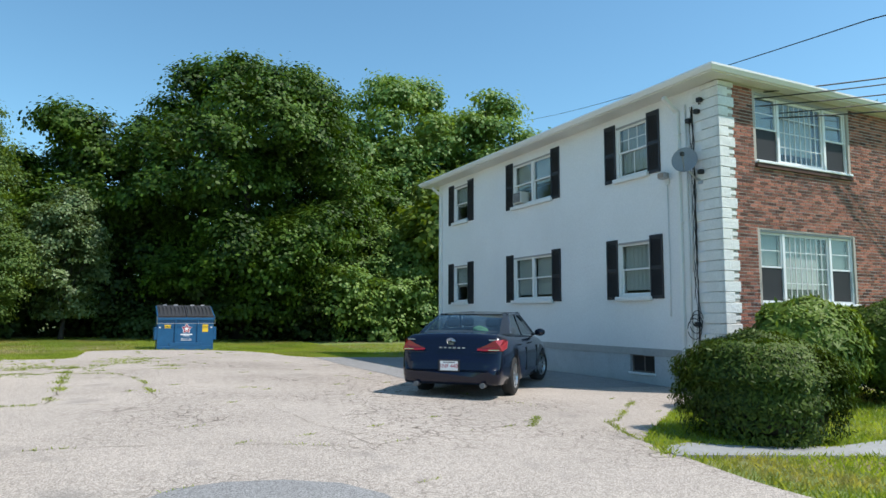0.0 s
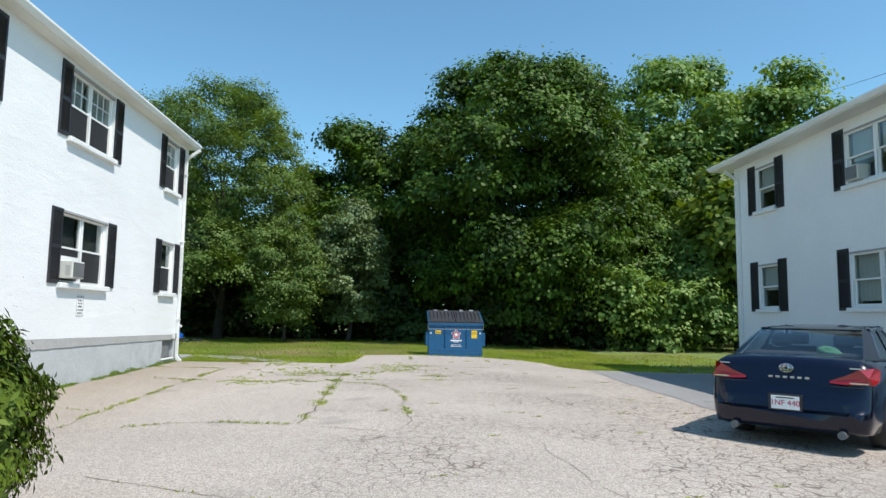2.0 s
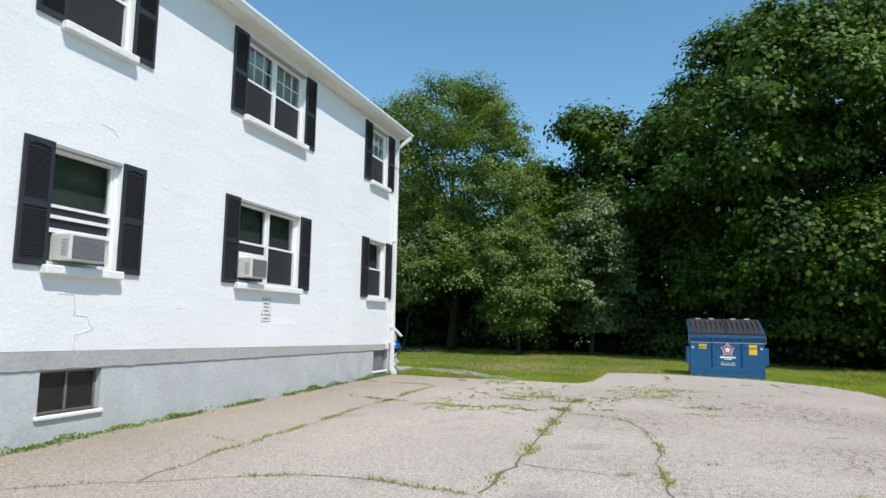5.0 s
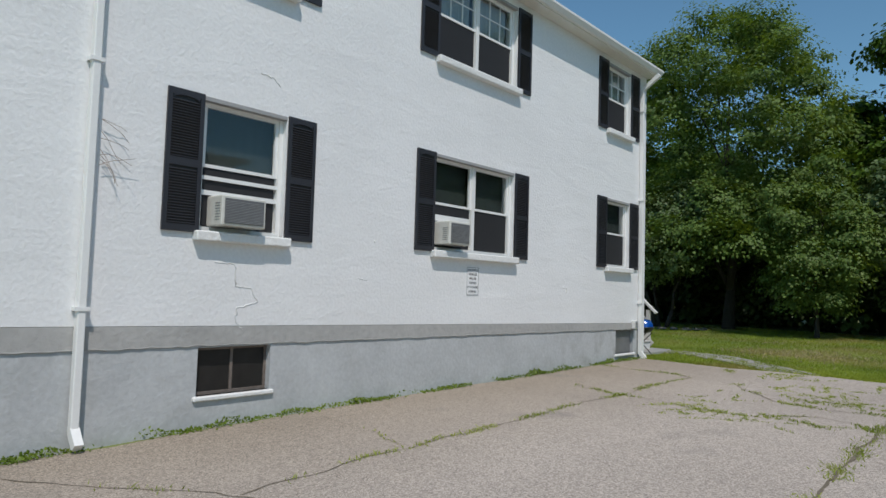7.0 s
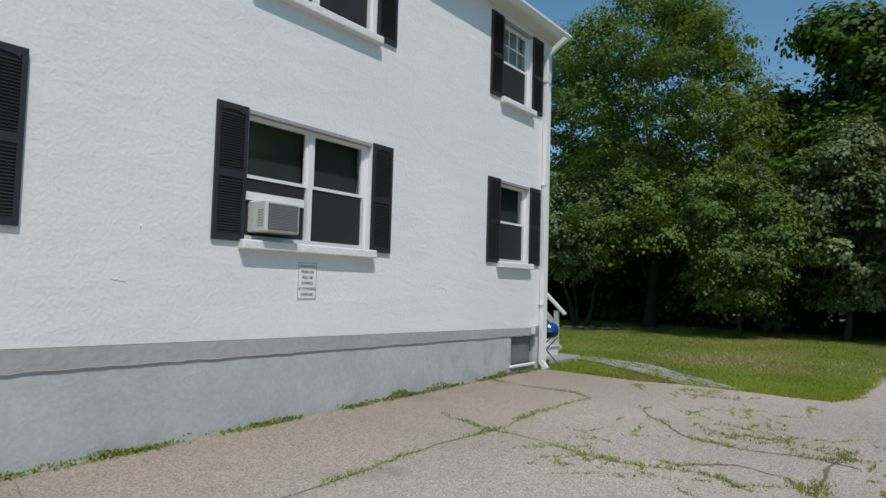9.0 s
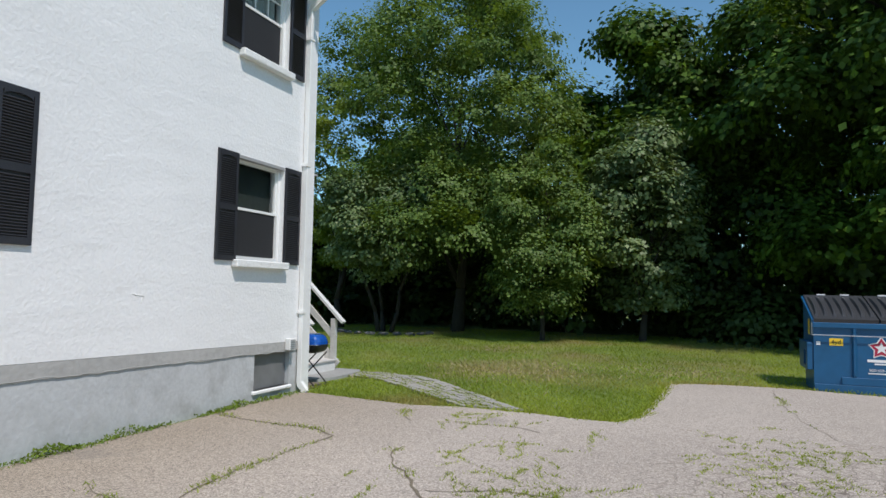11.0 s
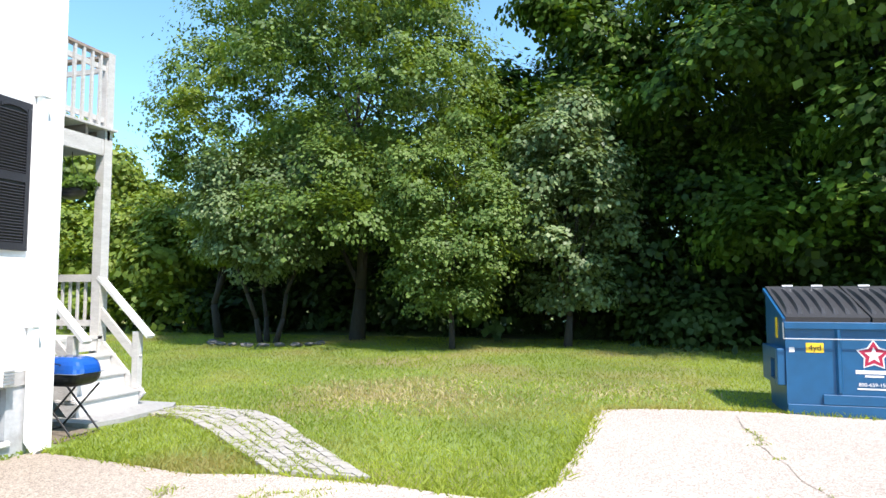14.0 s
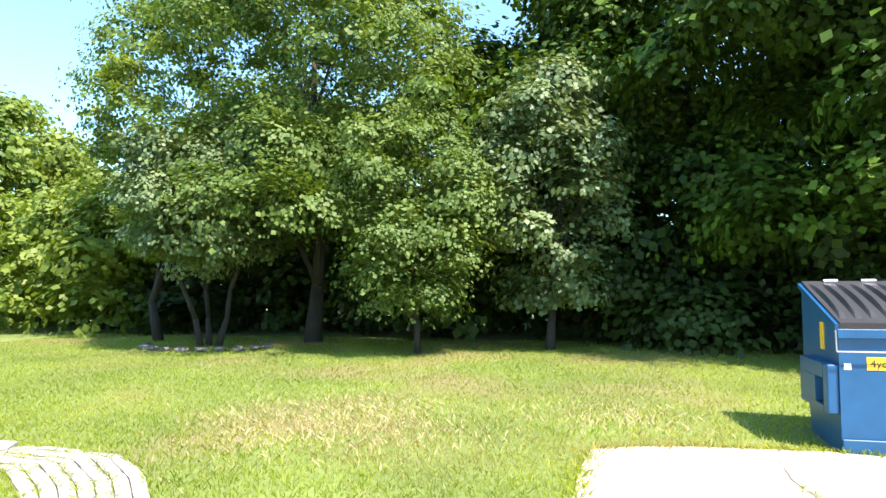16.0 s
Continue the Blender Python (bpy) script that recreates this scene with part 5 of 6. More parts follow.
make_tree("sumac_tree", "bright yellow-green broad-leaved tree beyond the asphalt", (17.0, 33.6), 9.0, 2.7, 12000, 0.36, M["lime"], 0.3, 46, 0.26, 21, flat=0.6, trunk_r=0.12)
make_tree("small_tree", "green small tree at the edge of the wood", (14.4, 35.0), 6.4, 2.9, 26000, 0.17, M["far"], 0.03, 60, 0.26, 22, flat=0.8, trunk_r=0.12)
make_tree("maple_tree", "green maple at the edge of the wood", (24.0, 37.0), 11.0, 4.2, 24000, 0.28, M["far"], 0.05, 70, 0.24, 23, flat=0.8)
make_tree("maple_tree", "yellow-green tree in the far hedge", (-18.0, 38.5), 5.6, 2.8, 20000, 0.20, M["lime"], 0.03, 60, 0.26, 27, flat=0.8)
make_tree("maple_tree", "green tree in the far hedge", (-26.6, 42.0), 10.0, 3.8, 24000, 0.26, M["lime"], 0.03, 70, 0.24, 24, flat=0.8)
make_tree("maple_tree", "dark tree standing in the wood", (-12.5, 42.5), 9.5, 4.4, 26000, 0.26, M["maple"], 0.05, 70, 0.24, 26, flat=0.8)
make_tree("maple_tree", "green maple beyond the brick building", (32.0, 18.5), 12.2, 4.0, 14000, 0.30, M["far"], 0.1, 60, 0.24, 29, flat=0.8)
make_tree("maple_tree", "green maple beyond the far corner", (14.0, 40.0), 10.0, 3.8, 26000, 0.26, M["maple"], 0.05, 70, 0.24, 28, flat=0.8)


def thicket(name, label, pts, height, n, leaf, mat, seed, wide=1.8):
    """Unbroken undergrowth along a line of points."""
    rng = np.random.default_rng(seed)
    lobes = []
    P = [Vector((*p, 0)) for p in pts]
    for a, b in zip(P, P[1:]):
        k = max(2, int((b - a).length / 0.9))
        for i in range(k):
            q = a.lerp(b, i / k)
            for h in np.arange(0.5, height, 1.1):
                if rng.random() < 0.92:
                    r = rng.uniform(0.8, 1.5)
                    lobes.append((q.x + rng.normal(0, 0.6), q.y + rng.normal(0, wide * 0.5), ground_z(q.x, q.y) + h * rng.uniform(0.75, 1.1), r))
    c, u = crown_points(rng, n, lobes, 0.75)
    c[:, 2] = np.maximum(c[:, 2], 0.5)
    ob = quads_object(name, leaves(rng, c, u, leaf), mat, None, label, "stuff")
    ob["category"] = "undergrowth"
    return ob


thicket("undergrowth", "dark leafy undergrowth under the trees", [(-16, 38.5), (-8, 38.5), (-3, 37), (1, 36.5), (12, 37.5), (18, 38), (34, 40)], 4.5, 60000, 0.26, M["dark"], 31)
thicket("undergrowth", "light green leafy hedge beyond the lawn", [(-40, 36), (-30, 37), (-22, 37.5), (-15, 37)], 4.2, 34000, 0.24, M["lime"], 32)
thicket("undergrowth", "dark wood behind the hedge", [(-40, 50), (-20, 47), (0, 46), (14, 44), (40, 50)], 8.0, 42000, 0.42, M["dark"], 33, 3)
thicket("undergrowth", "green undergrowth beside the maple", [(10.5, 32.5), (14, 33.5), (20, 33.0), (30, 33)], 3.0, 26000, 0.20, M["far"], 34)
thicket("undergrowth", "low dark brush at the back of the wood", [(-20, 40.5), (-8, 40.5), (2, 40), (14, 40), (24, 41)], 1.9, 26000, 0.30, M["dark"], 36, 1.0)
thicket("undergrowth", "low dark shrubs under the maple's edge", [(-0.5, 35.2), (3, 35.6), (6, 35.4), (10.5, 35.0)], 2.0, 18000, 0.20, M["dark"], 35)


def bush(name, label, at, rx, ry, h, n, leaf, mat, seed, boxy=0.0, low=0.0):
    """A clipped shrub of dense twigs and needles."""
    rng = np.random.default_rng(seed)
    x0, y0 = at
    e = thing(name, label, "bush", (x0, y0, ground_z(x0, y0)), group="garden bushes")
    u = rng.normal(0, 1, (n, 3))
    u[:, 2] = np.abs(u[:, 2]) * rng.choice((1, 1, 1, -0.6), n)
    u /= np.linalg.norm(u, axis=1)[:, None]
    p = 2 + boxy
    k = (np.abs(u) ** p).sum(1) ** (-1 / p)
    bumps = 1 + 0.06 * np.sin(u[:, 0] * 7 + seed) * np.sin(u[:, 1] * 6) + 0.05 * np.sin(u[:, 2] * 13 + seed) + rng.normal(0, 0.022, n)
    r = (1 - np.abs(rng.normal(0, 0.10, n))) * k * bumps
    c = u * r[:, None] * np.array((rx, ry, h / 2)) + np.array((0, 0, h / 2 + low))
    c[:, 2] = np.maximum(c[:, 2], 0.03)
    quads_object("foliage", leaves(rng, c, u * np.array((1, 1, 0.6)), leaf, -0.8, 0.45), mat, e, "dense short twigs and needles")
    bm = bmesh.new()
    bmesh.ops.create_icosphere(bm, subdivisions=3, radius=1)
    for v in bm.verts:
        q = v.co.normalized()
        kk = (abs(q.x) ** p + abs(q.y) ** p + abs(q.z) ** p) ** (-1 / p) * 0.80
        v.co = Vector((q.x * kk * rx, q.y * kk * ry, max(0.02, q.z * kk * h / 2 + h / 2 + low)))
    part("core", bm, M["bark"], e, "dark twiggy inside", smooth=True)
    bm = bmesh.new()
    for i in range(6):
        a = i * 1.05
        rod(bm, (0.08 * math.cos(a), 0.08 * math.sin(a), -0.05), (rx * 0.5 * math.cos(a), ry * 0.5 * math.sin(a), h * 0.5), 0.03, 0.015, n=6)
    part("stem", bm, M["bark"], e)
    return e


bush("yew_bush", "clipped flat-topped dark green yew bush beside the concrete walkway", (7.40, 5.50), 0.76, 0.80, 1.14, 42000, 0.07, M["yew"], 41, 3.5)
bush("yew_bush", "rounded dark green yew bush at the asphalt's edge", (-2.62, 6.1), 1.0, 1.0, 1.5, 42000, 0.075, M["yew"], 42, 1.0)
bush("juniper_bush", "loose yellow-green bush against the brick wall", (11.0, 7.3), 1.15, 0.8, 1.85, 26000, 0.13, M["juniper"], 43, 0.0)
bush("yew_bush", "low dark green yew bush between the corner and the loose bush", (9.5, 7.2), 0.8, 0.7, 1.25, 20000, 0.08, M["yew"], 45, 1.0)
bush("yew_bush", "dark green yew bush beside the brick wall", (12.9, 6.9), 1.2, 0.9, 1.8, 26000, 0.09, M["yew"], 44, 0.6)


# ---- brick front and quoins ----
def brick_front():
    """The brick skin of the right building's front. The bricks nearest the corner are parts; the rest is joined."""
    host = bpy.data.objects["wall_front.001"]
    holes = [(11.66, 14.84, 1.89, 3.47), (11.66, 14.84, 4.78, 6.32)]
    yf = R_Y0 - 0.15
    cw, ch, L0, H0 = 0.213, 0.0685, 0.198, 0.053
    rng = np.random.default_rng(5)
    shapes = []
    for k in range(4):
        bm = bmesh.new()
        box(bm, 0, L0, -0.004 - 0.0015 * k, 0.01, 0, H0)
        shapes.append(mesh_of("brick", bm, M["brickpart"]))
    half = mesh_of("brick", boxbm(0, L0 / 2 - 0.005, -0.006, 0.01, 0, H0), M["brickpart"])
    near, verts, faces = 0, [], []
    row, z = 0, 1.02
    while z < 6.34:
        x = 11.07 - (cw / 2 if row % 2 else 0)
        while x < 18.4:
            a, b = max(x, 11.07), x + L0
            hit = [h for h in holes if z + H0 > h[2] and z < h[3] and b > h[0] and a < h[1]]
            for h in hit:
                if a < h[0]:
                    b = min(b, h[0])
                elif b > h[1]:
                    a = max(a, h[1])
                else:
                    a = b
            if b - a > 0.03:
                if a < 11.60 and near < 290 and (b - a > L0 - 0.01 or abs(b - a - L0 / 2) < 0.02):
                    o = new("brick", shapes[int(rng.integers(0, 4))] if b - a > L0 - 0.01 else half)
                    o.parent = host
                    o.location = (a, yf, z)
                    near += 1
                else:
                    d = 0.003 + 0.006 * rng.random()
                    n = len(verts)
                    verts += [(p, q, r) for p in (a, b) for q in (yf - d, yf + 0.01) for r in (z, z + H0)]
                    faces += [tuple(n + i for i in f) for f in ((0, 1, 3, 2), (4, 6, 7, 5), (0, 4, 5, 1), (2, 3, 7, 6), (0, 2, 6, 4), (1, 5, 7, 3))]
            x += cw
        z += ch
        row += 1
    raw("brickwork", verts, faces, M["brick"], host, "red brickwork with pale mortar", "stuff")
    # quoins of white painted brick, long and short by turns
    z, k = 0.95, 0
    while z < 6.36:
        h = min(0.205, 6.39 - z)
        w = 0.41 if k % 2 == 0 else 0.235
        bm = bmesh.new()
        box(bm, RX - 0.035, RX + w, yf - 0.03, yf + 0.02, z, z + h - 0.012, bevel=0.006)
        part("quoin", bm, M["quoin"], host, "white painted brick quoin")
        bm = bmesh.new()
        box(bm, RX - 0.035, RX + 0.0, yf + 0.022, yf + (0.62 if k % 2 else 0.42), z, z + h - 0.012, bevel=0.005)
        part("quoin", bm, M["quoin"], host)
        if k % 2:
            bm = bmesh.new()
            box(bm, RX + 0.245, RX + 0.40, yf - 0.012, yf + 0.02, z + 0.07, z + 0.15, bevel=0.005)
            part("quoin", bm, M["quoin"], host)
        z += 0.205
        k += 1
    part("trim", boxbm(RX - 0.03, 18.4, yf - 0.05, yf + 0.005, 0.86, 0.95, bevel=0.006), M["slab"], None, "concrete ledge under the brick front", kind="structure")
    part("wall_base", boxbm(RX - 0.02, 18.4, yf - 0.01, yf + 0.1, -0.2, 0.86), M["foundation"], None, "painted foundation under the brick front", kind="structure")
    part("trim", boxbm(RX - 0.02, RX + 0.0, yf + 0.02, R_Y0, -0.2, 0.95), M["foundation"], None, "painted foundation corner", kind="structure")


brick_front()


# ---- things on the walls ----
def air_conditioner(x_face, out, y0, y1, z0, z1, deep, label):
    e = thing("air_conditioner", label, "air conditioner", (x_face, (y0 + y1) / 2, z0), turn=0 if out > 0 else 180)
    w, h = (y1 - y0) / 2, z1 - z0
    part("casing", boxbm(-0.16, deep, -w, w, 0, h, bevel=0.012), M["ac"], e)
    part("grille", boxbm(deep + 0.001, deep + 0.008, -w + 0.03, w - 0.03, 0.03, h - 0.03), M["vent"], e, "dark grey fin grille")
    me = mesh_of("fin", boxbm(deep + 0.008, deep + 0.012, -w + 0.035, w - 0.035, 0, 0.005), M["greyframe"])
    for k in range(int((h - 0.08) / 0.016)):
        f = new("fin", me)
        f.parent, f.location = e, (0, 0, 0.04 + 0.016 * k)
    lm = mesh_of("side_louvre", boxbm(0.06, deep - 0.04, -w - 0.003, -w, 0, 0.006), M["vent"])
    for k in range(7):
        f = new("side_louvre", lm)
        f.parent, f.location = e, (0, 0, 0.06 + 0.028 * k)
    return e


air_conditioner(LX, 1, 14.74, 15.20, 2.44, 2.77, 0.19, "small ivory window air conditioner on the window sill")
air_conditioner(LX, 1, 11.25, 11.76, 2.38, 2.69, 0.19, "ivory window air conditioner in the single window")
air_conditioner(RX, -1, 15.60, 16.02, 4.95, 5.28, 0.16, "small white window air conditioner upstairs")
part("window_board", boxbm(LX - 0.10, LX - 0.08, 11.16, 12.06, 2.70, 2.75), M["trim"], None, "white board above the air conditioner", kind="structure")
part("window_board", boxbm(LX - 0.10, LX - 0.08, 11.16, 12.06, 2.86, 2.90), M["trim"], None, "white bottom rail of the raised sash", kind="structure")
part("window_board", boxbm(LX - 0.10, LX - 0.08, 14.66, 15.50, 2.78, 2.87), M["trim"], None, "white board above the air conditioner", kind="structure")

notice = thing("notice_sign", "weathered white towing notice fixed to the stucco wall", "sign", (LX, 15.51, 1.94))
part("panel", boxbm(0.001, 0.006, -0.145, 0.145, -0.21, 0.21), M["white"], notice, "faded white panel")
bm = bmesh.new()
for a in ((-0.138, 0.138, 0.200, 0.205), (-0.138, 0.138, -0.205, -0.200), (-0.138, -0.133, -0.2, 0.2), (0.133, 0.138, -0.2, 0.2)):
    box(bm, 0.006, 0.0075, *a)
part("border", bm, M["vent"], notice, "thin dark border")
for k, (words, mat) in enumerate((("UNLAWFUL", "vent"), ("VEHICLES", "ink"), ("WILL BE", "ink"), ("TOWED", "ink"), ("AT OWNERS", "vent"), ("EXPENSE", "vent"))):
    text("lettering", words, 0.046, M[mat], pose(0.0075, 0, 0.165 - 0.064 * k, 90, 0, 90), notice)

v = thing("wall_vent", "small grey louvred vent hood on the cement band", "vent", (LX + 0.01, 20.92, 1.10))
part("hood", boxbm(0, 0.09, -0.065, 0.065, 0, 0.17, bevel=0.01), M["conduit"], v)
for k in range(5):
    part("slat", boxbm(0.09, 0.10, -0.055, 0.055, 0.02 + 0.028 * k, 0.034 + 0.028 * k), M["greyframe"], v)

m_ = thing("satellite_dish", "grey oval satellite dish on an arm by the quoined corner", "satellite dish", (RX, 9.22, 4.45))
bm = bmesh.new()
rings = []
tilt = look((0, 0, 0), (-0.75, -0.55, 0.35)).to_3x3()
cen = Vector((-0.38, 0.05, 0.36))
for q in range(6):
    r = q / 5
    ring = []
    for k in range(24):
        an = 6.2832 * k / 24
        ring.append(bm.verts.new(cen + tilt @ Vector((0.25 * r * math.cos(an), 0.29 * r * math.sin(an), -0.05 * r * r))))
    rings.append(ring)
for a, b in zip(rings[1:], rings[2:]):
    for k in range(24):
        bm.faces.new((a[k], a[(k + 1) % 24], b[(k + 1) % 24], b[k]))
bm.faces.new(rings[1])
bmesh.ops.delete(bm, geom=rings[0], context="VERTS")
part("reflector", bm, M["dish"], m_, smooth=True)
bm = bmesh.new()
rod(bm, (-0.02, 0, 0), (-0.16, 0.0, 0.02), 0.02)
rod(bm, (-0.16, 0, 0.02), cen - Vector((0, 0, 0.12)), 0.02)
part("mast", bm, M["steel"], m_)
bm = bmesh.new()
rod(bm, cen + tilt @ Vector((0, -0.26, 0)), cen + tilt @ Vector((0.0, -0.10, -0.36)), 0.012)
part("feed_arm", bm, M["steel"], m_)
part("feed_horn", boxbm(-0.04, 0.04, -0.03, 0.03, -0.04, 0.04, bevel=0.01), M["ink"], m_).location = cen + tilt @ Vector((0.0, -0.08, -0.38))
part("foot", boxbm(-0.03, 0, -0.06, 0.06, -0.08, 0.08, bevel=0.005), M["steel"], m_)

fl = thing("flood_light", "small square flood light on a white conduit box", "lamp", (RX, 10.10, 4.62))
part("junction_box", boxbm(-0.06, 0, -0.05, 0.05, -0.12, 0.02, bevel=0.008), M["conduit"], fl)
part("lamp_head", boxbm(-0.22, -0.06, -0.10, 0.10, 0.0, 0.13, bevel=0.02), M["greyframe"], fl, "grey lamp head")
part("lamp_glass", boxbm(-0.226, -0.221, -0.08, 0.08, 0.02, 0.11), M["barewood"], fl, "yellowed lamp glass")


def conduit(name, pts, r, mat, label):
    o = tube(name, pts, r, mat, None, label)
    return tagged(o, category="pipe")


X = RX - 0.03
conduit("conduit", [(X, 10.10, 4.50), (X, 10.10, 2.2), (X, 10.11, 1.70)], 0.012, M["conduit"], "thin white painted conduit down the stucco wall")
conduit("conduit", [(X, 9.55, 6.1), (X, 9.55, 3.0), (X, 9.55, 0.5)], 0.02, M["conduit"], "white painted conduit beside the quoins")
conduit("conduit", [(X, 9.47, 5.8), (X, 9.47, 3.1), (X, 9.47, 2.6)], 0.016, M["conduit"], "white painted conduit beside the quoins")
conduit("cable", [(X - 0.01, 9.36, 6.0), (X - 0.03, 9.33, 4.6), (X - 0.01, 9.36, 3.2), (X - 0.02, 9.34, 1.5), (X - 0.02, 9.36, 0.7)], 0.018, M["cable"], "thick black cable down the wall")
for k in range(4):
    rng_ = random.Random(60 + k)
    pts = [(X - 0.04, 9.30 + 0.1 * rng_.random(), 6.0)]
    for q in range(1, 12):
        pts.append((X - 0.03 - 0.03 * rng_.random(), 9.34 + 0.06 * math.sin(q * 1.3 + k * 2) + 0.02 * rng_.random(), 6.0 - q * (0.36 + 0.03 * k)))
    conduit("cable", pts, 0.006, M["cable"], "thin black cable hanging down the wall")
for k in range(3):
    pts = [(X - 0.05 - 0.01 * k, 9.36 + 0.03 * k + (0.14 + 0.02 * k) * math.cos(a * 0.5), 1.65 - 0.1 * k + (0.17 + 0.02 * k) * math.sin(a * 0.5)) for a in range(13)]
    conduit("cable", pts, 0.008, M["cable"], "coiled loop of black cable on the wall")
for y, z in ((9.42, 5.72), (9.12, 6.08), (9.20, 5.86), (9.35, 1.55), (9.14, 4.60)):
    o = part("clamp", boxbm(RX - 0.14, RX - 0.03, y - 0.05, y + 0.05, z - 0.05, z + 0.04, bevel=0.012), M["cable"], None, "black cable clamp on the wall")
    tagged(o, category="clamp", group="cable clamps")
for k, (a, dz, sagk) in enumerate(((( RX - 0.08, 9.12, 6.10), 0.9, 0.35), ((RX - 0.08, 9.20, 5.88), 0.5, 0.5), ((RX - 0.08, 9.40, 5.74), 0.4, 0.55), ((RX - 0.08, 9.38, 5.72), 0.1, 0.7), ((RX - 0.08, 9.15, 6.00), 0.7, 0.4))):
    conduit("overhead_cable", sag(a, (30, 4.0 - 0.1 * k, 9.8 + dz), sagk), 0.016 - 0.002 * (k % 3), M["cable"], "black overhead service cable from the corner of the building")
conduit("overhead_cable", sag((14.6 + 15 * 1.0, -25.0, 3.6), (14.6, 8.0, 8.15), 0.0)[-1:] + sag((14.6, 8.0, 8.15), (33.4, 50.2, 19.7), 0.3), 0.014, M["cable"], "thin overhead wire above the roof")
conduit("overhead_cable", sag((14.6, 8.0, 8.15), (13.4, -12.0, 5.8), 0.2), 0.014, M["cable"], "thin overhead wire above the lawn")
conduit("vent_pipe", [(12.6, 17.4, 6.9), (12.6, 17.4, 7.55)], 0.05, M["ink"], "short dark vent pipe on the roof")
conduit("vent_pipe", [(13.2, 17.0, 7.0), (13.2, 17.0, 7.7)], 0.03, M["barewood"], "thin rusty vent pipe on the roof")


# ---- deck and stairs behind the left building ----
def deck():
    e = thing("deck", "weathered white wooden deck with stairs on the rear wall", "deck", (-0.11, 0.08, 0))
    x1, x0, y0, y1 = -7.02, -11.2, 21.52, 23.62
    W = M["wood"]
    for x, y in ((x1 - 0.07, y1 - 0.07), (x0, y1 - 0.07), (-9.1, y1 - 0.07)):
        part("post", boxbm(x - 0.07, x + 0.07, y - 0.07, y + 0.07, 0.40, 5.27 if x > -7.5 else 4.05), W, e)
    part("beam", boxbm(x0, x1, y1 - 0.20, y1 - 0.15, 3.84, 4.04), W, e)
    part("beam", boxbm(x1 - 0.05, x1 - 0.005, y0, y1 - 0.15, 3.82, 4.04), W, e)
    for k in range(6):
        y = y0 + 0.1 + k * 0.38
        part("joist", boxbm(x1 - 0.8, x1 + 0.0, y, y + 0.045, 4.042, 4.17), M["barewood"], e, "bare joist end")
    for k in range(15):
        y = y0 + k * 0.142
        part("deck_board", boxbm(x0, x1 + 0.06, y, y + 0.136, 4.172, 4.202), W, e)
    part("top_rail", boxbm(x1 - 0.10, x1 + 0.02, y0, y1 - 0.14, 5.19, 5.23), M["barewood"], e, "bare worn top rail")
    part("rail", boxbm(x1 - 0.065, x1 - 0.025, y0, y1 - 0.14, 5.00, 5.07), W, e)
    part("rail", boxbm(x1 - 0.065, x1 - 0.025, y0, y1 - 0.14, 4.28, 4.35), W, e)
    part("top_rail", boxbm(x0, x1 - 0.14, y1 - 0.14, y1 - 0.02, 5.19, 5.23), M["barewood"], e, "bare worn top rail")
    part("rail", boxbm(x0, x1 - 0.14, y1 - 0.10, y1 - 0.06, 5.00, 5.07), W, e)
    part("rail", boxbm(x0, x1 - 0.14, y1 - 0.10, y1 - 0.06, 4.28, 4.35), W, e)
    bal = mesh_of("baluster", boxbm(-0.018, 0.018, -0.018, 0.018, 0, 0.98), W)
    for k in range(14):
        o = new("baluster", bal)
        o.parent, o.location = e, (x1 - 0.003, y0 + 0.10 + k * 0.145, 4.21)
    for k in range(26):
        o = new("baluster", bal)
        o.parent, o.location = e, (x0 + 0.1 + k * 0.155, y1 - 0.035, 4.21)
    # landing and stairs
    part("landing", boxbm(-8.8, -7.02, 22.45, 23.55, 1.33, 1.37), W, e)
    part("landing_skirt", boxbm(-8.8, -7.03, 22.50, 22.53, 0.5, 1.33), W, e)
    part("landing_skirt", boxbm(-7.05, -7.03, 22.532, 23.47, 1.18, 1.33), W, e)
    for k, (x, z) in enumerate(((-6.34, 0.695), (-6.57, 0.92), (-6.80, 1.145))):
        part("tread", boxbm(x - 0.27, x, 22.44, 23.58, z - 0.035, z, bevel=0.006), W, e, "worn grey stair tread")
        part("riser", boxbm(x - 0.05, x - 0.025, 22.50, 23.50, z - 0.225, z - 0.037), M["rail"], e, "white riser")
    for y in (22.47, 23.53):
        bm = bmesh.new()
        beam(bm, (-6.36, y, 0.56), (-7.04, y, 1.22), 0.04, 0.22)
        part("stringer", bm, W, e)
        part("rail_post", boxbm(-6.47, -6.38, y - 0.045, y + 0.045, 0.70, 1.44), W, e)
        bm = bmesh.new()
        beam(bm, (-6.22, y, 1.37), (-7.06, y, 2.16), 0.12, 0.045)
        part("handrail", bm, M["rail"], e, "white sloping handrail")
        bm = bmesh.new()
        beam(bm, (-6.40, y, 1.08), (-7.06, y, 1.72), 0.04, 0.11)
        part("rail", bm, W, e)
        part("rail", boxbm(-8.8, -7.10, y - 0.02, y + 0.02, 2.10, 2.20), W, e)
        part("rail", boxbm(-8.8, -7.10, y - 0.02, y + 0.02, 1.50, 1.58), W, e)
        for k in range(12):
            o = part("baluster", boxbm(-7.22 - 0.13 * k, -7.19 - 0.13 * k, y + 0.021, y + 0.05, 1.45, 2.14), W, e)
    return e


deck()
basket = thing("hanging_basket", "dark hanging basket of trailing plants on a hook under the deck", "plant", (-7.47, 23.36, 3.33))
bm = bmesh.new()
bmesh.ops.create_icosphere(bm, subdivisions=3, radius=1)
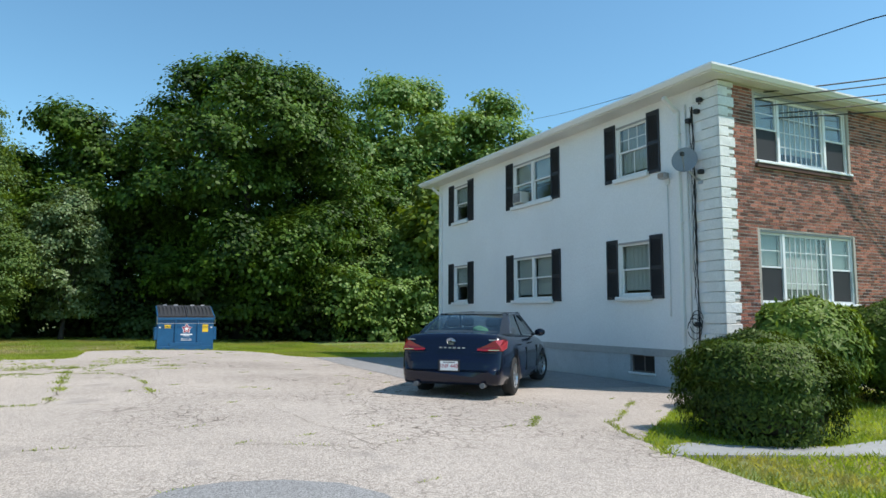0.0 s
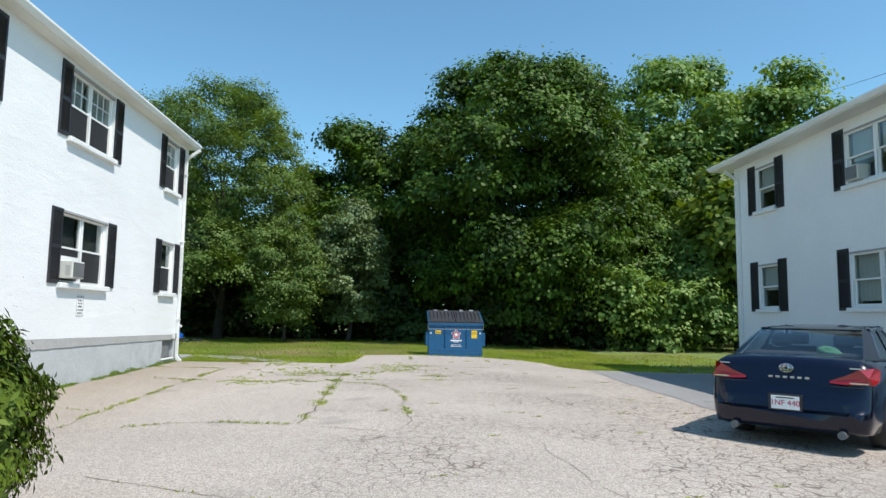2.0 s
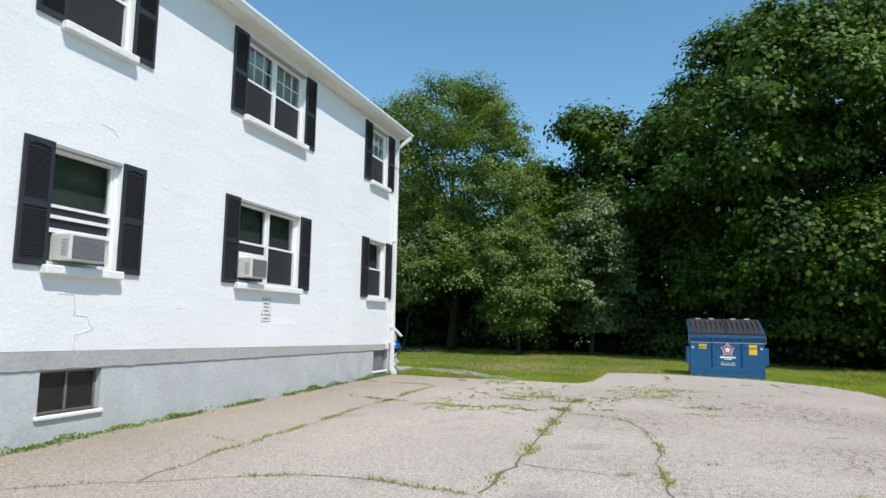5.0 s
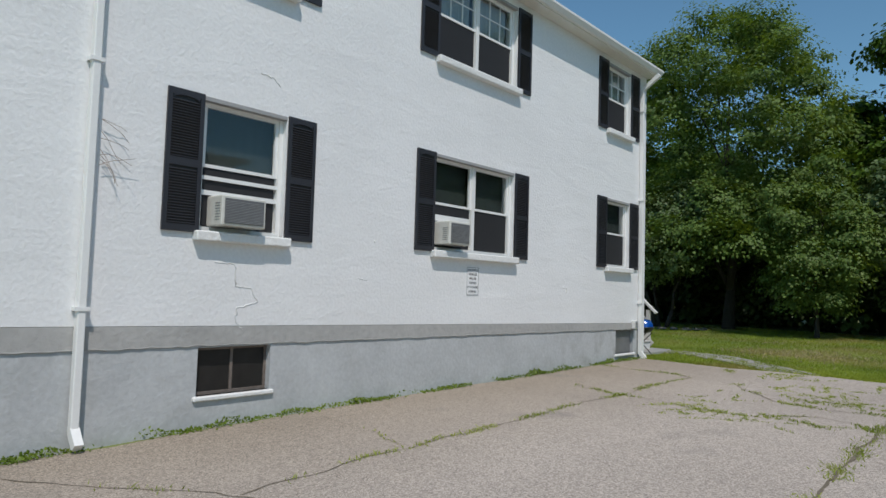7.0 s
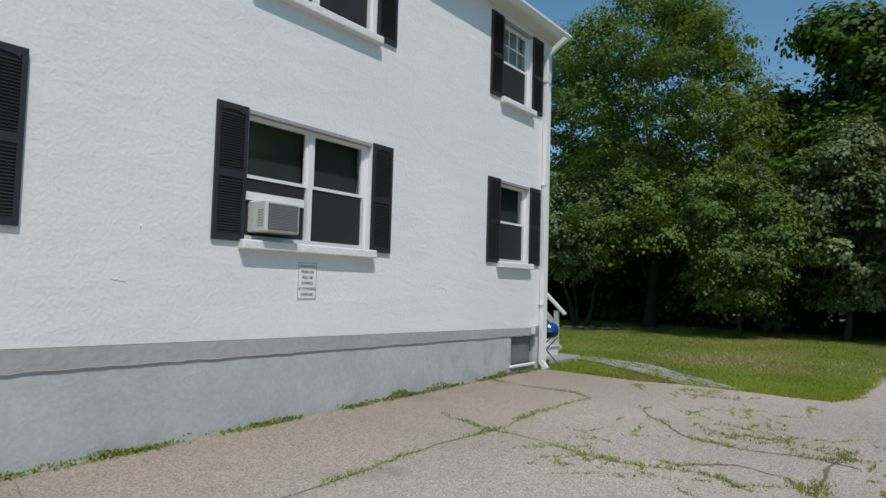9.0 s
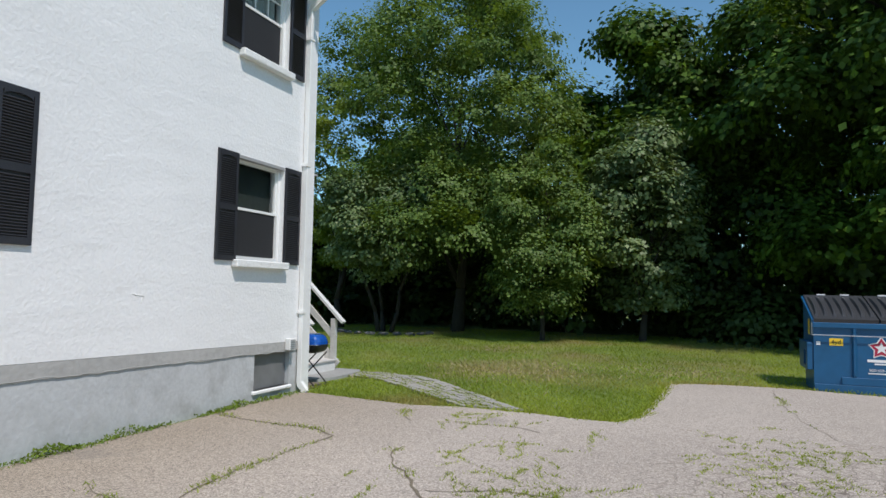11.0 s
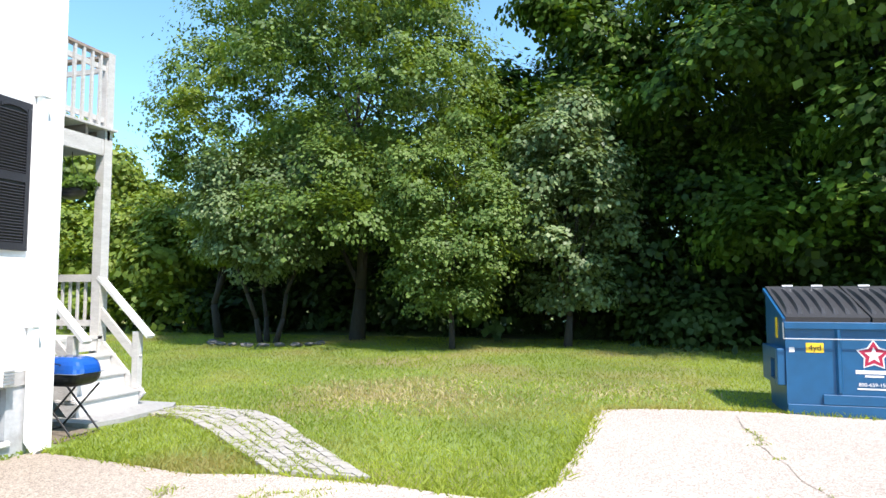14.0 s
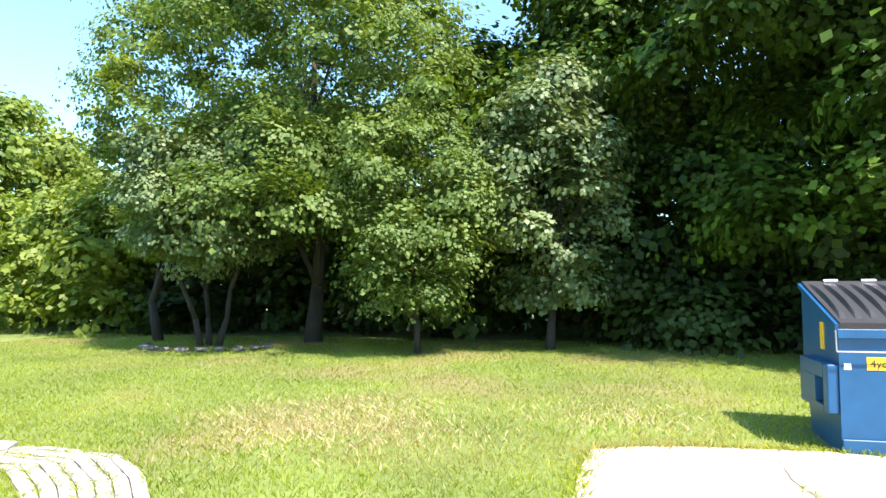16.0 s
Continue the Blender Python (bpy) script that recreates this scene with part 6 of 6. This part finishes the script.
for v in bm.verts:
    v.co = Vector((v.co.x * 0.20, v.co.y * 0.20, min(0.10, v.co.z * 0.13)))
part("pot", bm, M["grillblack"], basket, "dark round pot", smooth=True)
bm = bmesh.new()
for a in range(3):
    rod(bm, (0.19 * math.cos(a * 2.1), 0.19 * math.sin(a * 2.1), 0.09), (0, 0, 0.40), 0.004, n=5)
rod(bm, (0, 0, 0.39), (0, 0, 0.52), 0.006, n=5)
part("hanger", bm, M["ink"], basket, "thin wire hanger")
brng = np.random.default_rng(51)
bu = brng.normal(0, 1, (2600, 3))
bu /= np.linalg.norm(bu, axis=1)[:, None]
quads_object("foliage", leaves(brng, bu * np.array((0.31, 0.31, 0.09)) * brng.uniform(0.6, 1.1, (2600, 1)) + np.array((0, 0, 0.10)), bu, 0.05), M["maple"], basket, "dark trailing leaves")
part("bracket", boxbm(-7.12, -7.08, 23.50, 23.62, 3.12, 3.24, bevel=0.006), M["grillblack"], bpy.data.objects["deck"], "small dark bracket on the post").location.z = 0.02
draped("pavement", [(-7.7, 22.33), (-6.05, 22.33), (-5.95, 22.7), (-5.95, 23.6), (-6.1, 23.85), (-7.7, 23.85)], 0.05, M["slab"], "pale concrete slab at the foot of the stairs", thick=0.12)
draped("pavement", [(-7.6, 21.62), (-5.75, 21.62), (-5.80, 22.2), (-6.3, 22.32), (-7.6, 22.32)], 0.012, M["soil"], "bare earth beside the wall", thick=0.05)


def grill():
    g = thing("barbecue_grill", "blue enamel portable grill on black crossed legs on bare earth", "grill", (-6.08, 22.05, 0.45))
    for nm, z0, z1, mat in (("bowl", 0.50, 0.64, "grillblack"), ("hood", 0.648, 0.82, "grillblue")):
        bm = bmesh.new()
        rows = []
        hgt = z1 - z0
        for q in range(7):
            f = q / 6
            s = max(0.12, math.cos(f * math.pi / 2) ** 0.42)
            z = z0 + hgt * math.sin(f * math.pi / 2) if nm == "hood" else z1 - hgt * math.sin(f * math.pi / 2)
            ring = []
            for k in range(28):
                a = 6.2832 * k / 28
                c, s_ = math.cos(a), math.sin(a)
                ring.append(bm.verts.new((0.31 * s * math.copysign(abs(c) ** 0.5, c), 0.21 * s * math.copysign(abs(s_) ** 0.5, s_), z)))
            rows.append(ring)
        for a, b in zip(rows, rows[1:]):
            for k in range(28):
                bm.faces.new((a[k], a[(k + 1) % 28], b[(k + 1) % 28], b[k]))
        bm.faces.new(rows[-1])
        bm.faces.new(rows[0][::-1])
        part(nm, bm, M[mat], g, {"bowl": "sooty black bowl", "hood": "glossy blue hood"}[nm], smooth=False)
    bm = bmesh.new()
    k = 28
    part("rim", boxbm(-0.30, 0.30, -0.215, 0.215, 0.640, 0.648, bevel=0.003), M["steel"], g, "bright rim")
    for s in (-1, 1):
        bm = bmesh.new()
        rod(bm, (-0.26, s * 0.19, 0.52), (0.26, s * 0.19, 0.0), 0.011)
        part("leg", bm, M["grillblack"], g)
        bm = bmesh.new()
        rod(bm, (0.26, s * 0.16, 0.52), (-0.26, s * 0.16, 0.0), 0.011)
        part("leg", bm, M["grillblack"], g)
        bm = bmesh.new()
        rod(bm, (s * 0.26, -0.20, 0.01), (s * 0.26, 0.20, 0.01), 0.011)
        part("foot_bar", bm, M["grillblack"], g)
    bm = bmesh.new()
    rod(bm, (-0.09, -0.27, 0.76), (0.09, -0.27, 0.76), 0.012)
    rod(bm, (-0.09, -0.27, 0.76), (-0.09, -0.19, 0.74), 0.006)
    rod(bm, (0.09, -0.27, 0.76), (0.09, -0.19, 0.74), 0.006)
    part("handle", bm, M["grillblack"], g)
    return g


grill()


# ---- paved path of single stones ----
OUTER = [(-5.95, 23.80), (-4.78, 23.72), (-4.1, 23.18), (-3.5, 22.5), (-2.8, 21.8), (-2.25, 21.25)]
INNER = [(-5.95, 23.15), (-5.44, 23.08), (-4.75, 22.6), (-4.04, 21.97), (-3.6, 21.6), (-3.12, 21.19)]


def along(pts, f):
    k = f * (len(pts) - 1)
    i = min(int(k), len(pts) - 2)
    return Vector((*pts[i], 0)).lerp(Vector((*pts[i + 1], 0)), k - i)


path = draped("path", OUTER + INNER[::-1], 0.006, M["soil"], "curved garden path of pale concrete pavers with grass joints", thick=0.04)
prng = random.Random(9)
ROWS, N = 7, 25
for r in range(ROWS):
    for i in range(N + 1):
        f0, f1 = (i - (0.5 if r % 2 else 0) + 0.03) / N, (i + (0.5 if r % 2 else 1.0) - 0.05) / N
        f0, f1 = max(0, f0), min(1, f1)
        if f1 - f0 < 0.012:
            continue
        c = [along(INNER, f).lerp(along(OUTER, f), w_) for f in (f0, f1) for w_ in ((r + 0.05) / ROWS, (r + 0.95) / ROWS)]
        z = ground_z(c[0].x, c[0].y) + 0.035 + prng.uniform(-0.006, 0.006)
        o = sum(c, Vector()) / 4
        bm = bmesh.new()
        top = [bm.verts.new((p.x - o.x, p.y - o.y, prng.uniform(-0.003, 0.003))) for p in (c[0], c[1], c[3], c[2])]
        bot = [bm.verts.new((v.co.x * 1.03, v.co.y * 1.03, -0.05)) for v in top]
        bm.faces.new(top)
        for k in range(4):
            bm.faces.new((top[k], bot[k], bot[(k + 1) % 4], top[(k + 1) % 4]))
        p_ = part("paver", bm, M["paver"], path)
        p_.location = (o.x, o.y, z)

# ---- stones under the small tree ----
srng = random.Random(4)
for k in range(11):
    bm = bmesh.new()
    bmesh.ops.create_icosphere(bm, subdivisions=2, radius=1)
    s = Vector((srng.uniform(0.12, 0.20), srng.uniform(0.09, 0.13), srng.uniform(0.05, 0.08)))
    for v in bm.verts:
        v.co *= 1 + 0.35 * noise.noise(v.co * 1.6 + Vector((k * 5, 0, 0)))
        v.co = Vector([v.co[i] * s[i] for i in range(3)])
    a = -2.9 + k * 0.27
    x, y = -10.3 + 1.75 * math.cos(a), 33.4 + 1.3 * math.sin(a)
    o = part("stone", bm, M["stone"], None, "rough grey field stone bordering the tree bed")
    o.location = (x, y, ground_z(x, y) + 0.05)
    tagged(o, category="stone", group="border stones")


# ---- cracks, weeds and grass ----
CRACKS = [
    ([(-5.5, 9.2), (-3.77, 10.3), (-2.95, 10.7), (-2.49, 10.89), (-1.9, 10.98), (-1.54, 10.95), (-1.07, 10.77), (-0.68, 10.66), (0.23, 10.23), (0.58, 10.15)], 0.03, 0.7),
    ([(-0.65, 10.78), (-0.58, 11.79), (-0.61, 12.65), (-0.64, 13.78), (-0.65, 15.04), (-0.7, 16.34), (-0.58, 17.83)], 0.08, 1.6),
    ([(-0.61, 15.67), (0.05, 15.48), (0.38, 15.15), (0.6, 14.04), (0.73, 13.31), (0.69, 12.37), (0.80, 10.75), (0.58, 10.15)], 0.035, 0.7),
    ([(-0.55, 11.93), (0.04, 11.78), (0.29, 11.72), (0.62, 11.83)], 0.03, 0.8),
    ([(-3.63, 10.4), (-3.65, 11.15), (-3.73, 11.9), (-3.68, 13.3), (-3.70, 14.4), (-3.75, 15.42), (-3.68, 16.5), (-3.78, 18.45)], 0.035, 0.9),
    ([(-4.57, 16.7), (-3.91, 16.41), (-3.29, 16.28), (-2.86, 16.18), (-2.23, 15.97), (-1.5, 16.03), (-0.96, 15.75)], 0.035, 0.8),
    ([(-2.87, 18.73), (-2.6, 18.1), (-2.2, 17.7), (-1.95, 17.4), (-1.4, 17.17), (-0.75, 17.2), (-0.32, 17.04)], 0.05, 1.5),
    ([(-2.1, 17.64), (-1.6, 17.75), (-1.0, 17.9)], 0.03, 1.1),
    ([(-1.74, 16.16), (-1.35, 16.5), (-0.9, 16.4), (-0.65, 15.9)], 0.04, 1.2),
    ([(-5.6, 19.3), (-5.14, 19.25), (-4.61, 19.21), (-3.97, 19.14), (-3.66, 18.94), (-3.78, 18.45)], 0.05, 1.3),
    ([(-3.63, 20.57), (-3.45, 20.2), (-3.2, 19.87)], 0.05, 1.0), ([(-2.81, 20.09), (-2.15, 20.18), (-1.6, 19.95)], 0.03, 0.7),
    ([(2.14, 11.19), (2.33, 8.46), (2.72, 6.23)], 0.012, 0.0),
    ([(0.93, 24.97), (0.94, 24.1), (0.96, 22.56), (1.06, 21.87), (1.25, 21.1), (1.73, 20.9)], 0.02, 0.4), ([(3.4, 24.2), (3.5, 22.4), (4.4, 21.6)], 0.02, 0.4),
    ([(-0.75, 21.2), (0.3, 20.6), (1.7, 20.3), (3.2, 20.5)], 0.015, 0.2), ([(4.6, 14.0), (5.4, 12.2), (6.0, 9.6), (6.4, 7.6)], 0.02, 0.1),
    ([(5.71, 5.82), (6.2, 6.9), (6.75, 7.28), (8.66, 9.14)], 0.03, 0.9), ([(5.5, 7.61), (5.1, 7.1), (4.89, 6.84)], 0.03, 0.8),
    ([(2.2, 13.0), (3.4, 12.0), (4.3, 10.2)], 0.012, 0.0), ([(-5.5, 12.5), (-3.7, 12.2)], 0.012, 0.1),
    ([(-2.2, 8.3), (-0.6, 7.4), (0.9, 7.0), (2.5, 6.4), (4.2, 6.9)], 0.02, 0.15),
]
rng = np.random.default_rng(77)
tufts = []
cv, cf = [], []
for pts, width, weeds in CRACKS:
    P = [Vector((*p, 0)) for p in pts]
    chain = []
    for a, b in zip(P, P[1:]):
        n = max(2, int((b - a).length / 0.12))
        for i in range(n):
            q = a.lerp(b, i / n)
            side = (b - a).normalized().cross(Vector((0, 0, 1)))
            q = q + side * (0.09 * noise.noise(Vector((q.x * 1.7, q.y * 1.7, 3))) + 0.03 * noise.noise(Vector((q.x * 7, q.y * 7, 5))))
            w_ = width * (0.2 + 0.75 * abs(noise.noise(Vector((q.x * 3, q.y * 3, 9)))))
            chain.append((q - side * w_ / 2, q + side * w_ / 2))
            patchy = noise.noise(Vector((q.x * 1.4, q.y * 1.4, 21))) * 1.3 + 0.10
            if patchy > 0:
                for _ in range(rng.poisson(weeds * 34 * min(1.0, patchy * 2))):
                    tufts.append((q.x + rng.normal(0, 0.015 + width * 0.6), q.y + rng.normal(0, 0.015 + width * 0.6)))
    base = len(cv)
    for l_, r_ in chain:
        cv += [(l_.x, l_.y, ground_z(l_.x, l_.y) + 0.0245), (r_.x, r_.y, ground_z(r_.x, r_.y) + 0.0245)]
    cf += [(base + 2 * i, base + 2 * i + 1, base + 2 * i + 3, base + 2 * i + 2) for i in range(len(chain) - 1)]
raw("crack_soil", cv, cf, M["soil"], None, "dark soil in the cracks of the asphalt", "stuff")["category"] = "soil"


def blades(name, xy, height, width, mat, label, seed, lift=0.0, spread=0.45):
    """Single bent blades of grass, each a narrow leaf of four corners."""
    g = np.random.default_rng(seed)
    n = len(xy)
    xy = np.array(xy)
    z = np.array([ground_z(x, y) for x, y in xy]) + lift
    base = np.column_stack((xy, z))
    a = g.uniform(0, 2 * math.pi, n)
    side = np.column_stack((np.cos(a), np.sin(a), np.zeros(n)))
    h = height * g.uniform(0.45, 1.25, n)
    w_ = width * g.uniform(0.6, 1.3, n)
    bend = np.column_stack((g.normal(0, spread, n), g.normal(0, spread, n), np.ones(n)))
    v = np.empty((n, 4, 3))
    v[:, 0] = base - side * w_[:, None]
    v[:, 1] = base + side * w_[:, None]
    v[:, 2] = base + bend * h[:, None] * 0.6 + side * w_[:, None] * 0.8
    v[:, 3] = base + bend * h[:, None] * np.array((1.25, 1.25, 1.0))
    ob = quads_object(name, v.reshape(-1, 3), mat, None, label, "stuff")
    ob["category"] = "grass"
    return ob


def inside(xy, poly):
    x, y = xy[:, 0], xy[:, 1]
    ins = np.zeros(len(xy), bool)
    for (x0, y0), (x1, y1) in zip(poly, poly[1:] + poly[:1]):
        c = ((y0 > y) != (y1 > y)) & (x < (x1 - x0) * (y - y0) / ((y1 - y0) or 1e-9) + x0)
        ins ^= c
    return ins


blades("weeds", tufts, 0.030, 0.005, M["weed"], "yellow-green weeds growing out of the cracks", 1, 0.02, 0.6)
# weeds along the foot of the walls
edge = []
for y in np.arange(9.4, 21.2, 0.02):
    k = max(0.0, noise.noise(Vector((y * 1.3, 2, 0))) * 1.6 + 0.45)
    for _ in range(rng.poisson(15.0 * k)):
        edge.append((LX + 0.03 + abs(rng.normal(0, 0.055)), y + rng.normal(0, 0.03)))
eg = np.random.default_rng(2)
edge = np.array(edge)
tall = np.array([max(0.0, noise.noise(Vector((y * 2.3, 7, 0))) + 0.15) for y in edge[:, 1]])
foot = np.column_stack((edge, [ground_z(x, y) + 0.02 for x, y in edge]))
foot[:, 2] += eg.uniform(0, 1, len(foot)) * (0.02 + 0.11 * tall)
out = eg.normal(0, 1, (len(foot), 3))
ob = quads_object("weeds", leaves(eg, foot, out, 0.030, -0.3, 0.9), M["juniper"], None, "small leafy weeds along the foot of the foundation wall", "stuff")
ob["category"] = "weeds"
# lawn
area = []
cand = np.column_stack((rng.uniform(-17, 9, 330000), 20.9 + 15.5 * rng.uniform(0, 1, 330000) ** 1.8))
ok = ~inside(cand, PAVED) & ~inside(cand, OUTER + INNER[::-1]) & ~((cand[:, 0] < -5.5) & (cand[:, 1] < 21.6))
ok &= ~((cand[:, 0] < -5.85) & (cand[:, 0] > -7.6) & (cand[:, 1] < 23.75)) & ~((cand[:, 0] > 1.5) & (cand[:, 0] < 3.6) & (cand[:, 1] > 25.45) & (cand[:, 1] < 26.6))
cand = cand[ok]
blades("grass", cand, 0.050, 0.0055, M["blade"], "thick mown lawn grass", 3, 0.0)
c2 = np.column_stack((rng.uniform(4.8, 14, 62000), rng.uniform(0.5, 8.6, 62000)))
c2 = c2[~inside(c2, PAVED) & ~inside(c2, CURB)]
blades("grass", c2, 0.07, 0.008, M["blade"], "mown grass beside the concrete walkway", 4, 0.0)
c3 = np.column_stack((rng.uniform(4.9, 13, 12000), rng.uniform(21.0, 30, 12000)))
blades("grass", c3[~inside(c3, PAVED)], 0.07, 0.009, M["blade"], "lawn grass behind the asphalt", 6, 0.0)
# rough fringe where the lawn meets the asphalt
fringe = []
F = grow_outline(PAVED, 0.10)
for (x0, y0), (x1, y1) in zip(F, F[1:]):
    if y0 > 20.8 and x0 < 5.6 and not (-5.5 < x0 < -5.0):
        for _ in range(70):
            f = rng.random()
            fringe.append((x0 + (x1 - x0) * f + rng.normal(0, 0.05), y0 + (y1 - y0) * f + rng.normal(0.02, 0.05)))
for (x0, y0), (x1, y1) in zip(CURB, CURB[1:]):
    for _ in range(120):
        f = rng.random()
        fringe.append((x0 + (x1 - x0) * f + rng.normal(0, 0.06), y0 + (y1 - y0) * f + rng.normal(0, 0.06)))
blades("grass", fringe, 0.075, 0.008, M["blade"], "ragged grass along the asphalt's edge", 7, 0.0, 0.55)

# scattered weeds where the crazed asphalt is worst
patch = []
for _ in range(420):
    x, y = rng.uniform(-3.0, 1.6), rng.uniform(15.4, 20.8)
    if noise.noise(Vector((x * 0.8, y * 0.8, 40))) > -0.02:
        r = abs(rng.normal(0, 0.09)) + 0.02
        turn = rng.uniform(0, 3.14)
        for _ in range(int(12 + 200 * r)):
            t = rng.normal(0, r)
            patch.append((x + math.cos(turn) * t + rng.normal(0, 0.015), y + math.sin(turn) * t + rng.normal(0, 0.015)))
for _ in range(60):
    x, y = rng.uniform(0.6, 8.5), rng.uniform(4.5, 24)
    for _ in range(22):
        t = rng.normal(0, 0.06)
        patch.append((x + t, y + t * 0.4 + rng.normal(0, 0.015)))
patch = np.array(patch)
blades("weeds", patch[inside(patch, PAVED)], 0.024, 0.005, M["weed"], "small weeds in the crazed asphalt", 9, 0.02, 0.7)

# ridges and cracks in the stucco
RIDGES = (((11.30, 2.02), (11.44, 2.01), (11.54, 2.0), (11.56, 1.77), (11.74, 1.76), (11.82, 1.61), (11.59, 1.55), (11.57, 1.41), (11.68, 1.32)),
          ((13.26, 1.91), (13.38, 1.90), (13.40, 1.88)), ((13.50, 2.40), (13.52, 2.36)), ((18.1, 1.9), (18.25, 1.88), (18.2, 1.78)), ((11.75, 4.1), (11.9, 4.08), (12.0, 4.0)))
for k, line in enumerate(RIDGES):
    q = random.Random(k)
    pts = []
    for (y0_, z0_), (y1_, z1_) in zip(line, line[1:]):
        n_ = max(2, int(math.hypot(y1_ - y0_, z1_ - z0_) / 0.02))
        pts += [(LX + 0.001, y0_ + (y1_ - y0_) * i / n_ + q.uniform(-0.012, 0.012), z0_ + (z1_ - z0_) * i / n_ + q.uniform(-0.010, 0.010)) for i in range(n_)]
    o = tube("stucco_ridge", pts, 0.0055, M["sill"], None, "raised mended crack in the white stucco")
    o["kind"] = "structure"

# dry straw where the lawn is worn, and grass in the path's joints
worn = np.column_stack((rng.normal(-3.5, 0.95, 3400), rng.normal(25.7, 1.0, 3400)))
worn2 = np.column_stack((rng.normal(-0.4, 0.6, 1000), rng.normal(26.8, 0.6, 1000)))
worn = np.vstack((worn, worn2))
blades("dry_grass", worn[~inside(worn, PAVED)], 0.058, 0.006, M["straw"], "dry straw-coloured grass in a worn patch", 12, 0.0, 0.6)
jt = []
for _ in range(6000):
    f, r = rng.random(), rng.integers(0, ROWS + 1) / ROWS
    if noise.noise(Vector((f * 7, r * 5, 2))) > -0.1:
        p = along(INNER, f).lerp(along(OUTER, f), min(1, max(0, r + rng.normal(0, 0.012))))
        jt.append((p.x, p.y))
blades("grass", jt, 0.045, 0.005, M["weed"], "grass in the joints of the path", 13, 0.015, 0.6)

# dry twigs caught behind the downpipe
tw = thing("dry_twigs", "dry brown vine twigs hanging by the downpipe", "twigs", (LX + 0.03, 10.10, 3.0))
q = random.Random(3)
for k in range(9):
    bm = bmesh.new()
    p = Vector((0.02, 0.02, q.uniform(-0.25, 0.25)))
    d = Vector((0.05, q.uniform(0.3, 1.0), q.uniform(-0.9, 0.3))).normalized()
    for s in range(4):
        n_ = p + d * q.uniform(0.04, 0.10)
        rod(bm, p, n_, 0.003, 0.002, n=5)
        p = n_
        d = (d + Vector((q.uniform(-0.2, 0.2), q.uniform(-0.2, 0.2), q.uniform(-0.6, 0.2)))).normalized()
    bmesh.ops.remove_doubles(bm, verts=bm.verts[:], dist=0.002)
    part("twig", bm, M["barewood"], tw)
